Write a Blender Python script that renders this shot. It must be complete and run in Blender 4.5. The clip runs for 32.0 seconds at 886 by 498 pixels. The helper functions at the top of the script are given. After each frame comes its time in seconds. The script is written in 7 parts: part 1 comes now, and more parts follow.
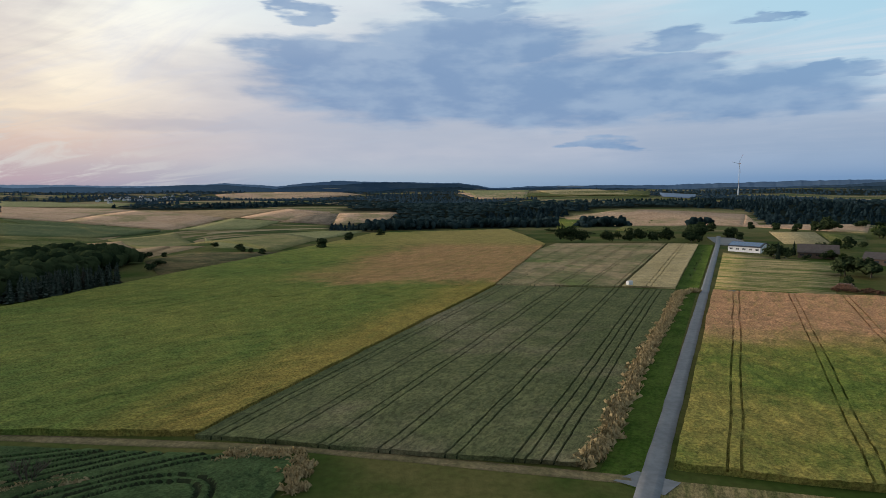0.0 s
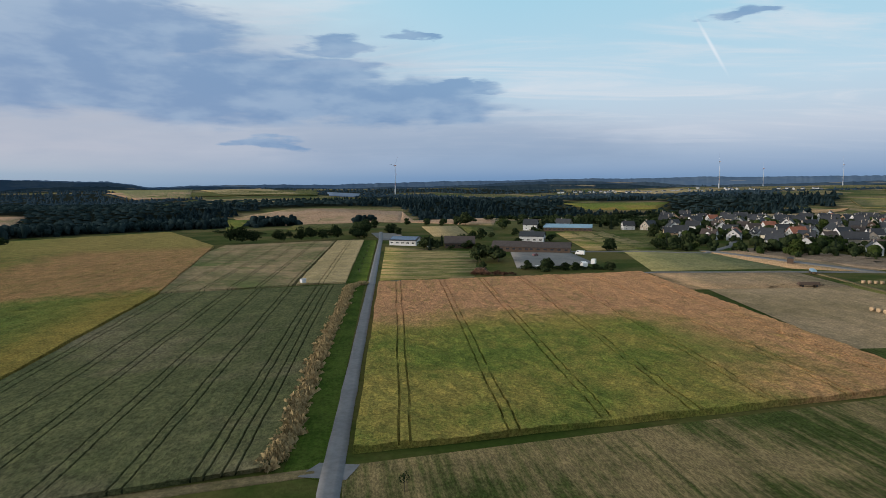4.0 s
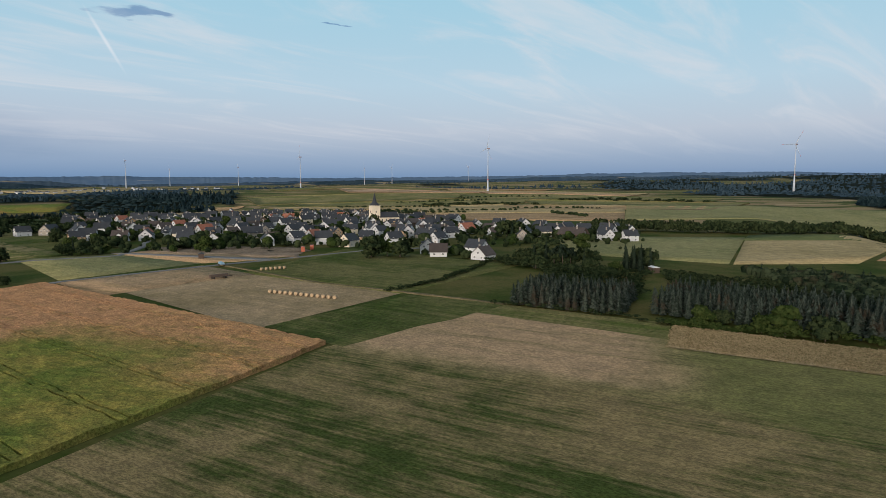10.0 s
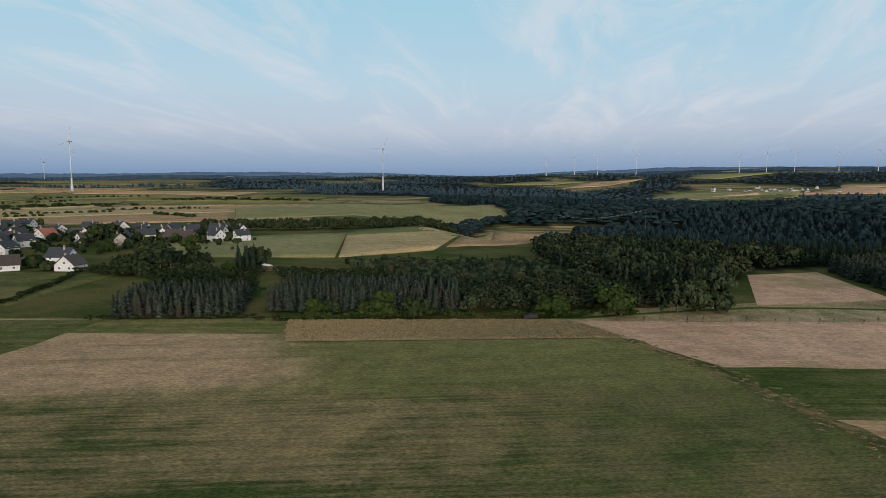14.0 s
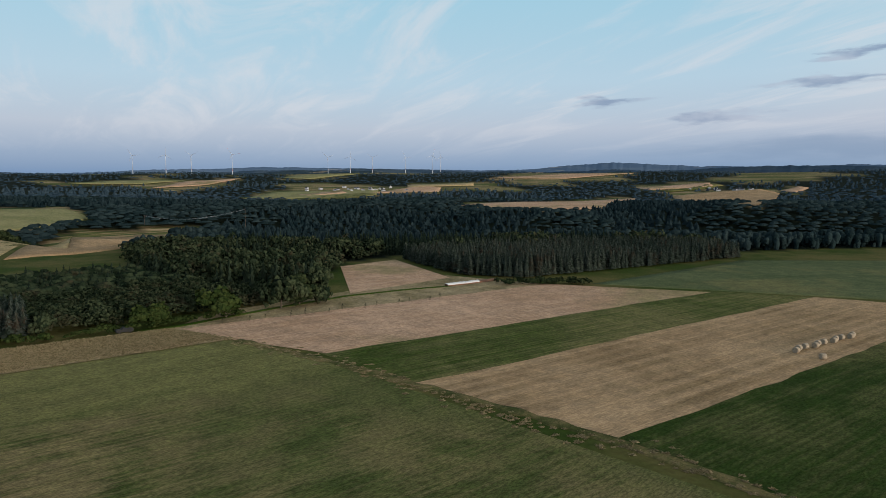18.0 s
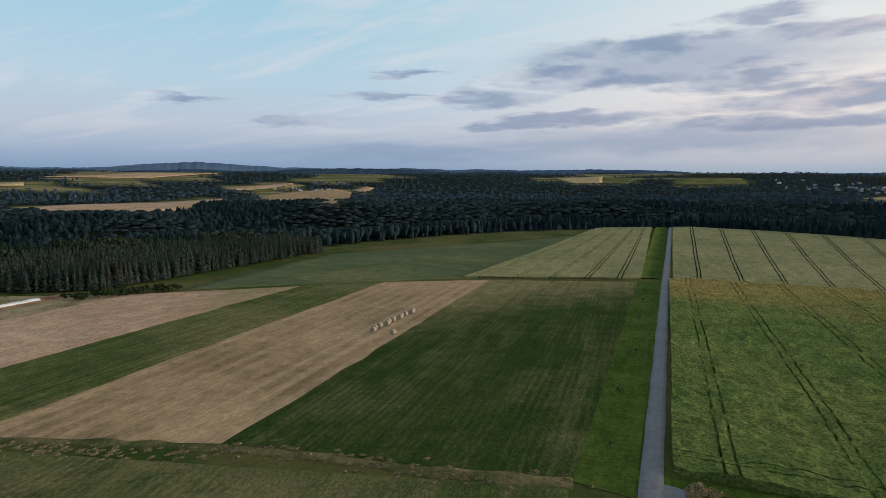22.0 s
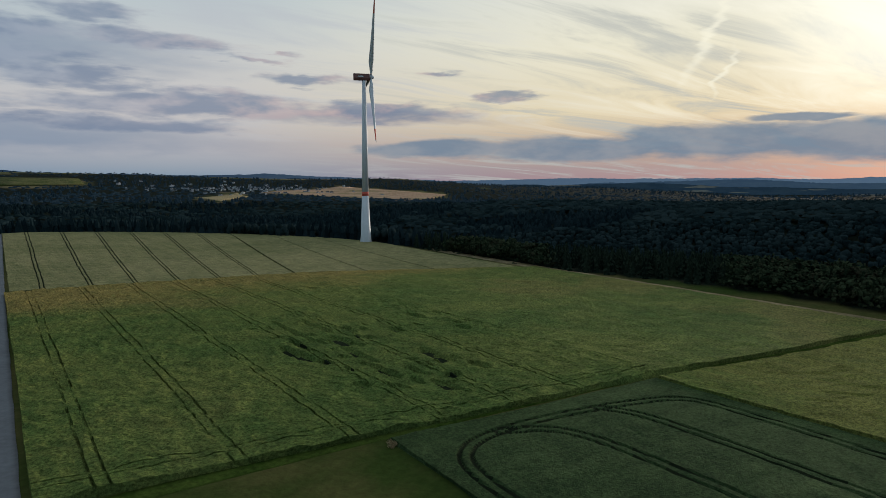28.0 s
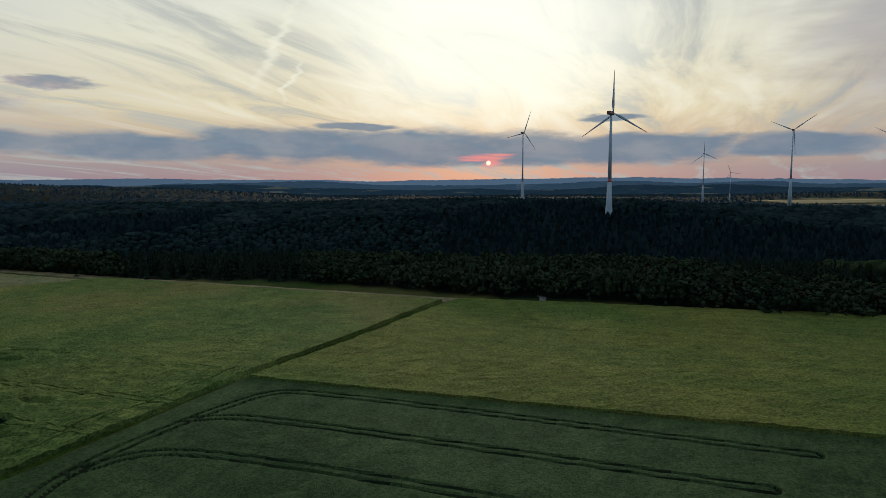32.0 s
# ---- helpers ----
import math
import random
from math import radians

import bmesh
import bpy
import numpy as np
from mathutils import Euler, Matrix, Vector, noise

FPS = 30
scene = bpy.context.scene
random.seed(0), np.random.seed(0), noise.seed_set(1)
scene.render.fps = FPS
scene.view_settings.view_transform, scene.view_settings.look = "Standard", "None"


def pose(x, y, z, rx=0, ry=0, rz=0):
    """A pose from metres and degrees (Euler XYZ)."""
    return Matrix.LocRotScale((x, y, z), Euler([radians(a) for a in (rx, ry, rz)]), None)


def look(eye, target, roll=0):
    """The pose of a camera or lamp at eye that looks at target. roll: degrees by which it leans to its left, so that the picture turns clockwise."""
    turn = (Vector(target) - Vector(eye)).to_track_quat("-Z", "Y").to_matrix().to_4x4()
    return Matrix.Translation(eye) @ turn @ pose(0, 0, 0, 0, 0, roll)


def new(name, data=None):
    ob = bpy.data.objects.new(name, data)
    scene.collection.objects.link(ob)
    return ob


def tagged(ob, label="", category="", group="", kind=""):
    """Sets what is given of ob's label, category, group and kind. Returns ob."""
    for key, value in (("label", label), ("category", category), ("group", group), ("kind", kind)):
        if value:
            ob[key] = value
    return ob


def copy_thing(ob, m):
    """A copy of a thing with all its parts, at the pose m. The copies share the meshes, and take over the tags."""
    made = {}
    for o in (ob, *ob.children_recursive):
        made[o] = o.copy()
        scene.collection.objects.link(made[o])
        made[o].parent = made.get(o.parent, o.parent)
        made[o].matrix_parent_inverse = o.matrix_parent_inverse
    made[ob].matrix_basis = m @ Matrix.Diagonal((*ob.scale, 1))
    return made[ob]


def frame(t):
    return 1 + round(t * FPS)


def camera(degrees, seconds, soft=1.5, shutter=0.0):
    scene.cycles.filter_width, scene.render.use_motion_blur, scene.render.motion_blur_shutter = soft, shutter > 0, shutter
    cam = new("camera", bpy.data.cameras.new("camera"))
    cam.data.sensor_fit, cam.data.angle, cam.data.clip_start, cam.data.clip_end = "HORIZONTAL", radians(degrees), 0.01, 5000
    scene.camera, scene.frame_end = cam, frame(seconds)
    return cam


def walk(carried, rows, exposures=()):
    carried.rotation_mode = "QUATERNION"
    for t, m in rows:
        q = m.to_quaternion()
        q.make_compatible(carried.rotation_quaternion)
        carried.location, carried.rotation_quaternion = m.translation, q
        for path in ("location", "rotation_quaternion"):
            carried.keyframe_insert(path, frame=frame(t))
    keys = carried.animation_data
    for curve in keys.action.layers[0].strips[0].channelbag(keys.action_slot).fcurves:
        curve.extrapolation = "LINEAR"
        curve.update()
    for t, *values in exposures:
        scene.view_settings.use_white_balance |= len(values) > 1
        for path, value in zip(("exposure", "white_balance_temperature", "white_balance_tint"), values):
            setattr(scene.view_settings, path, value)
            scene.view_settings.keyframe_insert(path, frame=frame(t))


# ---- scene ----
EYE = 40.0                      # metres over the fields below
cam = camera(71.17, 32.0, soft=0.6)
ROWS = [                        # seconds, yaw, pitch: the camera hovers and turns on the spot
    (0.0, -0.00, -5.53),
    (0.5, -3.26, -5.53),
    (1.0, -6.55, -5.54),
    (1.5, -10.02, -5.54),
    (2.0, -13.98, -5.55),
    (2.5, -17.96, -5.56),
    (4.5, -33.78, -5.57),
    (5.0, -37.81, -5.57),
    (5.5, -41.85, -5.57),
    (6.0, -46.09, -5.57),
    (6.5, -50.46, -5.58),
    (7.0, -54.78, -5.57),
    (7.5, -59.11, -5.57),
    (8.0, -63.40, -5.57),
    (8.5, -67.72, -5.57),
    (9.0, -72.07, -5.57),
    (9.5, -76.38, -5.57),
    (10.0, -80.68, -5.57),
    (10.5, -85.01, -5.57),
    (11.0, -89.37, -5.58),
    (11.5, -93.69, -5.59),
    (12.0, -98.04, -5.59),
    (12.5, -102.35, -5.60),
    (13.0, -106.67, -5.61),
    (13.5, -111.09, -5.63),
    (14.0, -115.60, -5.64),
    (14.5, -120.13, -5.66),
    (16.5, -137.85, -5.67),
    (17.0, -142.31, -5.69),
    (17.5, -146.89, -5.70),
    (18.0, -151.44, -5.70),
    (18.5, -155.98, -5.70),
    (19.0, -160.53, -5.70),
    (19.5, -165.09, -5.70),
    (20.0, -169.69, -5.70),
    (20.5, -174.33, -5.69),
    (21.0, -178.98, -5.69),
    (21.5, -183.61, -5.69),
    (22.0, -188.23, -5.68),
    (22.5, -192.89, -5.68),
    (23.0, -197.62, -5.67),
    (23.5, -202.31, -5.66),
    (24.0, -206.95, -5.65),
    (24.5, -211.60, -5.64),
    (25.0, -216.24, -5.63),
    (25.5, -220.88, -5.63),
    (27.5, -239.47, -5.62),
    (28.0, -244.12, -5.61),
    (28.5, -248.80, -5.61),
    (29.0, -253.53, -5.60),
    (29.5, -258.22, -5.58),
    (30.0, -262.91, -5.56),
    (30.5, -267.54, -5.54),
    (31.0, -272.17, -5.53),
    (31.5, -276.87, -5.51),
    (32.0, -281.53, -5.50),
]
walk(cam, [(t, pose(0, 0, EYE, 90 + p, 0, a)) for t, a, p in ROWS],
     [(0, 0.15, 6500, 10), (7, 0.1, 6500, 10), (11, 0.04, 6500, 10), (17, 0.04, 6500, 10), (21, 0.08, 6500, 10), (25, -0.16, 6450, 10), (28, -0.42, 6250, 7), (32, -0.50, 6100, 5)])

# ---- light ----
SUN_AZ, SUN_EL = 74.3, 2.4      # degrees: azimuth counted leftwards from +y, height over the horizon


def heading(az, el=0.0):
    a, e = radians(az), radians(el)
    return Vector((-math.sin(a) * math.cos(e), math.cos(a) * math.cos(e), math.sin(e)))


class Nodes:
    """Short hand for building a node tree."""

    def __init__(self, tree):
        self.t = tree
        tree.nodes.clear()

    def add(self, kind, **props):
        n = self.t.nodes.new(kind)
        for k, v in props.items():
            setattr(n, k, v)
        return n

    def link(self, a, b):
        self.t.links.new(a, b)

    def put(self, sock, v):
        if isinstance(v, bpy.types.NodeSocket):
            self.link(v, sock)
        elif v is not None:
            sock.default_value = v

    def math(self, op, a, b=None, clamp=False):
        n = self.add("ShaderNodeMath", operation=op, use_clamp=clamp)
        self.put(n.inputs[0], a)
        self.put(n.inputs[1], b)
        return n.outputs[0]

    def vec(self, op, a, b=None):
        n = self.add("ShaderNodeVectorMath", operation=op)
        self.put(n.inputs[0], a)
        self.put(n.inputs[1], b)
        return n.outputs["Value"] if op == "DOT_PRODUCT" else n.outputs[0]

    def ramp(self, fac, stops, mode="LINEAR"):
        n = self.add("ShaderNodeValToRGB")
        n.color_ramp.interpolation = mode
        e = n.color_ramp.elements
        while len(e) < len(stops):
            e.new(0.5)
        for el, (p, c) in zip(e, stops):
            el.position, el.color = p, (*c, 1) if len(c) == 3 else c
        self.put(n.inputs[0], fac)
        return n.outputs[0]

    def mix(self, fac, a, b, blend="MIX"):
        n = self.add("ShaderNodeMix", data_type="RGBA", blend_type=blend)
        self.put(n.inputs[0], fac)
        self.put(n.inputs[6], a if isinstance(a, bpy.types.NodeSocket) else (*a, 1))
        self.put(n.inputs[7], b if isinstance(b, bpy.types.NodeSocket) else (*b, 1))
        return n.outputs[2]

    def noise(self, vector, scale, detail=3.0, rough=0.55, distortion=0.0):
        n = self.add("ShaderNodeTexNoise")
        self.put(n.inputs["Vector"], vector)
        n.inputs["Scale"].default_value = scale
        n.inputs["Detail"].default_value = detail
        n.inputs["Roughness"].default_value = rough
        n.inputs["Distortion"].default_value = distortion
        return n.outputs["Fac"]

    def smooth(self, v, lo, hi):
        n = self.add("ShaderNodeMapRange", interpolation_type="SMOOTHSTEP")
        self.put(n.inputs[0], v)
        n.inputs[1].default_value, n.inputs[2].default_value = lo, hi
        return n.outputs[0]


def srgb(r, g, b):
    return tuple((c / 255 / 12.92) if c < 11 else ((c / 255 + 0.055) / 1.055) ** 2.4 for c in (r, g, b))


def make_world():
    world = bpy.data.worlds.new("dusk_sky")
    scene.world = world
    world.use_nodes = True
    n = Nodes(world.node_tree)
    way = n.add("ShaderNodeTexCoord").outputs["Generated"]
    sep = n.add("ShaderNodeSeparateXYZ")
    n.link(way, sep.inputs[0])
    z = sep.outputs[2]
    sky = n.add("ShaderNodeTexSky", sky_type="NISHITA", sun_disc=False)
    sky.sun_elevation, sky.sun_rotation = radians(SUN_EL), radians(-SUN_AZ)
    # height over the horizon as 0..1 for -6..+60 degrees on a square-root scale
    h = n.math("POWER", n.math("MAXIMUM", z, 0.0), 0.5)
    away = n.ramp(h, [(0.0, srgb(94, 128, 168)), (0.13, srgb(108, 142, 180)), (0.22, srgb(142, 165, 194)), (0.30, srgb(178, 190, 208)),
                      (0.40, srgb(176, 202, 220)), (0.53, srgb(158, 200, 220)), (0.7, srgb(166, 194, 214)), (1.0, srgb(186, 194, 200))])
    side = n.ramp(h, [(0.0, srgb(118, 148, 178)), (0.14, srgb(150, 170, 190)), (0.24, srgb(198, 196, 204)), (0.34, srgb(228, 219, 217)),
                      (0.45, srgb(228, 227, 226)), (0.55, srgb(206, 220, 226)), (0.7, srgb(176, 196, 210)), (1.0, srgb(186, 194, 200))])
    near = n.ramp(h, [(0.0, srgb(134, 138, 158)), (0.12, srgb(176, 152, 164)), (0.18, srgb(180, 162, 168)), (0.26, srgb(214, 184, 164)),
                      (0.34, (1.00, 0.83, 0.56)), (0.46, (1.12, 1.03, 0.80)), (0.58, (1.02, 1.01, 0.92)), (0.8, srgb(222, 224, 220)), (1.0, srgb(186, 194, 200))])
    c = n.vec("DOT_PRODUCT", way, tuple(heading(SUN_AZ)))
    col = n.mix(n.smooth(c, -0.35, 0.45), away, side)
    col = n.mix(n.smooth(c, 0.42, 0.90), col, near)
    col = n.mix(0.015, col, sky.outputs[0])
    # thin high streaks, seen in perspective
    dome = n.vec("DIVIDE", way, None)
    low = n.math("ADD", n.math("MAXIMUM", z, 0.0), 0.10)
    comb = n.add("ShaderNodeCombineXYZ")
    for i in range(3):
        n.link(low, comb.inputs[i])
    n.link(comb.outputs[0], dome.node.inputs[1])
    turned = n.add("ShaderNodeVectorRotate", rotation_type="Z_AXIS")
    n.link(dome, turned.inputs["Vector"])
    turned.inputs["Angle"].default_value = radians(35)
    streak = n.noise(n.vec("MULTIPLY", turned.outputs[0], (0.45, 1.6, 0.0)), 1.3, 6, 0.62, 0.9)
    veil = n.mix(n.smooth(c, 0.68, 0.97), srgb(214, 216, 222), (1.45, 1.34, 1.10))
    col = n.mix(n.math("MULTIPLY", n.math("MULTIPLY", n.smooth(streak, 0.46, 0.70), 0.55), n.smooth(z, 0.03, 0.13)), col, veil)
    col = n.mix(n.math("MULTIPLY", n.math("MULTIPLY", n.smooth(streak, 0.52, 0.34), 0.75), n.smooth(c, 0.45, 0.9)), col, srgb(212, 212, 206))
    # broad glow round the sun
    glow = n.smooth(n.vec("DOT_PRODUCT", way, tuple(heading(SUN_AZ, 15))), 0.955, 1.0)
    col = n.mix(n.math("MULTIPLY", n.math("MULTIPLY", glow, 0.60), n.smooth(z, 0.05, 0.17)), col, (1.8, 1.7, 1.45))
    # lumpy clouds, each at its own place in the sky
    warp = n.add("ShaderNodeTexNoise")
    n.link(n.vec("MULTIPLY", way, (1.0, 1.0, 5.0)), warp.inputs["Vector"])
    warp.inputs["Scale"].default_value, warp.inputs["Detail"].default_value, warp.inputs["Roughness"].default_value = 11.0, 4.0, 0.52
    bent = n.vec("ADD", way, n.vec("MULTIPLY", n.vec("SUBTRACT", warp.outputs["Color"], (0.5, 0.5, 0.5)), (0.17, 0.17, 0.036)))
    calm = n.vec("ADD", way, n.vec("MULTIPLY", n.vec("SUBTRACT", warp.outputs["Color"], (0.5, 0.5, 0.5)), (0.06, 0.06, 0.016)))

    fray = n.noise(n.vec("MULTIPLY", way, (1.0, 1.0, 4.5)), 11.0, 6, 0.58)

    def cloud_cover(spots, soft, vector, torn=0.0):
        most = None
        for az, el, w, h, *tip in spots:
            d = heading(az, el)
            right = heading(az - 90)
            up = right.cross(d)
            m = Matrix((right, up, -d)).transposed() @ Matrix.Rotation(radians(tip[0] if tip else 0), 3, "Z")
            mp = n.add("ShaderNodeMapping", vector_type="TEXTURE")
            n.link(vector, mp.inputs[0])
            mp.inputs[1].default_value, mp.inputs[2].default_value = d, m.to_euler()
            mp.inputs[3].default_value = (math.sin(radians(w)), math.sin(radians(h)), 0.9)
            ln = n.add("ShaderNodeVectorMath", operation="LENGTH")
            n.link(mp.outputs[0], ln.inputs[0])
            most = ln.outputs["Value"] if most is None else n.math("MINIMUM", most, ln.outputs["Value"])
        if torn:
            most = n.math("ADD", most, n.math("MULTIPLY", n.math("SUBTRACT", fray, 0.48), torn))
        return n.smooth(most, 1.0 + soft, 1.0 - soft)
    faint = cloud_cover(((4, 6.0, 24, 3.5), (-22, 4.2, 12, 1.6), (-207, 4.0, 16, 1.0), (-238, 6.4, 9, 0.6), (-185, 3.2, 12, 0.8), (20, 5.5, 14, 1.0), (12, 9, 13, 3.5), (-4, 9, 20, 5.5), (-20, 6, 14, 3), (40, 13, 9, 9), (-209, 10.8, 12, 1.6), (-33, 4.4, 11, 2.0), (-40, 3.6, 9, 1.2)), 0.75, bent)
    thick = cloud_cover(((3, 9.6, 13, 3.6), (-11, 8.6, 13, 3.2), (-3, 13.0, 9, 2.4), (-25, 7.6, 10, 2.0), (-31, 9.0, 4.5, 0.5), (-20.5, 12.4, 2.9, 0.9), (-27, 13.6, 2.2, 0.4), (12.5, 15, 2.2, 0.8), (-14, 4.0, 2.6, 0.6),
                         (-3, 15.6, 5, 0.9), (-54.5, 13.8, 2.5, 0.5), (-71, 14.5, 0.8, 0.2), (10, 11.5, 8, 1.8), (-18, 10.2, 6, 1.2), (-16, 7.4, 16, 1.6), (0, 8.0, 12, 1.6)), 0.26, bent, 0.45)
    bands = cloud_cover(((-206.7, 11.9, 7.0, 0.9), (-205.5, 10.0, 9.5, 0.95), (-214.5, 13.5, 4.4, 0.8), (-220.6, 12, 5.0, 0.75), (-213, 8.6, 5, 0.8), (-223, 7.0, 12, 0.9), (-192, 8.0, 5.0, 0.9), (-197, 9.0, 4.0, 0.5), (-201, 6.2, 6.0, 0.5),
                         (-182.6, 8.3, 4, 0.35), (-175.5, 6.0, 3.4, 0.4), (-196, 5.6, 5, 0.5), (-166, 7.4, 2.4, 0.35), (-238, 7.0, 8, 0.7), (-232, 9.4, 4.0, 0.5), (-250, 8.2, 2.4, 0.4), (-228, 11.2, 3.0, 0.3), (-186, 10.0, 3, 0.3), (-216, 5.2, 9, 0.6), (-243, 10.0, 2.4, 0.3)), 0.50, bent, 2.1)
    bank = cloud_cover(((-256, 3.5, 9, 1.1), (-268, 3.9, 9, 1.5), (-279, 3.9, 9, 1.75), (-289, 3.7, 8, 1.6), (-299, 3.5, 9, 1.3), (-311, 3.6, 6, 1.0), (-244, 3.6, 7, 0.8), (-274, 5.6, 4, 0.35), (-296, 6.2, 3, 0.25)), 0.28, calm, 1.0)
    col = n.mix(n.math("MULTIPLY", faint, 0.62), col, n.mix(n.smooth(c, 0.3, 0.9), srgb(130, 152, 180), srgb(172, 160, 170)))
    lump = n.noise(n.vec("MULTIPLY", way, (1.0, 1.0, 3.0)), 10.0, 4, 0.55)
    col = n.mix(n.math("MULTIPLY", thick, 0.74), col, n.mix(n.smooth(lump, 0.38, 0.66), srgb(100, 136, 178), srgb(134, 161, 192)))
    col = n.mix(n.math("MULTIPLY", bands, 0.70), col, n.mix(n.smooth(lump, 0.42, 0.66), srgb(118, 138, 170), n.mix(n.smooth(c, 0.2, 0.8), srgb(172, 182, 200), srgb(224, 190, 186))))
    col = n.mix(n.math("MULTIPLY", bank, 0.9), col, n.mix(n.smooth(lump, 0.40, 0.68), srgb(130, 150, 172), srgb(160, 168, 180)))
    # the low red sun, half veiled by the bank
    face = n.vec("DOT_PRODUCT", way, tuple(heading(SUN_AZ, SUN_EL)))
    streaks = cloud_cover(((SUN_AZ, SUN_EL + 0.1, 0.8, 0.45), (SUN_AZ + 0.3, SUN_EL + 0.5, 1.9, 0.16), (SUN_AZ - 1.4, SUN_EL + 0.75, 1.3, 0.12), (SUN_AZ + 1.6, SUN_EL + 0.3, 0.9, 0.1)), 0.7, calm)
    col = n.mix(n.math("MULTIPLY", streaks, 0.7), col, (1.5, 0.42, 0.34))
    col = n.mix(n.smooth(face, math.cos(radians(0.25)), math.cos(radians(0.14))), col, (3.2, 1.5, 1.1))
    # short vapour trails
    trail = cloud_cover(((-52.7, 11.6, 1.75, 0.11, -61),), 0.9, way)
    col = n.mix(n.math("MULTIPLY", trail, 0.6), col, srgb(226, 230, 236))
    trail = cloud_cover(((-266.8, 12.5, 3.2, 0.35, 66), (-268.0, 9.5, 1.6, 0.2, 70)), 0.9, calm)
    col = n.mix(n.math("MULTIPLY", trail, 0.6), col, (1.35, 1.25, 1.0))
    bg = n.add("ShaderNodeBackground")
    n.link(col, bg.inputs[0])
    bg.inputs[1].default_value = 1.0
    n.link(bg.outputs[0], n.add("ShaderNodeOutputWorld").inputs[0])


make_world()
sun = new("sun", bpy.data.lights.new("sun", "SUN"))
sun.data.energy, sun.data.angle, sun.data.color = 3.6, radians(14), (1.0, 0.87, 0.74)
sun.matrix_world = look(heading(SUN_AZ, SUN_EL + 4) * 3000, (0, 0, 0))

# ---- materials ----
def material(name, rough=0.9, metal=0.0, spec=0.3):
    m = bpy.data.materials.new(name)
    m.use_nodes = True
    n = Nodes(m.node_tree)
    b = n.add("ShaderNodeBsdfPrincipled")
    b.inputs["Roughness"].default_value, b.inputs["Metallic"].default_value = rough, metal
    b.inputs["Specular IOR Level"].default_value = spec
    n.link(b.outputs[0], n.add("ShaderNodeOutputMaterial").inputs[0])
    return m, n, b


def place_vec(n, turn=0.0, sx=1.0, sy=1.0):
    """World position turned by so many degrees and stretched, for grain that runs along a field."""
    g = n.add("ShaderNodeNewGeometry").outputs["Position"]
    r = n.add("ShaderNodeVectorRotate", rotation_type="Z_AXIS")
    n.link(g, r.inputs["Vector"])
    r.inputs["Angle"].default_value = radians(turn)
    return n.vec("MULTIPLY", r.outputs[0], (sx, sy, 1.0))


def bump(n, b, h, dist, strength=1.0):
    u = n.add("ShaderNodeBump")
    u.inputs["Distance"].default_value, u.inputs["Strength"].default_value = dist, strength
    n.link(h, u.inputs["Height"])
    n.link(u.outputs[0], b.inputs["Normal"])


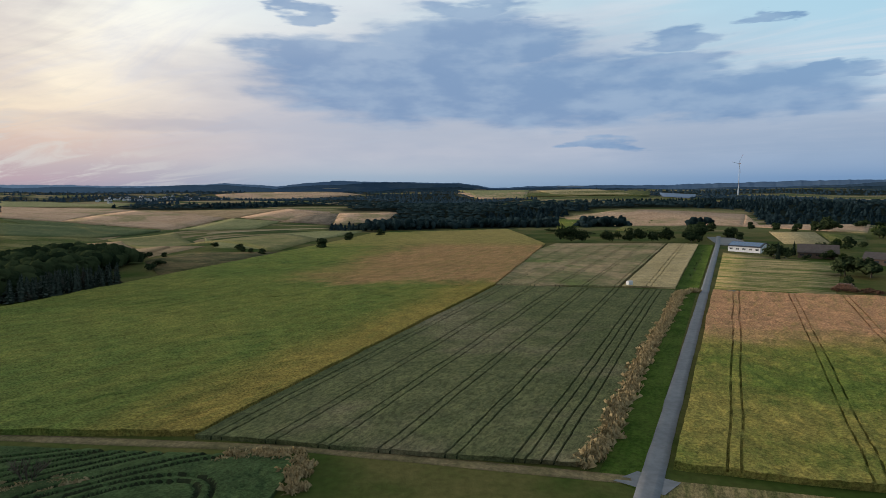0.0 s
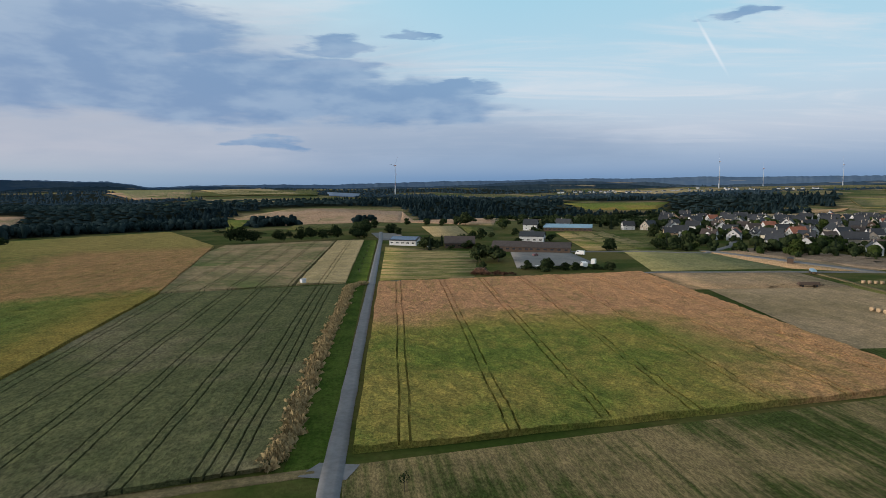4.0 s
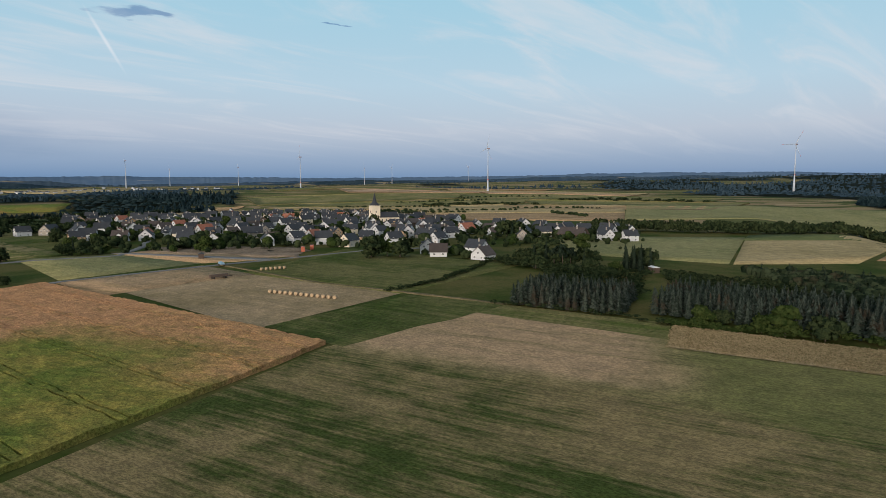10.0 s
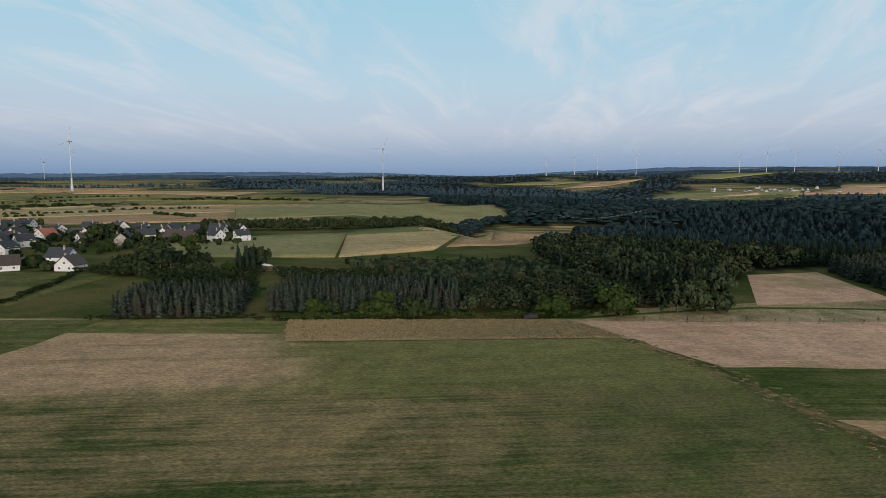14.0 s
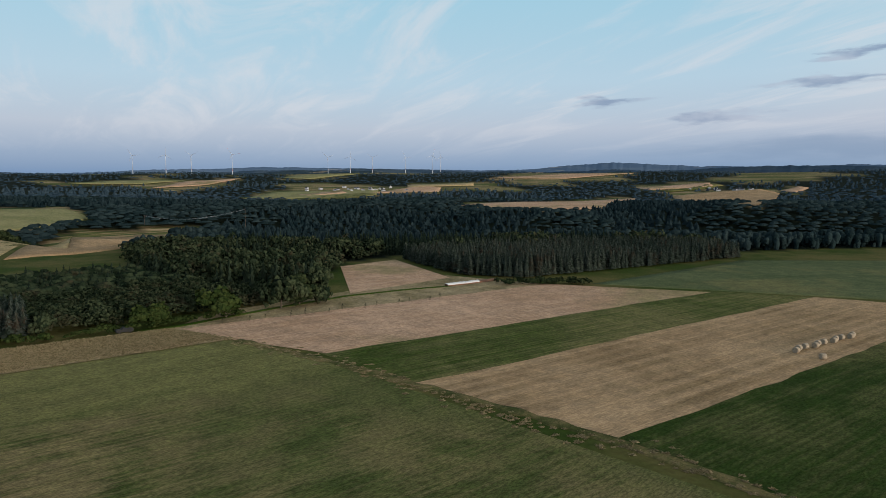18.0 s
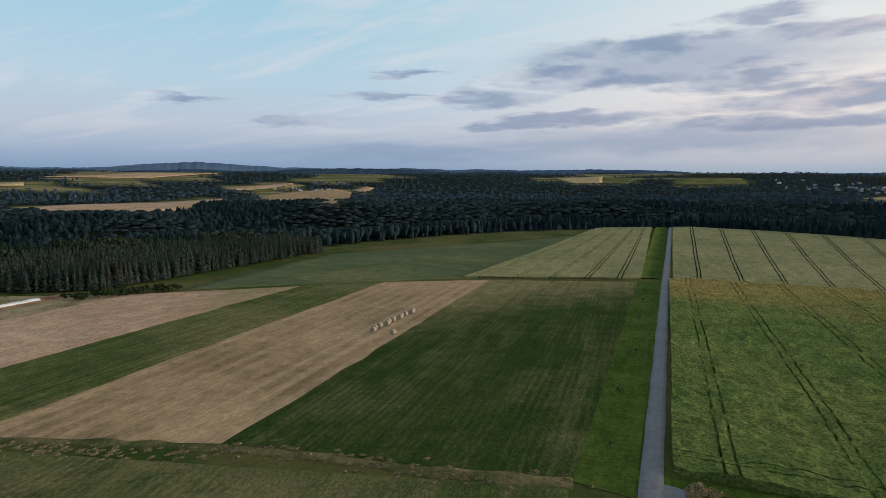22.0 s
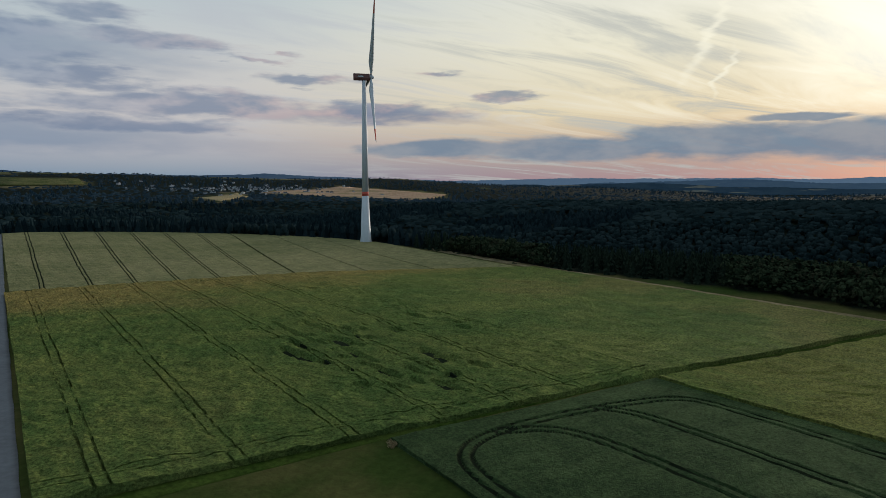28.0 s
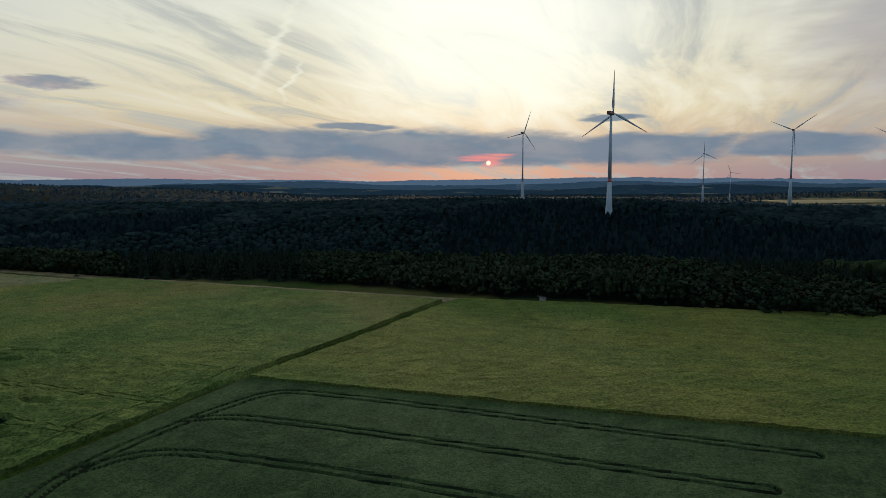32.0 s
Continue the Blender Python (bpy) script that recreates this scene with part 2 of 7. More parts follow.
def land(name, low, high, third=None, turn=0.0, along=0.06, across=1.0, patch=0.02, grain=1.2, relief=0.1, streak=0.5, row=0.0, zone=None, comb=1.0, swath=0.0, mottle=1.0, clear=(0.39, 0.61), drill=0.4):
    """Field surface: two base colours by broad ragged patches and by streaks that run along the field, mowing swaths, fine grain;
    a third colour in large zones."""
    m, n, b = material(name, 1.0, spec=0.02)
    pos = place_vec(n)
    run = place_vec(n, turn, across, along)
    broad = n.noise(pos, patch, 8, 0.68, 0.4)
    st = n.math("ADD", n.math("MULTIPLY", n.noise(run, 0.3, 6, 0.7), 0.55), n.math("MULTIPLY", n.noise(run, 1.3, 4, 0.7), 0.45))
    fine = n.noise(place_vec(n, turn, 1.0, comb), grain, 4, 0.75)
    f = n.math("ADD", n.math("MULTIPLY", broad, 1 - streak), n.math("MULTIPLY", st, streak))
    if swath:
        w = n.add("ShaderNodeTexWave", wave_type="BANDS", bands_direction="X")
        n.link(place_vec(n, turn), w.inputs["Vector"])
        w.inputs["Scale"].default_value, w.inputs["Distortion"].default_value = 0.21, 4.0
        w.inputs["Detail"].default_value, w.inputs["Detail Scale"].default_value, w.inputs["Detail Roughness"].default_value = 4.0, 0.5, 0.7
        f = n.math("ADD", f, n.math("MULTIPLY", n.math("SUBTRACT", w.outputs["Fac"], 0.5), swath))
    col = n.mix(n.smooth(f, *clear), low, high)
    if third:
        col = n.mix(n.smooth(n.noise(pos, patch * 0.6, 5, 0.65, 0.5), 0.5, 0.62), col, third)
    if zone:
        for zx, zy, zo, soft, zc, rag, *bound in zone if isinstance(zone, list) else [zone]:
            ragged = n.math("MULTIPLY", n.math("SUBTRACT", n.noise(pos, 0.02, 7, 0.65), 0.5), rag)
            zf = n.smooth(n.math("ADD", n.vec("DOT_PRODUCT", pos, (zx, zy, 0.0)), ragged), zo - soft, zo + soft)
            for bx, by, bo, bs in bound:
                zf = n.math("MULTIPLY", zf, n.smooth(n.math("ADD", n.vec("DOT_PRODUCT", pos, (bx, by, 0.0)), ragged), bo - bs, bo + bs))
            col = n.mix(n.math("MULTIPLY", n.math("MULTIPLY", zf, 0.9), n.smooth(st, 0.2, 0.55)), col, zc)
    d, u = 1 - 0.27 * mottle, 1 + 0.24 * mottle
    col = n.mix(n.smooth(fine, 0.34, 0.68), n.mix(1.0, col, (d, d, d), "MULTIPLY"), n.mix(1.0, col, (u, u - 0.02, u - 0.05), "MULTIPLY"))
    col = n.mix(n.smooth(n.noise(pos, 0.16, 6, 0.7), 0.36, 0.66), n.mix(1.0, col, (0.84, 0.85, 0.85), "MULTIPLY"), n.mix(1.0, col, (1.14, 1.12, 1.08), "MULTIPLY"))
    if row:
        w = n.add("ShaderNodeTexWave", wave_type="BANDS", bands_direction="X")
        n.link(place_vec(n, turn), w.inputs["Vector"])
        w.inputs["Scale"].default_value, w.inputs["Distortion"].default_value = row, 1.5
        w.inputs["Detail"].default_value, w.inputs["Detail Scale"].default_value = 3.0, 0.4
        col = n.mix(n.math("MULTIPLY", n.math("MULTIPLY", w.outputs["Fac"], drill), n.smooth(n.noise(pos, 0.03, 4, 0.6), 0.35, 0.65)), col, n.mix(1.0, col, (0.66, 0.68, 0.64), "MULTIPLY"))
    n.link(col, b.inputs["Base Color"])
    bump(n, b, n.noise(pos, grain * 1.5, 4, 0.7), relief)
    return m


def plain(name, colour, rough=0.8, metal=0.0, grain=3.0, vary=0.25, relief=0.0, spec=0.3, per=0.0):
    """Paint, tile, timber: one base colour with uneven tone at two scales."""
    m, n, b = material(name, rough, metal, spec)
    pos = n.add("ShaderNodeTexCoord").outputs["Object"]
    f = n.math("ADD", n.math("MULTIPLY", n.noise(pos, grain, 4, 0.65), 0.6), n.math("MULTIPLY", n.noise(pos, grain * 0.15, 2), 0.4))
    col = n.mix(n.smooth(f, 0.3, 0.7), [c * (1 - vary) for c in colour], [min(1, c * (1 + vary)) for c in colour])
    if per:
        r = n.add("ShaderNodeObjectInfo").outputs["Random"]
        col = n.mix(n.math("MULTIPLY", r, per), col, [c * 0.45 for c in colour])
    n.link(col, b.inputs["Base Color"])
    if relief:
        bump(n, b, n.noise(pos, grain * 2, 3), relief)
    return m


def leafy(name, dark, light, scale=0.5, brown=None, relief=0.0, grain=1.1):
    """Foliage: every clump its own tone, leaf-sized mottling, broad drifts of tone over the wood."""
    m, n, b = material(name, 1.0, spec=0.0)
    g = n.add("ShaderNodeNewGeometry")
    pos = g.outputs["Position"]
    leafs = n.noise(pos, grain, 4, 0.7)
    f = n.math("ADD", n.math("MULTIPLY", g.outputs["Random Per Island"], 0.42), n.math("MULTIPLY", n.noise(pos, scale, 3, 0.6), 0.28))
    f = n.math("ADD", f, n.math("MULTIPLY", leafs, 0.30))
    col = n.mix(n.smooth(f, 0.25, 0.72), dark, light)
    col = n.mix(n.smooth(n.noise(pos, 0.012, 3), 0.35, 0.7), col, n.mix(1.0, col, (0.7, 0.78, 0.8), "MULTIPLY"))
    if brown:
        col = n.mix(n.math("MULTIPLY", n.smooth(n.noise(pos, 0.09, 5, 0.7), 0.52, 0.66), 0.7), col, brown)
    n.link(col, b.inputs["Base Color"])
    if relief:
        bump(n, b, leafs, relief)
    return m


RUN = 26.0          # degrees by which the road and most fields run off the y axis (clockwise)
M_MOWN = land("mown_meadow", (0.046, 0.064, 0.018), (0.205, 0.158, 0.082), turn=21.5, along=0.03, patch=0.028, across=0.45, streak=0.48, comb=0.35, grain=3.4, swath=0.022, clear=(0.43, 0.57), zone=[(0.0, -1.0, 66, 40, (0.072, 0.088, 0.030), 170), (0.932, -0.3625, 118, 7, (0.145, 0.140, 0.056), 34), (0.932, -0.3625, 121, 9, (0.37, 0.25, 0.16), 40, (0.15, 0.99, -2, 14))], row=0.2, drill=0.4, mottle=1.5)
M_OLIVE = land("half_dried_meadow", (0.072, 0.095, 0.024), (0.20, 0.165, 0.080), turn=21.5, along=0.025, patch=0.02, streak=0.6, comb=0.3, grain=3.4, swath=0.03, row=0.2, drill=0.7, mottle=1.5)
M_GREEN = land("green_meadow", (0.036, 0.060, 0.012), (0.155, 0.14, 0.062), turn=RUN, along=0.025, patch=0.012, streak=0.42, comb=0.3, grain=3.4, swath=0.02, clear=(0.39, 0.61), row=0.2, drill=0.5, mottle=1.5)
M_STRIPE = land("striped_meadow", (0.024, 0.044, 0.010), (0.092, 0.094, 0.038), turn=RUN, along=0.03, across=0.4, patch=0.03, streak=0.5, comb=0.3, grain=3.4, swath=0.03, clear=(0.44, 0.66), row=0.2, drill=0.5, mottle=1.5, zone=(0.45, -0.893, 160, 26, (0.20, 0.165, 0.08), 60))
M_STUBBLE = land("straw_stubble", (0.235, 0.158, 0.090), (0.375, 0.262, 0.160), turn=RUN, along=0.015, patch=0.02, streak=0.6, row=0.065, comb=0.2, grain=3.4, drill=0.9, mottle=1.0)
M_PALE = land("pale_stubble", (0.345, 0.222, 0.146), (0.445, 0.302, 0.212), (0.245, 0.195, 0.107), turn=24, along=0.03, patch=0.014, streak=0.5, comb=0.25, grain=3.2, swath=0.02, row=0.2, drill=0.4, mottle=1.2)
M_MARGIN = land("trampled_grass", (0.050, 0.062, 0.020), (0.150, 0.120, 0.058), turn=20, along=0.4, patch=0.16, grain=3.0)
M_DRY = land("dry_weeds", (0.155, 0.128, 0.068), (0.30, 0.24, 0.15), turn=10, along=0.5, patch=0.06, relief=0.3)
M_RAPES = land("green_rape", (0.092, 0.142, 0.040), (0.165, 0.190, 0.055), (0.178, 0.176, 0.058), turn=RUN, along=0.2, patch=0.016, grain=1.8, relief=0.6, streak=0.35, mottle=1.8, zone=(-0.47, -0.88, 232, 22, (0.27, 0.205, 0.07), 90))
M_RIPE = land("ripe_rape", (0.128, 0.165, 0.037), (0.262, 0.218, 0.062), turn=RUN, along=0.2, patch=0.03, grain=2.0, relief=0.5, streak=0.3, zone=[(0.42, 0.907, 184, 12, (0.45, 0.235, 0.135), 60), (0.905, -0.426, 80, 16, (0.45, 0.245, 0.13), 60)], mottle=1.6)
M_RAPEW = land("western_rape", (0.100, 0.140, 0.034), (0.178, 0.180, 0.045), (0.22, 0.16, 0.055), turn=-60, along=0.15, patch=0.012, grain=2.0, relief=0.5, mottle=1.5)
M_WESTRAPE = land("western_green_rape", (0.104, 0.150, 0.038), (0.185, 0.190, 0.050), turn=RUN, along=0.12, patch=0.014, grain=2.0, relief=0.6, streak=0.45, mottle=1.8, row=0.05, drill=0.45, zone=[
    (0.93, -0.366, -86, 10, (0.275, 0.205, 0.058), 26, (0.0, -1.0, -258, 10)), (0.9, -0.1, -74, 24, (0.345, 0.195, 0.098), 90, (0.0, 1.0, 256, 9)), (0.0, 1.0, 430, 20, (0.24, 0.205, 0.07), 60)])
M_BARLEY = land("mottled_barley", (0.130, 0.128, 0.062), (0.290, 0.212, 0.130), (0.115, 0.135, 0.052), turn=116, along=0.06, patch=0.028, grain=1.8, relief=0.25, comb=0.35, streak=0.3, mottle=1.3)
M_WHEAT = land("green_wheat", (0.070, 0.082, 0.038), (0.108, 0.113, 0.055), (0.165, 0.142, 0.09), turn=RUN, along=0.05, patch=0.012, grain=1.8, relief=0.3, comb=0.45, mottle=1.5)
M_WHEATR = land("ripening_wheat", (0.150, 0.155, 0.072), (0.235, 0.218, 0.110), turn=RUN, along=0.05, patch=0.012, grain=1.5, relief=0.25, comb=0.35)
M_TAN = land("ripe_barley", (0.25, 0.20, 0.105), (0.37, 0.29, 0.165), turn=RUN, along=0.05, patch=0.015, grain=1.5, relief=0.25, comb=0.35)
M_BEAN = land("bean_leaves", (0.034, 0.060, 0.024), (0.064, 0.096, 0.040), turn=-50, along=0.2, patch=0.02, grain=2.2, relief=0.4, mottle=1.4)
M_FALLOW = land("strip_mown_grass", (0.068, 0.098, 0.020), (0.30, 0.225, 0.115), turn=116, along=0.03, across=0.3, patch=0.02, streak=0.85, grain=2.5, comb=0.5, clear=(0.43, 0.56))
M_HOLLOW = land("hollow_pasture", (0.105, 0.115, 0.045), (0.205, 0.175, 0.085), turn=60, along=0.1, patch=0.012, grain=1.2, streak=0.3)
M_ROUGH = land("rough_pasture", (0.045, 0.052, 0.024), (0.125, 0.100, 0.052), turn=40, along=0.4, patch=0.045, grain=0.9, streak=0.2, relief=0.4)
M_SOLAR = plain("solar_glass", (0.05, 0.085, 0.15), 0.6, grain=0.02, vary=0.1)
M_HAY = land("dried_hay", (0.214, 0.163, 0.093), (0.340, 0.247, 0.157), turn=25, along=0.1, patch=0.02, comb=0.55, grain=1.9)
M_DGREEN = land("root_crop", (0.062, 0.082, 0.038), (0.095, 0.112, 0.055), (0.12, 0.12, 0.055), turn=70, along=0.1, patch=0.02, comb=0.55, grain=1.9)
M_VERGE = land("verge_grass", (0.028, 0.055, 0.008), (0.062, 0.088, 0.018), turn=RUN, along=0.2, patch=0.05)
M_NACELLE = plain("nacelle_paint", (0.16, 0.07, 0.06), 0.5, grain=0.5, vary=0.2)
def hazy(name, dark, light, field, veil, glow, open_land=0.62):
    """Far hills with blue haze put into the base colour and, towards the sunset, into emission: woods of two tones and
    pale strips of farmland.
    """
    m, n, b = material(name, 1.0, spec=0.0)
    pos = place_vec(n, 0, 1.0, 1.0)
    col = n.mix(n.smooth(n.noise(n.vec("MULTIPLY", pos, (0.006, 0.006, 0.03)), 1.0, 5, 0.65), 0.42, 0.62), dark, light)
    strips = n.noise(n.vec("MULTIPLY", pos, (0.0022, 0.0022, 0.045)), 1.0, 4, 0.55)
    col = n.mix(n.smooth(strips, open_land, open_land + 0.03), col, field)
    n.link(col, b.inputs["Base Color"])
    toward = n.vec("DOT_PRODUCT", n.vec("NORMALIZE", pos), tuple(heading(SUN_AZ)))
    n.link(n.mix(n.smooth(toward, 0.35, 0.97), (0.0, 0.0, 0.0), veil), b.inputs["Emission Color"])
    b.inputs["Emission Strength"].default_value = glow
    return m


# haze lies in the ridge colours; the veil colour glows towards the sunset
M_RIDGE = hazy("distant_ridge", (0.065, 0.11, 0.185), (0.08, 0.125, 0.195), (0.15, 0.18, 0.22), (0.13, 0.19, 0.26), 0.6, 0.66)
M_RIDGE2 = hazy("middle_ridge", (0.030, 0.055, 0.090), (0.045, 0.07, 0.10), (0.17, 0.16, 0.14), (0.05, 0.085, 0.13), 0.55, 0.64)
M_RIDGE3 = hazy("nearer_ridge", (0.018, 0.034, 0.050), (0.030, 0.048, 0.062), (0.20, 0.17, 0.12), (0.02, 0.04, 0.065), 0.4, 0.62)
# stems and soil, with the shade of slots and hollows put into the colour
M_SHADESTEMS = land("shaded_stems_and_soil", (0.012, 0.018, 0.010), (0.028, 0.034, 0.018), turn=RUN, along=0.3, patch=0.1, grain=3.0, relief=0.1)
M_SOIL = land("bare_soil", (0.12, 0.09, 0.065), (0.24, 0.185, 0.14), turn=0, along=1, patch=0.05)
M_ASPHALT = plain("old_asphalt", (0.115, 0.12, 0.13), 0.85, grain=0.8, vary=0.2)
M_GRAVEL = plain("grey_gravel", (0.13, 0.128, 0.126), 0.95, grain=0.5, vary=0.25)
M_TRACK = land("worn_track", (0.10, 0.088, 0.045), (0.17, 0.135, 0.08), turn=RUN, along=0.2, patch=0.1)
M_FIR = leafy("fir_needles", (0.008, 0.014, 0.010), (0.024, 0.034, 0.022), 0.5)
M_BLUEFIR = leafy("grey_fir_needles", (0.014, 0.021, 0.016), (0.052, 0.064, 0.052), 1.2, (0.040, 0.027, 0.019))
M_LEAF = leafy("broad_leaves", (0.012, 0.020, 0.010), (0.040, 0.052, 0.023), relief=0.8)
M_WOOD = leafy("woodland_crowns", (0.010, 0.018, 0.010), (0.050, 0.064, 0.034), 0.12, (0.048, 0.042, 0.026), 1.0, 0.9)
M_LIGHTLEAF = leafy("light_leaves", (0.018, 0.031, 0.009), (0.046, 0.062, 0.019), relief=0.8)
# far woods: blue haze is put into the base colours, most in the last
M_FAR = leafy("distant_hazy_woods", (0.009, 0.017, 0.018), (0.026, 0.041, 0.043), 0.03, relief=1.5, grain=0.35)
M_FARFIR = leafy("distant_hazy_fir_woods", (0.006, 0.013, 0.016), (0.018, 0.030, 0.034), 0.03, grain=0.5)
M_HAZEWOOD = leafy("remote_hazy_woods", (0.020, 0.036, 0.050), (0.036, 0.056, 0.072), 0.01, relief=1.5, grain=0.25)
# white paint, with distance haze put into its colour as grey-blue
M_HAZEWHITE = plain("haze_greyed_white", (0.36, 0.40, 0.46), 0.7, grain=0.3, vary=0.1)
M_BARK = plain("bark", (0.07, 0.055, 0.042), 0.95, grain=6)
M_TUFT = leafy("dry_grass", (0.20, 0.145, 0.072), (0.40, 0.30, 0.165), 0.8)
M_WHITE = plain("white_render", (0.50, 0.51, 0.53), 0.85, grain=1.2, vary=0.1, per=0.25)
M_CREAM = plain("cream_render", (0.52, 0.46, 0.37), 0.85, grain=1.2, vary=0.1)
M_LIME = plain("limewashed_render", (0.62, 0.54, 0.43), 0.85, grain=1.2, vary=0.08)
M_OCHRE = plain("ochre_render", (0.42, 0.29, 0.18), 0.85, grain=1.2, vary=0.1)
M_STONE = plain("grey_stone", (0.28, 0.25, 0.22), 0.9, grain=2.0, vary=0.3)
M_SLATE = plain("slate_roof", (0.032, 0.036, 0.044), 0.75, grain=3.0, vary=0.3, relief=0.02, per=0.5)
M_BROWNROOF = plain("brown_tile_roof", (0.055, 0.042, 0.038), 0.7, grain=3.0, vary=0.3, relief=0.02, per=0.4)
M_REDROOF = plain("red_tile_roof", (0.24, 0.085, 0.05), 0.75, grain=3.0, vary=0.3, relief=0.02)
M_PVROOF = plain("solar_glass", (0.05, 0.09, 0.16), 0.2, grain=1.0, vary=0.2, spec=0.6)
M_BLUEROOF = plain("blue_sheet_roof", (0.16, 0.27, 0.36), 0.5, grain=1.0, vary=0.15)
M_GLASS = plain("window_glass", (0.03, 0.035, 0.045), 0.1, grain=1.0, vary=0.2, spec=0.7)
M_DOOR = plain("door_paint", (0.10, 0.06, 0.04), 0.6)
M_TIMBER = plain("dark_timber", (0.075, 0.052, 0.04), 0.85, grain=3)
M_TOWER = plain("tower_paint", (0.52, 0.55, 0.58), 0.45, grain=0.2, vary=0.06)
M_RED = plain("red_paint", (0.50, 0.08, 0.05), 0.5, grain=0.5, vary=0.1)
M_BLADE = plain("blade_paint", (0.5, 0.52, 0.54), 0.4, grain=0.3, vary=0.05)
M_STRAW = plain("baled_straw", (0.33, 0.24, 0.15), 0.95, grain=6, vary=0.35, relief=0.05)
M_FILM = plain("pale_baled_straw", (0.27, 0.225, 0.165), 0.95, grain=5, vary=0.3, relief=0.04)

# ---- terrain ----
def swell(x, y, az, width, dist, depth, height):
    """A hill (or hollow) whose middle lies dist metres out at azimuth az; width in degrees, depth in metres."""
    r = np.hypot(x, y)
    a = np.degrees(np.arctan2(-x, y))
    da = (a - az + 180) % 360 - 180
    return height * np.exp(-(da / width) ** 2 - ((r - dist) / depth) ** 2)


def vnoise(x, y, s, seed=0):
    """Smooth lattice noise, -1..1, at a spacing of s metres."""
    u, v = np.asarray(x) / s, np.asarray(y) / s
    i, j = np.floor(u), np.floor(v)
    fu, fv = u - i, v - j
    fu, fv = fu * fu * (3 - 2 * fu), fv * fv * (3 - 2 * fv)

    def h(a, b):
        k = np.sin(a * 127.1 + b * 311.7 + seed * 74.7) * 43758.5453
        return (k - np.floor(k)) * 2 - 1
    return (h(i, j) * (1 - fu) + h(i + 1, j) * fu) * (1 - fv) + (h(i, j + 1) * (1 - fu) + h(i + 1, j + 1) * fu) * fv


def step(v, lo, hi):
    t = np.clip((v - lo) / (hi - lo), 0, 1)
    return t * t * (3 - 2 * t)


def plateau(a):
    """How far the level fields reach, by azimuth in degrees."""
    return np.interp(a % 360, EDGE_AZ, EDGE_M)


EDGE_AZ = [0, 12, 20, 28, 42, 55, 77, 90, 105, 115, 123, 150, 165, 182, 196, 206, 213, 218, 221, 226, 240, 255, 290, 320, 340, 360]
EDGE_M = [620, 560, 460, 380, 225, 215, 226, 262, 296, 370, 465, 640, 560, 430, 400, 355, 355, 322, 240, 215, 330, 1100, 1300, 900, 700, 620]


def ground_z(x, y):
    x, y = np.asarray(x, float), np.asarray(y, float)
    r = np.hypot(x, y)
    a = np.arctan2(-x, y)
    edge = plateau(np.degrees(a))
    far = step(r, edge * 0.92, edge * 1.12 + 260)
    rim = 76 + 58 * np.cos(a - radians(-170)) + 5 * np.cos(3 * a) - 70 * np.exp(-((np.degrees(a) - 84) / 27.0) ** 2)
    z = rim * step(r, 1700, 4300)
    z = z + vnoise(x, y, 700, 3) * 12 * step(r, 900, 2200) + vnoise(x, y, 300, 4) * 5 * step(r, 700, 1800)
    for s in SWELLS:
        z = z + swell(x, y, *s) * far
    return z + 2.5 * step(r, 330, 620) * np.exp(-((np.degrees(a) + 360) % 360 - 140) ** 2 / 900.0)


SWELLS = [
    (-2, 34, 1120, 330, -62),      # wooded valley beyond the northern fields
    (35, 22, 900, 400, -16),       # hollow with the tan fields
    (-46, 20, 1420, 260, -40),     # valley behind the hamlet
    (-80, 34, 2000, 720, 34),      # long rise behind the village
    (-122, 16, 900, 260, -18),
    (-150, 30, 880, 360, -72),     # deep valley to the south-east
    (-190, 32, 1050, 340, -66),
    (-232, 24, 900, 280, -52),
    (84, 42, 620, 250, -62),       # wooded valley towards the sunset
    (66, 30, 1200, 300, 16),
    (80, 60, 2700, 800, -34),
    (-133, 12, 520, 120, 19),
    (-160, 9, 1180, 150, 34),
    (-178, 8, 1330, 170, 28),
    (-205, 9, 1500, 200, 26),
    (-250, 12, 1500, 220, 24),
    (125, 25, 1500, 350, -30),
    (64, 15, 830, 170, 34),
]


def gz(x, y):
    return float(ground_z(x, y))


# ---- mesh helpers ----
def mesh_np(name, verts, faces, mats, smooth=False, index=None):
    """A mesh object from arrays of places and of triangles or quads."""
    verts, faces = np.asarray(verts, np.float32), np.asarray(faces, np.int32)
    me = bpy.data.meshes.new(name)
    k = faces.shape[1]
    me.vertices.add(len(verts))
    me.vertices.foreach_set("co", verts.ravel())
    me.loops.add(faces.size)
    me.loops.foreach_set("vertex_index", faces.ravel())
    me.polygons.add(len(faces))
    me.polygons.foreach_set("loop_start", np.arange(0, faces.size, k, dtype=np.int32))
    if index is not None:
        me.polygons.foreach_set("material_index", np.asarray(index, np.int32))
    for m in mats if isinstance(mats, (list, tuple)) else [mats]:
        me.materials.append(m)
    me.update(calc_edges=True)
    me.polygons.foreach_set("use_smooth", np.full(len(faces), smooth))
    return me


def part(name, bm, mat, parent=None, label=""):
    me = bpy.data.meshes.new(name)
    bm.to_mesh(me)
    bm.free()
    for m in mat if isinstance(mat, (list, tuple)) else [mat]:
        me.materials.append(m)
    ob = new(name, me)
    ob.parent = parent
    return tagged(ob, label)


def thing(name, label, category, group="", at=None, kind=""):
    e = tagged(new(name), label, category, group, kind)
    e.empty_display_size = 0.5
    if at is not None:
        e.matrix_world = at
    return e


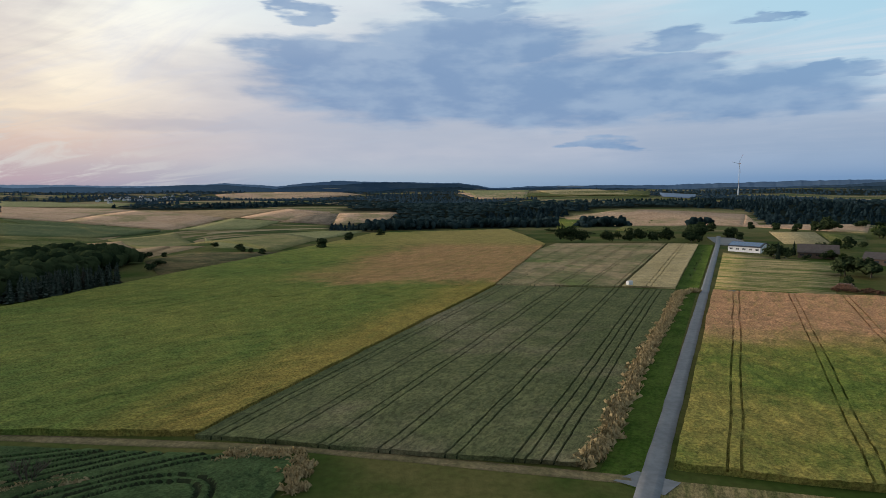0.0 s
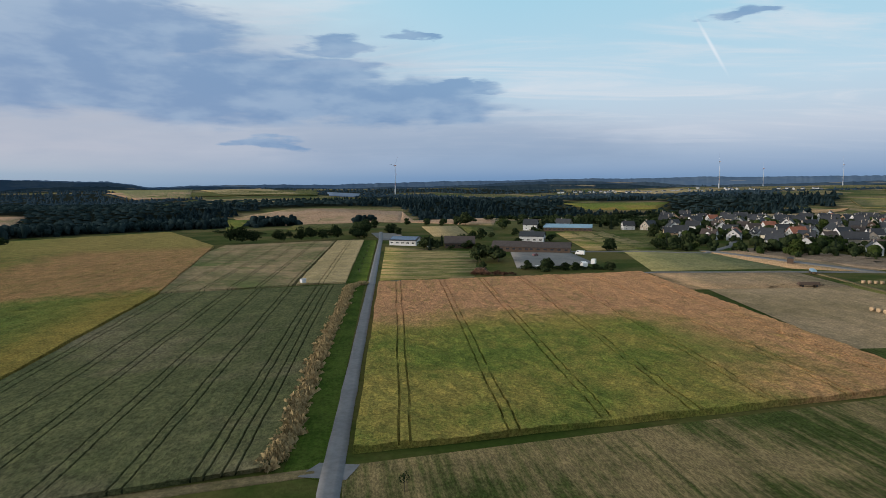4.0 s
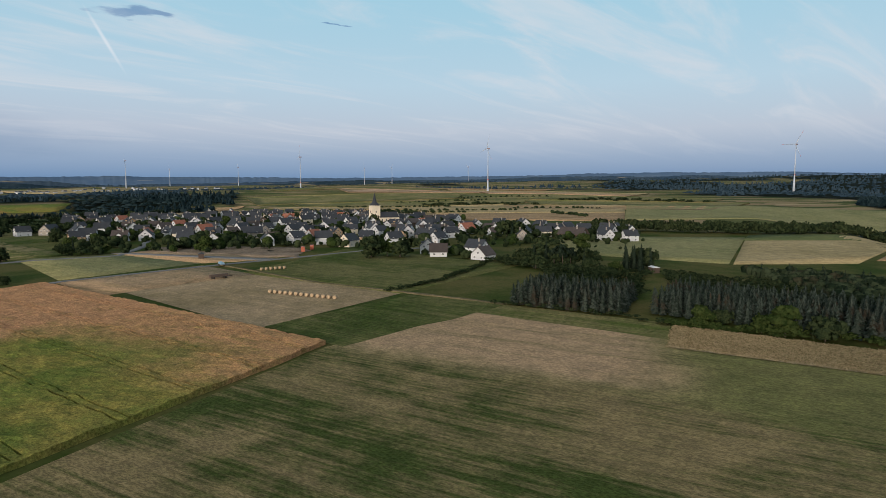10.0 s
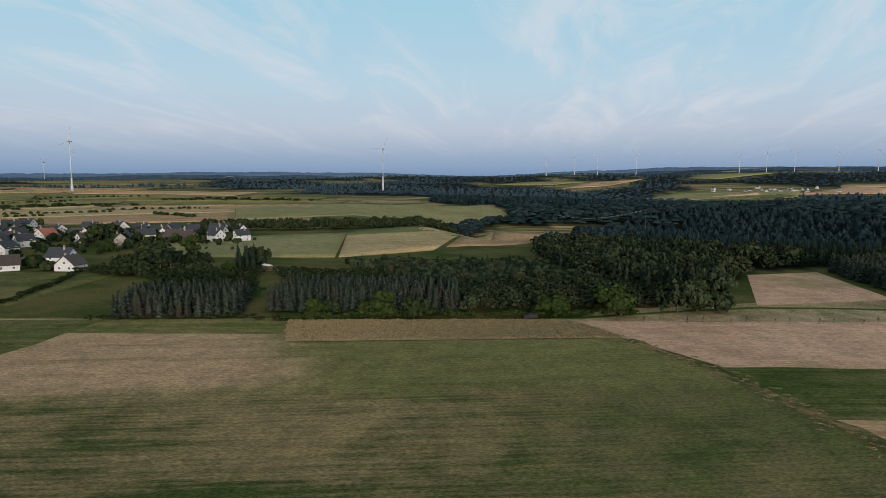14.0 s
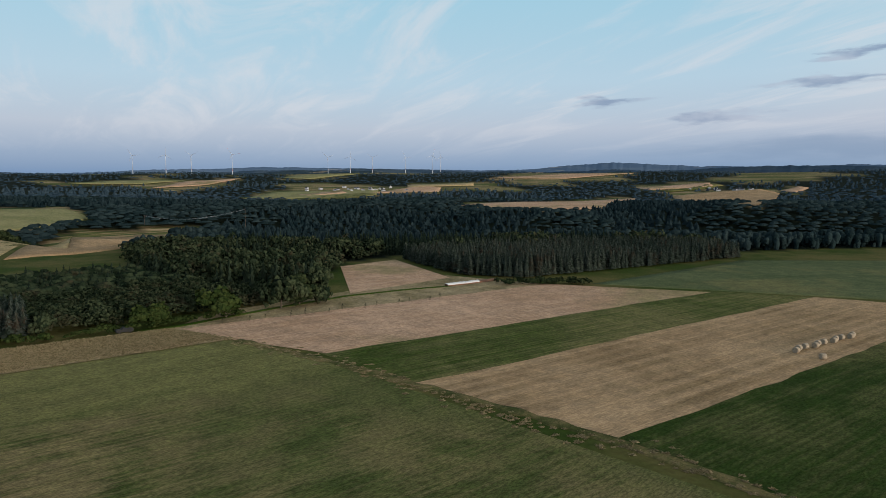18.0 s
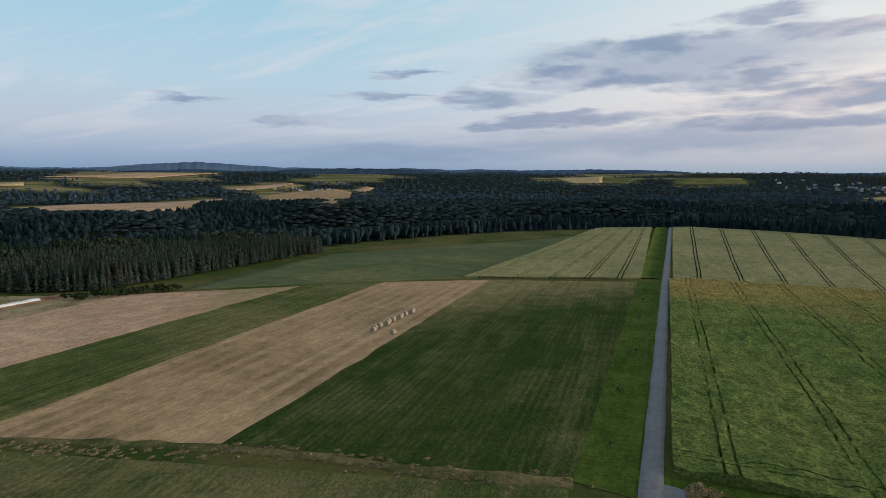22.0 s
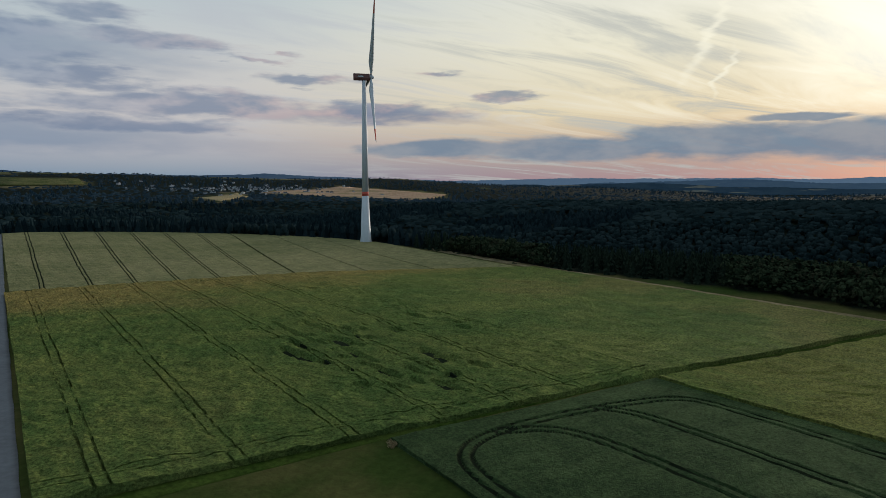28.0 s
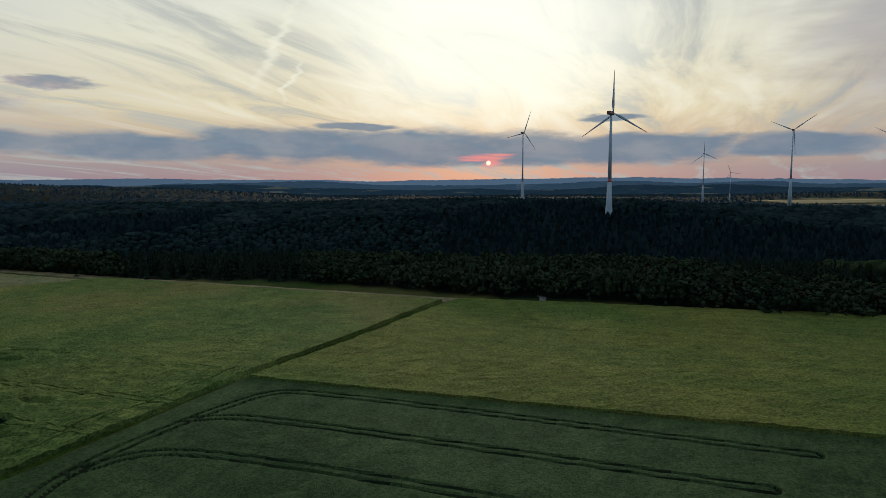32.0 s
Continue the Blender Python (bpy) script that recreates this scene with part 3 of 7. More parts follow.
def box(bm, x0, x1, y0, y1, z0, z1, mi=0):
    v = [bm.verts.new(p) for p in ((x0, y0, z0), (x1, y0, z0), (x1, y1, z0), (x0, y1, z0), (x0, y0, z1), (x1, y0, z1), (x1, y1, z1), (x0, y1, z1))]
    for f in ((3, 2, 1, 0), (4, 5, 6, 7), (0, 1, 5, 4), (1, 2, 6, 5), (2, 3, 7, 6), (3, 0, 4, 7)):
        bm.faces.new([v[i] for i in f]).material_index = mi
    return bm


def prism(bm, outline, y0, y1, mi=0):
    """An outline in x and z drawn out along y."""
    a = [bm.verts.new((x, y0, z)) for x, z in outline]
    b = [bm.verts.new((x, y1, z)) for x, z in outline]
    bm.faces.new(a).material_index = mi
    bm.faces.new(b[::-1]).material_index = mi
    for i in range(len(a)):
        j = (i + 1) % len(a)
        bm.faces.new((a[j], a[i], b[i], b[j])).material_index = mi
    return bm


def rings(bm, levels, sides=10, mi=0, cap=True):
    """A turned body: levels of (x, y, z, radius)."""
    prev = None
    for x, y, z, r in levels:
        cur = [bm.verts.new((x + r * math.cos(2 * math.pi * i / sides), y + r * math.sin(2 * math.pi * i / sides), z)) for i in range(sides)]
        if prev:
            for i in range(sides):
                f = bm.faces.new((prev[i], prev[(i + 1) % sides], cur[(i + 1) % sides], cur[i]))
                f.material_index, f.smooth = mi, True
        elif cap:
            bm.faces.new(cur[::-1]).material_index = mi
        prev = cur
    if cap:
        bm.faces.new(prev).material_index = mi
    return bm


# ---- ground sheet ----
CLEARINGS = []


def inside(x, y, quad):
    hit = np.zeros(np.shape(x), bool)
    k = len(quad)
    for i in range(k):
        (x0, y0), (x1, y1) = quad[i], quad[(i + 1) % k]
        c = (y0 > y) != (y1 > y)
        hit ^= c & (x < (x1 - x0) * (y - y0) / ((y1 - y0) + 1e-9) + x0)
    return hit


def wooded(x, y):
    """1 where trees stand close: the slopes beyond the plateau, but for open farmland and the cleared fields."""
    r = np.hypot(x, y)
    a = np.degrees(np.arctan2(-x, y))
    wob = vnoise(x, y, 160, 12)
    w = r > plateau(a) + 6 + wob * 4
    for az, half, d0, d1 in OPEN:
        da = np.abs((a - az + 180) % 360 - 180)
        w &= ~((da < half + wob * 2) & (r > d0 + wob * 60) & (r < d1 + wob * 90))
    patchy = np.where((a > -62) & (a < 34), 0.02, np.where((a > 44) & (a < 112), 2.0, 0.22))
    w &= ~((r > np.where(patchy < 0.1, 1900, 2500)) & (vnoise(x, y, 520, 11) + 0.5 * vnoise(x, y, 210, 13) > patchy))
    for q in CLEARINGS:
        lo = np.min(q, 0) - 40
        hi = np.max(q, 0) + 40
        near = (x > lo[0]) & (x < hi[0]) & (y > lo[1]) & (y < hi[1])
        if near.any():
            for s in (1.0, 0.975, 0.95, 1.025):
                w &= ~(near & inside(x, y, [(p[0] / s, p[1] / s) for p in q]))
    return w.astype(float)


OPEN = [(24, 14, 200, 1650), (12, 4, 200, 900), (-52, 26, 300, 1180), (-88, 27, 300, 1950), (-80, 22, 1900, 2400), (-118, 7, 300, 560)]


def make_ground():
    radii = np.concatenate([[0.001], np.geomspace(12, 4600, 150)])
    na = 360
    ang = np.linspace(0, 2 * np.pi, na, endpoint=False)
    R, T = np.meshgrid(radii, ang, indexing="ij")
    X, Y = -np.sin(T) * R, np.cos(T) * R
    V = np.stack([X, Y, ground_z(X, Y)], -1).reshape(-1, 3)
    i, j = np.meshgrid(np.arange(len(radii) - 1), np.arange(na), indexing="ij")
    j2 = (j + 1) % na
    F = np.stack([i * na + j, i * na + j2, (i + 1) * na + j2, (i + 1) * na + j], -1).reshape(-1, 4)
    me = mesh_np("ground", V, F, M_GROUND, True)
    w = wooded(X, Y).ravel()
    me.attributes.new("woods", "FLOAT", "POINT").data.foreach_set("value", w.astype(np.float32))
    tagged(new("ground", me), "rolling farmland of rough grass and woodland floor", "ground", kind="structure")


def ground_material():
    m, n, b = material("open_land", 1.0, spec=0.02)
    pos = place_vec(n)
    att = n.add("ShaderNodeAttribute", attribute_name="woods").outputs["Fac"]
    grass = n.mix(n.smooth(n.noise(pos, 0.02, 5, 0.65), 0.38, 0.62), (0.036, 0.058, 0.012), (0.10, 0.09, 0.032))
    # strips of differing crops far off
    v = n.add("ShaderNodeTexVoronoi", feature="F1")
    n.link(place_vec(n, 20, 0.0028, 0.009), v.inputs["Vector"])
    v.inputs["Scale"].default_value = 1.0
    crops = n.ramp(n.vec("DOT_PRODUCT", v.outputs["Color"], (0.5, 0.5, 0.0)), [(0.0, (0.05, 0.07, 0.025)), (0.35, (0.09, 0.10, 0.035)), (0.5, (0.24, 0.18, 0.10)), (0.7, (0.11, 0.11, 0.04)), (0.85, (0.33, 0.25, 0.15))], "CONSTANT")
    ln = n.add("ShaderNodeVectorMath", operation="LENGTH")
    n.link(pos, ln.inputs[0])
    col = n.mix(n.smooth(ln.outputs["Value"], 600.0, 700.0), grass, crops)
    col = n.mix(n.smooth(n.noise(pos, 0.8, 3), 0.2, 0.8), n.mix(1.0, col, (0.7, 0.7, 0.7), "MULTIPLY"), col)
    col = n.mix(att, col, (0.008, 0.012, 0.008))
    n.link(col, b.inputs["Base Color"])
    bump(n, b, n.noise(pos, 1.5, 3), 0.1)
    return m


M_GROUND = ground_material()


def far_ridge(name, dist, drop, swing, seed, mat, label):
    """A ridge on the horizon, all round: its crest drops below the skyline by an amount that swings from hill to hill."""
    a = np.arange(0, 360, 0.1)
    x, y = -np.sin(np.radians(a)) * dist, np.cos(np.radians(a)) * dist
    el = np.interp(a, RIDGE_AZ, RIDGE_EL) - drop - swing * (0.5 + 0.5 * vnoise(x, y, 900, seed + 7) + 0.25 * vnoise(x, y, 380, seed + 8))
    crest = EYE + dist * np.tan(np.radians(el)) + vnoise(x, y, 1100, seed + 5) * 12 + vnoise(x, y, 420, seed) * 8 + vnoise(x, y, 130, seed + 1) * 3 + vnoise(x, y, 40, seed + 2) * 2 + vnoise(x, y, 13, seed + 3) * 2
    n = len(a)
    V = np.vstack([np.column_stack([x, y, np.full(n, -80.0)]), np.column_stack([x, y, crest]), np.column_stack([x * 1.01, y * 1.01, crest - 40])])
    k = np.arange(n)
    k2 = (k + 1) % n
    F = np.vstack([np.column_stack([k2, k, n + k, n + k2]), np.column_stack([n + k2, n + k, 2 * n + k, 2 * n + k2])])
    tagged(new(name, mesh_np(name, V, F, mat, True)), label, "backdrop", kind="structure")


RIDGE_AZ = [0, 6, 10, 12.5, 15, 19.3, 22, 26, 35, 45, 60, 74, 90, 100, 108, 116, 124, 132, 140, 152, 160, 168, 178, 187, 193, 200, 210, 225, 240, 253, 266, 280, 290, 305, 318, 330, 340, 350, 355.5, 358.5, 360]
RIDGE_EL = [0.73, 0.72, 0.73, 0.55, 0.25, 0.71, 0.56, 0.4, 0.35, 0.9, 1.1, 1.0, 0.85, 0.85, 0.85, 0.8, 1.0, 1.25, 1.05, 1.3, 1.6, 1.9, 1.75, 1.8, 2.1, 1.75, 1.7, 1.85, 1.25, 1.35, 1.35, 1.15, 1.1, 0.95, 0.9, 0.8, 0.43, 0.33, 0.25, 0.73, 0.73]
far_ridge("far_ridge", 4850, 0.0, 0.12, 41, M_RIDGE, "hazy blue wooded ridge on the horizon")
far_ridge("middle_ridge", 4760, 0.10, 0.55, 57, M_RIDGE2, "wooded hills in painted blue haze with pale strips of farmland")
far_ridge("nearer_ridge", 4680, 0.35, 0.75, 73, M_RIDGE3, "dark wooded hills in painted blue haze before the horizon")


# ---- fields ----
def bilinear(c, u, v):
    c = np.asarray(c, float)
    u, v = u[..., None], v[..., None]
    return c[0] * (1 - u) * (1 - v) + c[1] * u * (1 - v) + c[2] * u * v + c[3] * (1 - u) * v


def lift(x, y):
    r = np.hypot(x, y)
    return 0.05 + 0.0004 * np.clip(r - 60, 0, 300) + 0.0016 * np.maximum(r - 360, 0)


def sheet(name, corners, mat, label, category, u_step=6.0, v_step=6.0, off=0.0, wob=0.0):
    """A low field surface draped on the terrain between four corners."""
    c = np.asarray(corners, float)
    nu = max(2, int(np.linalg.norm(c[1] - c[0]) / u_step))
    nv = max(2, int(np.linalg.norm(c[3] - c[0]) / v_step))
    U, W = np.meshgrid(np.linspace(0, 1, nu + 1), np.linspace(0, 1, nv + 1), indexing="ij")
    P = bilinear(c, U, W)
    X, Y = P[..., 0], P[..., 1]
    if wob:
        X, Y = X + vnoise(X, Y, 9, 1) * wob, Y + vnoise(X, Y, 9, 2) * wob
    V = np.stack([X, Y, ground_z(X, Y) + lift(X, Y) + off], -1).reshape(-1, 3)
    i, j = np.meshgrid(np.arange(nu), np.arange(nv), indexing="ij")
    w = nv + 1
    F = np.stack([i * w + j, (i + 1) * w + j, (i + 1) * w + j + 1, i * w + j + 1], -1).reshape(-1, 4)
    a, b, d = c[0], c[1], c[3]
    if (b[0] - a[0]) * (d[1] - a[1]) - (b[1] - a[1]) * (d[0] - a[0]) < 0:
        F = F[:, ::-1]
    if np.hypot(X, Y).mean() < 300:
        return tagged(new(name, mesh_np(name, V, F, mat, True)), label, category, kind="structure")
    ring = np.concatenate([np.arange(nu) * w, nu * w + np.arange(nv), (nu - np.arange(nu)) * w + nv, nv - np.arange(nv)])
    m, k = len(V), len(ring)
    V = np.vstack([V, V[ring] - np.array([0, 0, 1.6])])
    q = np.arange(k)
    q2 = (q + 1) % k
    F = np.vstack([F, np.stack([ring[q], ring[q2], m + q2, m + q], -1)])
    return tagged(new(name, mesh_np(name, V, F, mat, True)), label, category, kind="structure")


def crop(name, corners, mat, label, height=1.0, trams=(), gauge=1.9, slot=0.36, fine=1.2, rough=0.12, dips=(), head=0.0, heads=(0, 1), ruts=(), floor=0.55, tear=0.0, stems=True):
    """A standing crop: u runs along the drill rows, v across. trams: places of the wheel tracks across (0..1), each a pair of slots
    that go down to the soil. dips: (x, y, length, width, turn) where the crop is laid flat. head: wheel tracks along both ends."""
    c = np.asarray(corners, float)
    lu, lv = np.linalg.norm(c[1] - c[0]), (np.linalg.norm(c[3] - c[0]) + np.linalg.norm(c[2] - c[1])) / 2

    def lines(length, centres):
        pts = [(s, 1) for s in np.arange(0, length + fine * 0.4, length / max(1, round(length / fine)))]
        for t in centres:
            for w in (-gauge / 2, gauge / 2):
                a, b = t + w - slot / 2, t + w + slot / 2
                pts = [p for p in pts if p[0] < a - 0.15 or p[0] > b + 0.15]
                pts += [(a, 1), (a + 0.08, 0), (b - 0.08, 0), (b, 1)]
        pts.sort()
        p = np.array([q[0] for q in pts]) / length
        return np.concatenate([[p[0]], p, [p[-1]]]), np.concatenate([[0], [q[1] for q in pts], [0]]), np.array([0] + [1] * len(pts) + [0])
    pu, hu, eu = lines(lu, [s for k, s in enumerate((head, lu - head)) if k in heads] if head else [])
    pv, hv, ev = lines(lv, [t * lv for t in trams])
    U, W = np.meshgrid(pu, pv, indexing="ij")
    P = bilinear(c, U, W)
    X, Y = P[..., 0], P[..., 1]
    sway = vnoise(X, Y, 17, 5) * 0.5 + vnoise(X, Y, 4, 6) * 0.1 + vnoise(X, Y, 1.5, 16) * 0.06
    X, Y = X + sway, Y + np.roll(sway, 1, 0)
    H = np.minimum(hu[:, None], hv[None, :]) * 1.0
    edge = eu[:, None] * ev[None, :]
    top = height + rough * (vnoise(X, Y, 1.7, 7) + 0.8 * vnoise(X, Y, 5, 8) + 0.6 * vnoise(X, Y, 0.8, 9))
    pit = np.zeros(X.shape, bool)
    for x, y, l, w, a in dips:
        ca, sa = math.cos(radians(a)), math.sin(radians(a))
        du, dv = (X - x) * ca + (Y - y) * sa, -(X - x) * sa + (Y - y) * ca
        k = (du / l) ** 2 + (dv / w) ** 2 + 0.35 * vnoise(X, Y, 3, 21)
        top = top * (1 - 0.85 * (1 - step(k * 0.6, 0.6, 1.05)))
        pit |= k * 0.6 < 0.55
    low = np.zeros(X.shape, bool)
    for line in ruts:
        for _ in range(2):          # round the corners
            line = [line[0]] + [tuple(np.array(p) * (1 - f) + np.array(q) * f) for p, q in zip(line, line[1:]) for f in (0.25, 0.75)] + [line[-1]]
        dd = np.full(X.shape, 1e6)
        for (x0, y0), (x1, y1) in zip(line, line[1:]):
            ex, ey = x1 - x0, y1 - y0
            ll = math.hypot(ex, ey)
            s = np.clip(((X - x0) * ex + (Y - y0) * ey) / ll ** 2, 0, 1)
            dd = np.minimum(dd, np.hypot(X - x0 - s * ex, Y - y0 - s * ey))
        side = np.abs(dd - gauge / 2)
        top = np.minimum(top, height * (0.25 + 0.8 * step(side, slot * 0.4, slot * 1.5)))
        low |= side < slot * 0.36
    Z = ground_z(X, Y) + lift(X, Y) + np.where(edge > 0, np.where(H > 0.5, top, height * np.clip(floor + tear * vnoise(X, Y, 2.2, 23), 0.1, 1.0)), -0.1)
    V = np.stack([X, Y, Z], -1).reshape(-1, 3)
    n, m = len(pu), len(pv)
    i, j = np.meshgrid(np.arange(n - 1), np.arange(m - 1), indexing="ij")
    F = np.stack([i * m + j, (i + 1) * m + j, (i + 1) * m + j + 1, i * m + j + 1], -1).reshape(-1, 4)
    a, b, d = c[0], c[1], c[3]
    if (b[0] - a[0]) * (d[1] - a[1]) - (b[1] - a[1]) * (d[0] - a[0]) < 0:
        F = F[:, ::-1]
    # slots, ruts and hollows take the stem colour that has their shade mixed in
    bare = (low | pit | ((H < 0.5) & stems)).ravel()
    return tagged(new(name, mesh_np(name, V, F, [mat, M_SHADESTEMS], False, (bare[F].all(1) | low.ravel()[F].any(1)).astype(np.int32))), label, "crop field", kind="structure")


def strip(name, pts, width, mat, label, category, off=0.03, stepm=5.0, rag=0.12):
    """A road or track of a given width along a line of points."""
    line = []
    for a, b in zip(pts, pts[1:]):
        a, b = np.array(a, float), np.array(b, float)
        k = max(1, int(np.linalg.norm(b - a) / stepm))
        line += [a + (b - a) * s / k for s in range(k)]
    line.append(np.array(pts[-1], float))
    L = np.array(line)
    T = np.gradient(L, axis=0)
    T /= np.linalg.norm(T, axis=1)[:, None]
    N = np.stack([-T[:, 1], T[:, 0]], 1)
    cols = []
    for s, down in ((-0.52, 1.2), (-0.5, 0.0), (-0.17, 0.0), (0.17, 0.0), (0.5, 0.0), (0.52, 1.2)):
        Q = L + N * (s * width + (vnoise(L[:, 0], L[:, 1], 4, 3) * rag * np.sign(s))[:, None])
        cols.append(np.column_stack([Q, ground_z(Q[:, 0], Q[:, 1]) + lift(Q[:, 0], Q[:, 1]) + off + (0.03 if abs(s) < 0.3 else 0) - down]))
    V = np.stack(cols, 1).reshape(-1, 3)
    k = np.arange(len(L) - 1)
    F = np.concatenate([np.stack([k * 6 + q + 1, k * 6 + q, (k + 1) * 6 + q, (k + 1) * 6 + q + 1], 1) for q in range(5)])
    return tagged(new(name, mesh_np(name, V, F, mat, True)), label, category, kind="structure")


def far_field(corners, mat, label, off=0.0):
    CLEARINGS.append(corners)
    r = np.mean(np.hypot(*np.array(corners).T))
    return sheet("field", corners, mat, label, "field", 12 + r * 0.01, 12 + r * 0.01, off)


far_field([(-1322, 1851), (-754, 1521), (-700, 1129), (-798, 1116)], M_PALE, "straw-coloured stubble field on the far slope")
far_field([(-698, 1130), (-740, 1488), (-473, 1342), (-504, 1150)], M_PALE, "straw-coloured stubble field on the far slope")
far_field([(-693, 1456), (-376, 1564), (-459, 1337), (-499, 1354)], M_STUBBLE, "straw-coloured stubble field on the far slope")
far_field([(-779, 1088), (-695, 1121), (-520, 1118), (-540, 952)], M_DGREEN, "grey-green field in the hollow")
far_field([(-779, 1088), (-540, 952), (-486, 908), (-489, 679)], M_GREEN, "dark green field in the hollow")
far_field([(-492, 1149), (-457, 1338), (-351, 1332), (-376, 1230)], M_WHEATR, "olive ripening field on the far slope")
far_field([(-445, 1360), (-386, 1546), (-269, 1480), (-347, 1339)], M_PALE, "straw-coloured stubble field on the far slope")
far_field([(-346, 1333), (-318, 1461), (-234, 1459), (-242, 1329)], M_SOIL, "ploughed field on the far slope")
far_field([(-246, 1466), (-108, 1506), (-120, 1395), (-236, 1330)], M_PALE, "straw-coloured stubble field on the far slope")
far_field([(-481, 668), (-170, 438), (-173, 361), (-424, 589)], M_STUBBLE, "straw-coloured stubble field on the far slope")
far_field([(-418, 1082), (-76, 579), (-118, 411), (-156, 421)], M_WHEATR, "olive pasture in the hollow")
far_field([(-1701, 2383), (-951, 1919), (-878, 1709), (-1322, 1851)], M_WHEATR, "olive ripening field on the far slope")
far_field([(278, 1412), (433, 1502), (663, 1357), (310, 684)], M_PALE, "straw-coloured stubble field on the far slope")
far_field([(663, 1357), (481, 696), (384, 559), (310, 684)], M_PALE, "straw-coloured stubble field on the far slope")
far_field([(443, 1327), (515, 1263), (232, 589), (165, 590)], M_GREEN, "green meadow beyond the farm road")
far_field([(303, 574), (341, 566), (283, 450), (249, 450)], M_TAN, "pale wheat plot with wheel tracks")
far_field([(341, 559), (363, 532), (313, 454), (285, 450)], M_GREEN, "green meadow")
far_field([(461, 552), (591, 338), (444, 345), (346, 389)], M_GREEN, "green meadow before the village")
far_field([(257, 1389), (308, 1376), (147, 671), (113, 615)], M_RAPEW, "yellow-green field")
far_field([(304, 295), (338, 260), (304, 182), (237, 209)], M_WHEATR, "pale green grain field beside the lane")
far_field([(335, 383), (453, 379), (344, 265), (304, 295)], M_GREEN, "mown green meadow")
far_field([(231, 206), (296, 176), (268, 132), (206, 163)], M_MOWN, "green meadow with dry patches")
far_field([(338, 260), (378, 243), (331, 147), (305, 181)], M_MOWN, "rough meadow by the building site")
far_field([(1142, 1328), (1331, 1126), (1232, 1071), (1108, 1199)], M_RAPEW, "yellow field")
far_field([(526, -10), (535, -161), (347, -97), (388, -14)], M_WHEATR, "pale green grain field behind the grove")
far_field([(535, -162), (902, -528), (360, -166), (346, -99)], M_TAN, "tan stubble field behind the grove")
far_field([(903, -530), (858, -683), (387, -287), (375, -182)], M_STUBBLE, "straw-coloured stubble field on the far slope")
far_field([(1301, -163), (1196, -692), (1037, -643), (811, -100)], M_WHEATR, "olive ripening field on the far slope")
far_field([(965, 166), (1035, -128), (782, -96), (788, 99)], M_STUBBLE, "straw-coloured stubble field on the far slope")
far_field([(1270, 320), (1301, -161), (1059, -131), (986, 169)], M_TAN, "tan grain field")
far_field([(699, -1345), (420, -2132), (356, -1406), (456, -1313)], M_PALE, "straw-coloured stubble field on the far slope")
far_field([(330, -2247), (71, -2643), (5, -2403), (42, -1375)], M_STUBBLE, "straw-coloured stubble field on the far slope")
far_field([(1504, -1431), (1651, -1718), (1435, -2094), (1200, -1734)], M_WHEATR, "olive ripening field on the far slope")
far_field([(1288, -1812), (1385, -2308), (1243, -2270), (1144, -2067)], M_PALE, "straw-coloured stubble field on the far slope")
far_field([(888, -619), (849, -717), (376, -286), (404, -281)], M_STUBBLE, "straw-coloured stubble field on the far slope")
far_field([(540, -2677), (276, -2922), (238, -2770), (458, -2500)], M_PALE, "straw-coloured stubble field on the far slope")
far_field([(6, -2572), (-60, -2780), (-90, -2697), (-43, -2434)], M_PALE, "straw-coloured stubble field on the far slope")
far_field([(-1956, -1779), (-2593, -1840), (-2499, -1196), (-2051, -1098)], M_PALE, "straw-coloured stubble field on the far slope")
far_field([(-1457, -1598), (-1894, -1841), (-1654, -1556), (-1375, -1404)], M_TAN, "straw-coloured stubble field on the far slope")
far_field([(-1589, -2901), (-1850, -2761), (-1661, -2445), (-1380, -2523)], M_GREEN, "green field on the far slope")
far_field([(-1138, 3098), (-882, 4331), (-419, 3198), (-953, 2728)], M_PALE, "straw-coloured stubble field on the far slope")
far_field([(70, 2948), (440, 3207), (318, 2393), (146, 2436)], M_PALE, "straw-coloured stubble field on the far slope")
far_field([(180, 2597), (638, 3250), (1074, 3230), (765, 2299)], M_GREEN, "green field on the far slope")
far_field([(-2472, 1928), (-2223, 2386), (-2056, 2208), (-2192, 1893)], M_TAN, "straw-coloured stubble field on the far slope")
far_field([(176, 387), (214, 329), (149, 232), (109, 246)], M_FALLOW, "mown green meadow by the farm road")
far_field([(106, 4466), (561, 4045), (320, 2381), (135, 2550)], M_WHEATR, "distant pale green field")
far_field([(521, 3473), (960, 4030), (787, 2376), (488, 2761)], M_TAN, "distant tan field")
far_field([(1026, 2946), (1111, 2712), (880, 2172), (806, 2288)], M_SOLAR, "distant blue solar field")
far_field([(2312, 2321), (2571, 2100), (2307, 1646), (1835, 1604)], M_TAN, "distant tan field")
far_field([(367, 436), (418, 430), (328, 276), (279, 299)], M_FALLOW, "green meadow with dry strips")

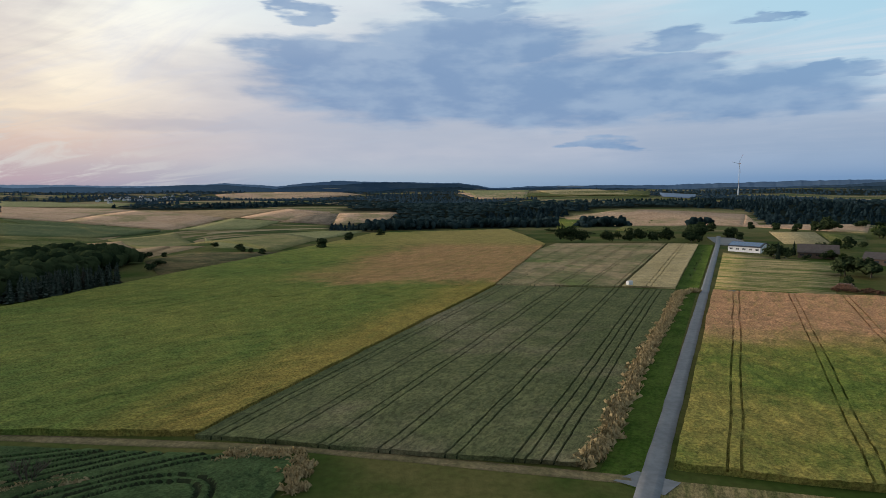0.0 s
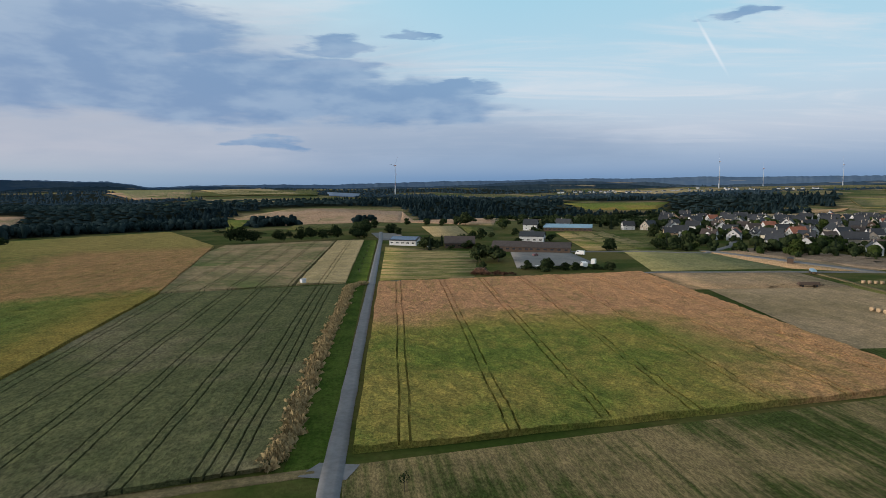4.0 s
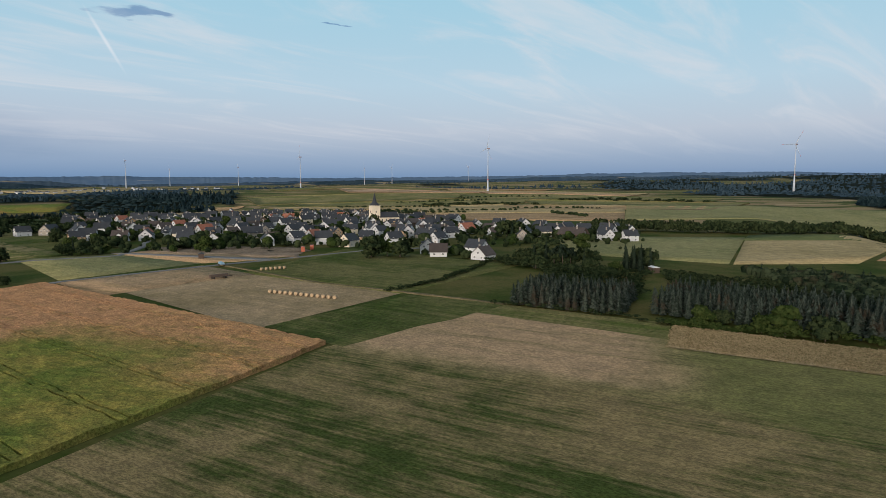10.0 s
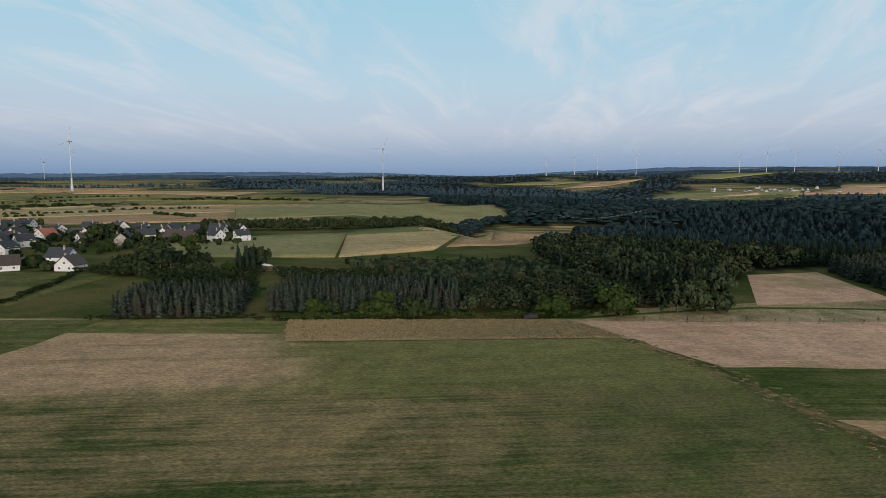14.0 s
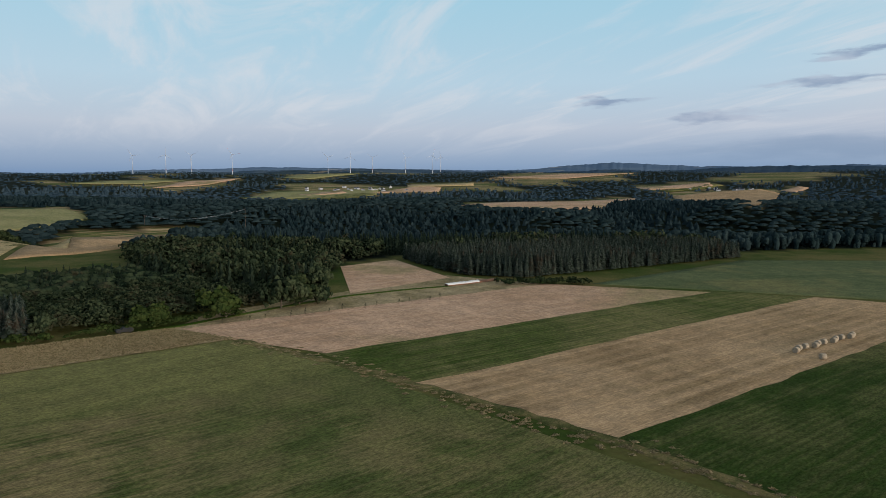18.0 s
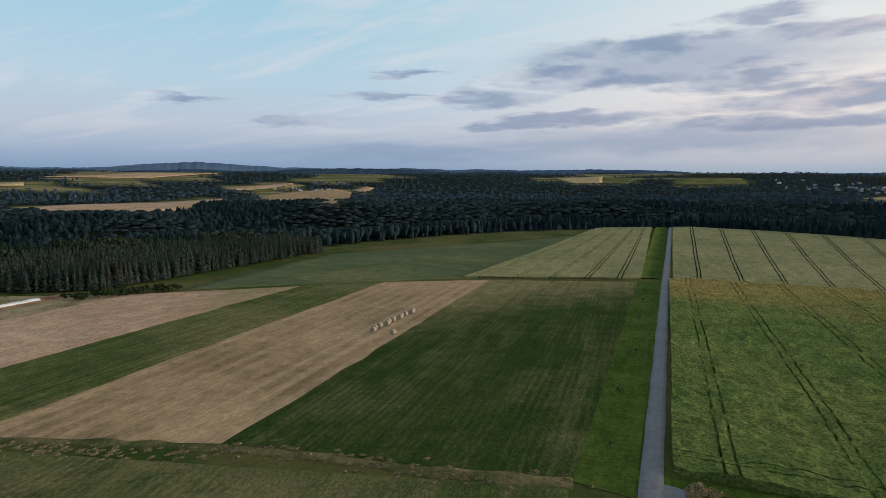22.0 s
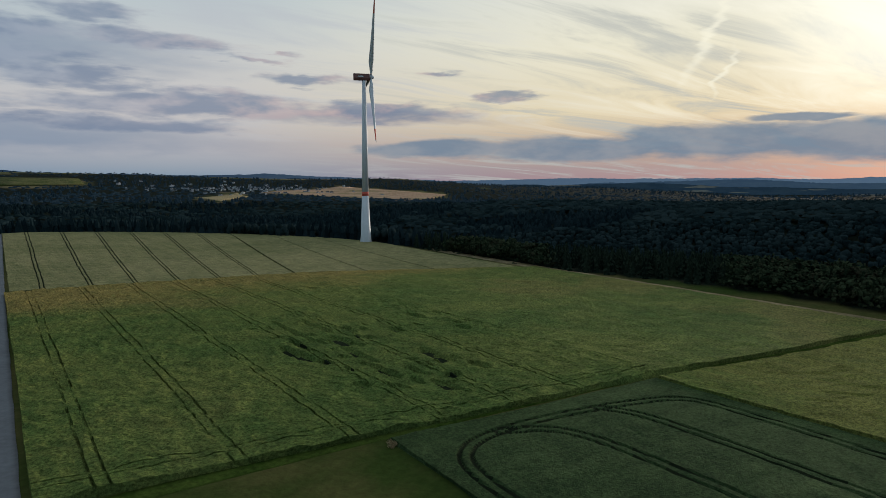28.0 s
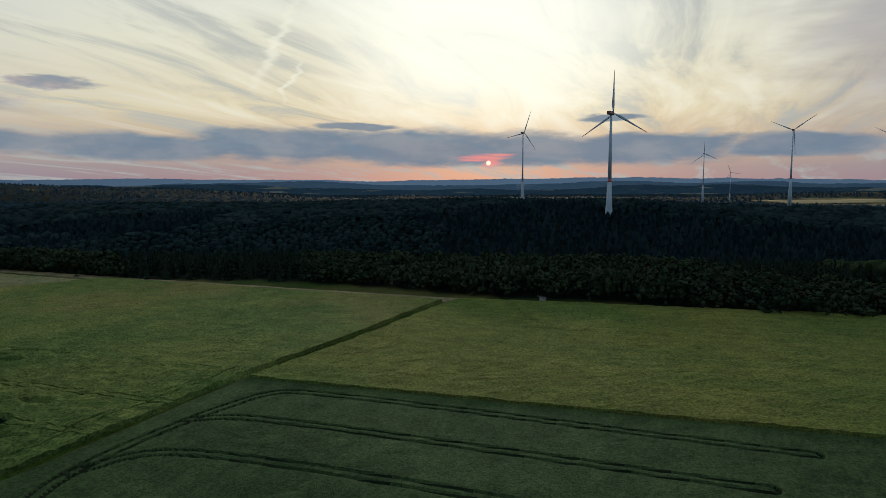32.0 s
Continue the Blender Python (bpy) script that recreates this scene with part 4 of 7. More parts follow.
far_field([(-736, 1028), (-512, 1122), (-540, 945), (-630, 878)], M_DGREEN, "grey-green field in the hollow", 0.6)
far_field([(-624, 870), (-532, 940), (-468, 883), (-490, 682)], M_GREEN, "dark green field in the hollow", 0.6)
far_field([(-510, 938), (-481, 1109), (-100, 490), (-108, 392)], M_HOLLOW, "olive pasture in the hollow", 0.6)
far_field([(-482, 671), (-476, 913), (-194, 438), (-178, 353)], M_STUBBLE, "straw-coloured stubble field in the hollow", 0.9)
far_field([(-165, 340), (-159, 382), (-101, 389), (-126, 275)], M_ROUGH, "rough brown-green pasture with bushes", 0.4)
far_field([(1387, -1470), (1348, -1841), (1221, -1776), (1227, -1554)], M_GREEN, "green field on the far plateau")
far_field([(1508, -1674), (1513, -1947), (1379, -1813), (1450, -1643)], M_PALE, "straw-coloured stubble field on the far plateau")
far_field([(1449, -2335), (1229, -2550), (1174, -2435), (1376, -2218)], M_TAN, "tan grain field on the far plateau")
far_field([(1309, -2839), (1050, -3420), (730, -3568), (961, -3098)], M_PALE, "wide straw-coloured field on the far hilltop")
far_field([(2238, -2381), (2503, -3092), (2090, -2820), (2042, -2383)], M_WHEATR, "olive ripening field on the far plateau")
far_field([(408, -2445), (269, -2887), (211, -2812), (355, -2394)], M_GREEN, "green field on the far slope")
far_field([(-1063, -3180), (-1402, -3369), (-1149, -2762), (-1014, -2785)], M_TAN, "tan grain field on the far slope")
far_field([(-1402, -3369), (-1412, -2933), (-1234, -2689), (-1149, -2762)], M_GREEN, "green field on the far slope")
far_field([(2151, -1580), (2336, -1894), (2371, -2257), (2132, -1823)], M_PALE, "straw-coloured stubble field on the far plateau")
far_field([(2561, -1502), (2573, -1714), (2362, -1915), (2362, -1690)], M_WHEATR, "olive ripening field on the far plateau")
for k, (a0, a1, d0, d1, mat, label) in enumerate((
        (-66, -86, 1240, 1330, "T", "long tan grain strip"), (-87, -104, 1180, 1290, "S", "long stubble strip"), (-68, -88, 1345, 1480, "W", "long pale green grain strip"),
        (-89, -106, 1310, 1420, "W", "long olive grain strip"), (-64, -82, 1500, 1700, "R", "olive pasture strip"), (-83, -104, 1450, 1640, "R", "olive pasture strip"),
        (-72, -84, 1730, 1860, "P", "pale stubble strip"), (-85, -97, 1670, 1800, "P", "pale stubble strip"), (-66, -80, 1880, 2080, "W", "olive grain strip"),
        (-82, -98, 1830, 2000, "T", "tan grain strip"), (-70, -90, 2120, 2300, "S", "far stubble strip"), (-52, -62, 1350, 1500, "S", "far stubble strip"))):
    q = [heading(a0) * d0, heading(a1) * d0, heading(a1 - 1) * d1, heading(a0 + 1) * d1]
    far_field([(round(p.x), round(p.y)) for p in q], {"T": M_TAN, "S": M_STUBBLE, "W": M_HOLLOW, "R": M_HOLLOW, "P": M_PALE}[mat], label + " on the rise behind the village")
make_ground()
DIPS = [(x, y, l * 1.6, w * 1.15, 62) for x, y, l, w in (
    (-112, -90, 2.6, 1.2), (-114.5, -96.5, 3.5, 1.0), (-129, -92, 3.0, 1.4), (-118, -78, 3.2, 0.9), (-139, -107, 5.0, 0.7), (-111, -68, 3.4, 0.9), (-146, -85, 1.8, 1.2), (-140, -97.5, 2.4, 1.2),
    (-126, -62, 2.6, 1.3), (-129.5, -66.5, 1.5, 1.3), (-108.4, -52, 2.2, 1.1), (-124, -51.5, 1.6, 0.9), (-165, -89.5, 2.4, 0.9), (-193, -151, 2.0, 1.0), (-115.5, -54, 1.2, 1.2), (-135, -89.5, 2.2, 0.9),
    (-157, -70, 1.6, 0.8), (-101, -67, 1.2, 1.0), (-111, -83, 1.4, 0.8), (-135, -116, 4.0, 0.6), (-129, -105, 5.0, 0.7), (-114, -61.5, 2.6, 0.8), (-122, -84, 3.5, 0.7), (-120, -97, 3.2, 0.7))]
DIPS += [(x + rd.uniform(-9, 9), y + rd.uniform(-9, 9), rd.uniform(0.8, 2.0), rd.uniform(0.3, 0.6), 62) for rd in (random.Random(8),) for x, y, l, w, a in list(DIPS) * 2]
RUTS = [[(-73, 84.5), (-62, 88), (-50, 92)], [(-54, 76), (-46, 82), (-37, 88), (-30, 90)], [(-48, 76), (-42, 80.5), (-35, 82), (-31, 79), (-31, 72), (-36, 60)], [(-62, 77), (-52, 84), (-43, 90)], [(-66, 80), (-56, 86), (-47, 92)]]
ROAD_N = [(-4, 8), (26, 76), (104, 243), (196, 440), (232, 520)]
ROAD_S = [(-4, 8), (-37, -71), (-134, -250), (-322, -594)]
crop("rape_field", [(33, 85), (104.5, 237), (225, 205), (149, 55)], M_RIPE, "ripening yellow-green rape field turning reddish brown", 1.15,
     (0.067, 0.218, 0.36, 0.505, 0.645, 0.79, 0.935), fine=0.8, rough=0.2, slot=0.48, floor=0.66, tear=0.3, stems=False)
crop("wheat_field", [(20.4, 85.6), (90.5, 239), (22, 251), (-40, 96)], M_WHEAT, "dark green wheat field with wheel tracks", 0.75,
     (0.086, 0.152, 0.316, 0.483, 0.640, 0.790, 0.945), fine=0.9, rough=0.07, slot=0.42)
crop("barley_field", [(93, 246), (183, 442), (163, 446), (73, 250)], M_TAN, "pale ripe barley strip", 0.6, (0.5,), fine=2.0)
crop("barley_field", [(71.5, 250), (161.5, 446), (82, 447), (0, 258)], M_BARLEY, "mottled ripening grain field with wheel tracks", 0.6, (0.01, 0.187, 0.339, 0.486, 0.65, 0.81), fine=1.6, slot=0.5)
crop("western_rape_field", [(-132, -14), (-74, 98), (-150, 190), (-215, 50)], M_WESTRAPE, "yellow-green rape field below the woods", 1.1, (), fine=1.4, rough=0.16)
crop("western_rape_field", [(-74, 98), (-40, 97), (21, 252), (-150, 190)], M_WESTRAPE, "yellow-green rape field gilded along its edge", 1.1, (), fine=1.4, rough=0.16)
crop("western_rape_field", [(-150, 190), (21, 252), (73, 441), (-85, 440)], M_WESTRAPE, "yellow-green rape field turning rust brown", 1.1, (), fine=2.2, rough=0.16)
crop("western_rape_field", [(-85, 440), (73, 441), (63, 600), (-61, 545)], M_WESTRAPE, "yellow-green rape field on the crest", 1.1, (), fine=3.0, rough=0.16)
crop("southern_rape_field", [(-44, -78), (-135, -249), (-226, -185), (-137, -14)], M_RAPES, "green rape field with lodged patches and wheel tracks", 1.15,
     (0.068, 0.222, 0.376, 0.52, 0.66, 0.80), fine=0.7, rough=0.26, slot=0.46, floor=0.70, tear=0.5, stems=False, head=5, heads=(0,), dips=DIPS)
crop("southern_rape_field", [(-137, -14), (-226, -185), (-297, -92), (-213, 43)], M_RAPES, "green rape field beside the woods", 1.15, (), fine=1.4, rough=0.16)
crop("southern_wheat_field", [(-124, -253), (-300, -590), (-231, -560), (-48, -268)], M_WHEATR, "pale green wheat field with wheel tracks", 0.7, (0.12, 0.3, 0.5, 0.7, 0.9), fine=2.4, slot=0.8)
crop("southern_wheat_field", [(-138, -251), (-330, -606), (-460, -480), (-226, -187)], M_WHEATR, "grey-green wheat field with wheel tracks", 0.7, (0.1, 0.25, 0.4, 0.55, 0.7, 0.85), fine=2.4, slot=0.8)
crop("southern_wheat_field", [(-227, -186), (-461, -479), (-380, -235), (-292, -97)], M_WHEATR, "grey-green wheat field by the wind turbine", 0.7, (0.3, 0.6), fine=2.4, slot=0.8)
crop("bean_field", [(-82, -49), (-132, -14.5), (-81, 83), (-25, 45)], M_BEAN, "dark green field crop with curved wheel tracks", 0.6, (), slot=0.34, fine=0.3, rough=0.08, ruts=(
         [(-70, -22), (-74, -29), (-80, -36), (-88, -36.5), (-101, -29.5), (-117, -16), (-122, -9), (-121, -3), (-108, 20), (-76, 72)],
         [(-92, -34), (-97, -27), (-96, -19), (-84, 4), (-54, 52)], [(-110, -22), (-110, -14), (-98, 8), (-68, 58)], [(-71, -20), (-52, 10), (-38, 34)]))
crop("bean_field", [(-25, 45), (-81, 83), (-76, 93), (-21, 88)], M_BEAN, "dark green field crop with worn gaps", 0.6, (), slot=0.34, fine=0.4, rough=0.1, ruts=RUTS)
sheet("mown_meadow", [(-28, -76), (30, 82), (148, 54), (84, -108)], M_MOWN, "dark green mown meadow with dry straw-coloured patches", "meadow")
sheet("hay_meadow", [(147, 54), (198, 24), (128, -114), (84, -108)], M_MOWN, "half-dried hay meadow with pinkish swaths", "meadow", 3, 3, off=0.03, wob=0.7)
sheet("green_meadow", [(148, 50), (166.5, 80), (226, 50), (212, 12)], M_GREEN, "dark green meadow between hay and bales", "meadow", 3, 3, off=0.045, wob=0.8)
sheet("meadow_edge", [(196, 26), (213, 14), (190, -38), (160, -31)], M_OLIVE, "olive meadow before the spruce grove", "meadow", 3, 3, off=0.01, wob=0.8)
sheet("meadow_strip", [(-29, -77), (-119, -245), (-55, -261), (25, -98)], M_STRIPE, "green mown meadow with pale swaths", "meadow")
sheet("stubble_field", [(21, -97), (-58, -260), (-12, -260), (64, -105)], M_STUBBLE, "straw-coloured stubble field", "stubble field", 3, 3, off=0.01, wob=0.6)
sheet("meadow_strip", [(60, -103), (-15, -259), (26, -257), (98, -115)], M_GREEN, "strip of green meadow", "meadow", off=0.005)
sheet("pale_stubble_field", [(95, -115), (22, -254), (84, -243), (149, -113)], M_PALE, "pale pinkish stubble field", "stubble field", 3, 3, off=0.02, wob=0.6)
sheet("dry_margin", [(149, -113), (84, -243), (132, -246), (158, -134)], M_DRY, "dry grass margin between stubble and woods", "field edge")
sheet("pale_stubble_field", [(141, -186), (127, -240), (186, -286), (194, -248)], M_PALE, "pale stubble field before the firs", "stubble field", off=0.05)
CLEARINGS.append([(138, -178), (118, -246), (190, -296), (200, -250)])
strip("grass_margin", [(124, -114), (88, -109.5), (64, -105), (37, -100), (20, -95.5), (4, -90), (-8, -84), (-29, -77)], 2.8, M_MARGIN, "dry grass margin between the meadows", "field edge", 0.03, 0.8, 0.7)
strip("field_lane", [(300, 168), (288, 150), (268, 122), (249, 95), (233, 57), (219, 26), (212, 13)], 2.4, M_TRACK, "narrow earth lane between stubble and meadow", "track", 0.18, 3, 0.4)
strip("wood_track", [(156, -108), (151, -118), (146, -150), (139, -181), (127, -204), (116, -220)], 2.6, M_VERGE, "grassy track along the wood", "track", 0.06)
strip("dry_margin", [(-205, 72), (-219, 42), (-248, -7), (-277, -53), (-305, -96), (-335, -140), (-372, -190)], 9, M_DRY, "dry grass margin along the wood", "field edge", 0.12, 4, 0.8)
sheet("turnip_field", [(-48, -268), (67, -253), (18, -373), (-182, -474)], M_DGREEN, "dark green root crop field", "field")
sheet("weed_strip", [(160, -31), (186, -38), (150, -115), (125, -114)], M_DRY, "strip of dry tall weeds", "field edge", off=0.2)
sheet("bale_field", [(163, 81), (221, 172), (272, 142), (228, 54)], M_HAY, "cut stubble field with straw bales", "stubble field")
sheet("village_meadow", [(228, 54), (272, 142), (400, 130), (330, 10)], M_GREEN, "green meadow before the village", "meadow")
sheet("verge", [(93.5, 246), (101.5, 243.5), (192, 438), (183.5, 442)], M_VERGE, "green roadside verge with young trees", "verge", off=0.03)
sheet("verge", [(22, 84), (96, 246), (101, 243), (26, 79)], M_VERGE, "dark green roadside verge", "verge", off=0.03)
sheet("verge", [(-29, -77.5), (-119, -245.5), (-132, -248.5), (-35.3, -72)], M_VERGE, "green roadside verge with young trees", "verge", off=0.03)
sheet("verge", [(-132, -251), (-318, -594), (-309, -598), (-124, -255)], M_VERGE, "green roadside verge", "verge", off=0.35)
strip("road_north", ROAD_N, 3.1, M_ASPHALT, "narrow grey asphalt farm road", "road", 0.08)
strip("road_south", ROAD_S, 3.1, M_ASPHALT, "narrow grey asphalt farm road", "road", 0.08)
sheet("junction_apron", [(23.4, 81.7), (27.6, 84.5), (32.5, 81), (29, 77.5)], M_ASPHALT, "asphalt apron at the field track junction", "road", 1, 1, off=0.06)
sheet("junction_apron", [(-40.5, -75.5), (-43.6, -72.4), (-40.6, -69.5), (-37, -70)], M_ASPHALT, "asphalt apron at the field track junction", "road", 1, 1, off=0.06)
strip("track_west", [(26, 82), (-20, 92), (-75, 97)], 2.4, M_TRACK, "worn earth field track", "track")
strip("track_southwest", [(-38, -78), (-82, -52), (-137, -16.5), (-207, 39)], 3.5, M_VERGE, "grassy field track between crops", "track")

# ---- wind turbines ----
def turbine(az, dist, hub, radius, yaw, spin, label, base=None, paint=None, feather=0.0):
    p = heading(az) * dist
    z = gz(p.x, p.y) if base is None else base
    top = thing("wind_turbine", label, "wind turbine", "wind turbines", pose(p.x, p.y, z, 0, 0, yaw))
    paint = paint or (M_TOWER if dist < 1000 else M_HAZEWHITE)
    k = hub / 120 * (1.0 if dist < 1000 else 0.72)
    bm = rings(bmesh.new(), [(0, 0, -30, 4.6 * k), (0, 0, 0, 4.5 * k), (0, 0, 8 * k, 3.6 * k), (0, 0, 36 * k, 2.45 * k)], 20)
    part("tower_base", bm, paint, top)
    part("red_band", rings(bmesh.new(), [(0, 0, 36 * k, 2.47 * k), (0, 0, 39 * k, 2.42 * k)], 20), M_RED, top, "faded red warning band")
    part("tower", rings(bmesh.new(), [(0, 0, 39 * k, 2.4 * k), (0, 0, 80 * k, 1.9 * k), (0, 0, hub - 2 * k, 1.3 * k)], 20), paint, top)
    bm = bmesh.new()
    prism(bm, [(-1.9 * k, 0), (-1.6 * k, 3.2 * k), (1.6 * k, 3.2 * k), (1.9 * k, 0), (1.2 * k, -1.3 * k), (-1.2 * k, -1.3 * k)], -4.0 * k, 7.5 * k)
    nac = part("nacelle", bm, M_NACELLE, top)
    nac.location = (0, 0, hub - 0.5 * k)
    for s in (-1, 1):
        part("marking", box(bmesh.new(), s * 1.86 * k - 0.06, s * 1.86 * k + 0.06, 0.5 * k, 4.5 * k, 0.8 * k, 1.7 * k), M_BLADE, nac, "white bar of lettering")
    bm = rings(bmesh.new(), [(0, 0, 0, 1.7 * k), (0, 0, 1.6 * k, 1.6 * k), (0, 0, 2.8 * k, 1.0 * k), (0, 0, 3.3 * k, 0.2 * k)], 14)
    h = part("hub", bm, paint, top)
    h.matrix_basis = pose(0, -4.0 * k, hub + 0.6 * k, 90, 0, 0)
    for i in range(3):
        bm = bmesh.new()
        prev = None
        for s, chord, thick, twist in ((0.0, 1.6, 1.6, 0), (0.06, 1.7, 1.5, 8), (0.2, 3.6, 0.9, 14), (0.5, 2.2, 0.5, 7), (0.8, 1.3, 0.25, 2), (0.97, 0.7, 0.12, 0), (1.0, 0.15, 0.06, 0)):
            a = radians(twist + feather)
            ring = []
            for cx, cy in ((-0.3, 0), (0, 0.5), (0.35, 0.25), (0.7, 0), (0.35, -0.2), (0, -0.45)):
                x, y = cx * chord * k, cy * thick * k
                ring.append(bm.verts.new((x * math.cos(a) - y * math.sin(a), x * math.sin(a) + y * math.cos(a), s * radius)))
            if prev:
                for q in range(6):
                    f = bm.faces.new((prev[q], prev[(q + 1) % 6], ring[(q + 1) % 6], ring[q]))
                    f.smooth, f.material_index = True, 1 if 0.85 < s <= 0.97 and hub > 118 else 0
            prev = ring
        bm.faces.new(prev)
        bl = part("blade", bm, [paint, M_RED], top)
        bl.matrix_basis = pose(0, -5.4 * k, hub + 0.6 * k, 0, spin + 120 * i, 0)
    return top


turbine(-237.0, 452, 119, 55, -142, 90, "tall white wind turbine with a red band by the wheat field", -1.2, feather=70)
# duller paint here stands for the tower's backlit, shaded side
turbine(-296.5, 805, 120, 53, -147, 0, "white wind turbine with a red band in the woods", 13.3, M_HAZEWHITE)
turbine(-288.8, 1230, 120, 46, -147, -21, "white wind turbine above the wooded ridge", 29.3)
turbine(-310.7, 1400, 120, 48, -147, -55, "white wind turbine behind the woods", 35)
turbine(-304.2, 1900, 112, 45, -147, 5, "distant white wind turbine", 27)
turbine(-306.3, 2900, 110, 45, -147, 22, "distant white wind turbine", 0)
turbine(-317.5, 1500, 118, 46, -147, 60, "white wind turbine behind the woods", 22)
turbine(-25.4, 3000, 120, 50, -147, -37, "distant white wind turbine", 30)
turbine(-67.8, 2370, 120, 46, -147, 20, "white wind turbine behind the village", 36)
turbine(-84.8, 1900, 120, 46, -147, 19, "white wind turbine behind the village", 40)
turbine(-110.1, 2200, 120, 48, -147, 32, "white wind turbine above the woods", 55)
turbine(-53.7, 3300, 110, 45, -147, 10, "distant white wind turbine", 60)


# ---- woods ----
def fir(tiers=4, sides=7, seed=0):
    """A spruce: whorls of drooping twigs, each a ragged two-sided blade, round a thin dark core."""
    rng = np.random.default_rng(seed)
    V, F = [], []
    for i in range(5):
        a = 2 * math.pi * i / 5
        V.append((0.11 * math.cos(a), 0.11 * math.sin(a), 0.04))
    V.append((0, 0, 0.97))
    F += [(i, (i + 1) % 5, 5) for i in range(5)]
    for t in range(tiers):
        f = t / tiers
        z, r = 0.10 + 0.84 * f, 0.205 * (1 - 0.86 * f) ** 0.85
        rise = 0.30 / tiers + 0.05
        for i in range(sides):
            a = 2 * math.pi * (i + rng.uniform(-0.4, 0.4) + 0.37 * t) / sides
            q, h = r * rng.uniform(0.6, 1.2), rng.uniform(0.5, 0.8)
            dz = rng.uniform(-0.035, 0.03)
            k = len(V)
            c, s, e = math.cos(a), math.sin(a), q * 2.1 / sides
            V += [(0.1 * q * c, 0.1 * q * s, z + rise + dz), (h * q * c - e * s, h * q * s + e * c, z + dz + 0.2 * rise), (q * c, q * s, z + dz - 0.25 * rise), (h * q * c + e * s, h * q * s - e * c, z + dz + 0.15 * rise)]
            F += [(k, k + 1, k + 2), (k, k + 2, k + 3)]
    k = len(V)
    V += [(0.02, 0, 0.88), (-0.01, 0.017, 0.88), (-0.01, -0.017, 0.88), (0, 0, 1.0)]
    F += [(k, k + 1, k + 3), (k + 1, k + 2, k + 3), (k + 2, k, k + 3)]
    return np.array(V), np.array(F)


def bush(tufts=44, seed=0, flat=0.8, size=1.0):
    """A rounded crown as many ragged leaf clumps round a core."""
    rng = np.random.default_rng(seed)
    V, F = [], []
    lobes = [rng.normal(size=3) * 0.16 for _ in range(5)]
    for i in range(tufts):
        d = rng.normal(size=3)
        d /= np.linalg.norm(d)
        d[2] = abs(d[2]) * 1.0 - 0.35 if rng.random() < 0.8 else d[2]
        c = d * rng.uniform(0.26, 0.42) * np.array([1, 1, flat]) + lobes[i % 5] + np.array([0, 0, 0.56])
        s = rng.uniform(0.10, 0.19) * size
        k = len(V)
        u = np.cross(d, (0.3, 0.2, 1))
        u /= np.linalg.norm(u) + 1e-6
        w = np.cross(d, u)
        for q in range(5):
            an = 2 * math.pi * q / 5 + rng.uniform(-0.4, 0.4)
            V.append(c + s * rng.uniform(0.7, 1.2) * (u * math.cos(an) + w * math.sin(an)) - d * s * 0.35)
        V.append(c + d * s * rng.uniform(0.3, 0.7))
        F += [(k + q, k + (q + 1) % 5, k + 5) for q in range(5)]
    return np.array(V), np.array(F)


def canopy(lobes, seed=0, sides=6, skip=0):
    """A woodland crown: rounded lobes of uneven size heaped round a leader, with dark gaps between them."""
    rng = np.random.default_rng(seed + 100 * lobes)
    V, F = [], []
    for l in range(lobes):
        a0, out = 2.4 * l + rng.uniform(-0.4, 0.4), 0.0 if l == 0 else 0.27 * rng.uniform(0.7, 1.2)
        r = (0.30 if lobes > 1 else 0.46) * rng.uniform(0.75, 1.15)
        ox, oy = out * math.cos(a0), out * math.sin(a0)
        top = (1.0 if l == 0 else rng.uniform(0.66, 0.95)) * rng.uniform(0.92, 1.0)
        k = len(V)
        for z, q in ((top - 1.9 * r, 0.72), (top - 0.75 * r, 1.0), (top - 0.2 * r, 0.66))[skip:]:
            turn = rng.uniform(0, 1)
            for i in range(sides):
                a = 2 * math.pi * (i + turn) / sides
                w = q * r * rng.uniform(0.78, 1.2)
                V.append((ox + w * math.cos(a), oy + w * math.sin(a), z + rng.uniform(-0.05, 0.05)))
        V.append((ox, oy, top))
        for j in range(2 - skip):
            for i in range(sides):
                p, q = k + j * sides + i, k + j * sides + (i + 1) % sides
                F += [(p, q, p + sides), (q, q + sides, p + sides)]
        F += [(k + (2 - skip) * sides + i, k + (2 - skip) * sides + (i + 1) % sides, k + (3 - skip) * sides) for i in range(sides)]
    return np.array(V), np.array(F)


def spire(seed=0, sides=5):
    """A far spruce: two ragged cones, one over the other."""
    rng = np.random.default_rng(seed + 900)
    V, F = [], []
    for z, r, tip in ((0.1, 0.20, 0.78), (0.5, 0.125, 1.0)):
        k = len(V)
        for i in range(sides):
            a = 2 * math.pi * (i + rng.uniform(-0.3, 0.3)) / sides
            w = r * rng.uniform(0.65, 1.3)
            V.append((w * math.cos(a), w * math.sin(a), z + rng.uniform(-0.06, 0.06)))
        V.append((rng.uniform(-0.01, 0.01), 0, tip))
        F += [(k + i, k + (i + 1) % sides, k + sides) for i in range(sides)]
    return np.array(V), np.array(F)


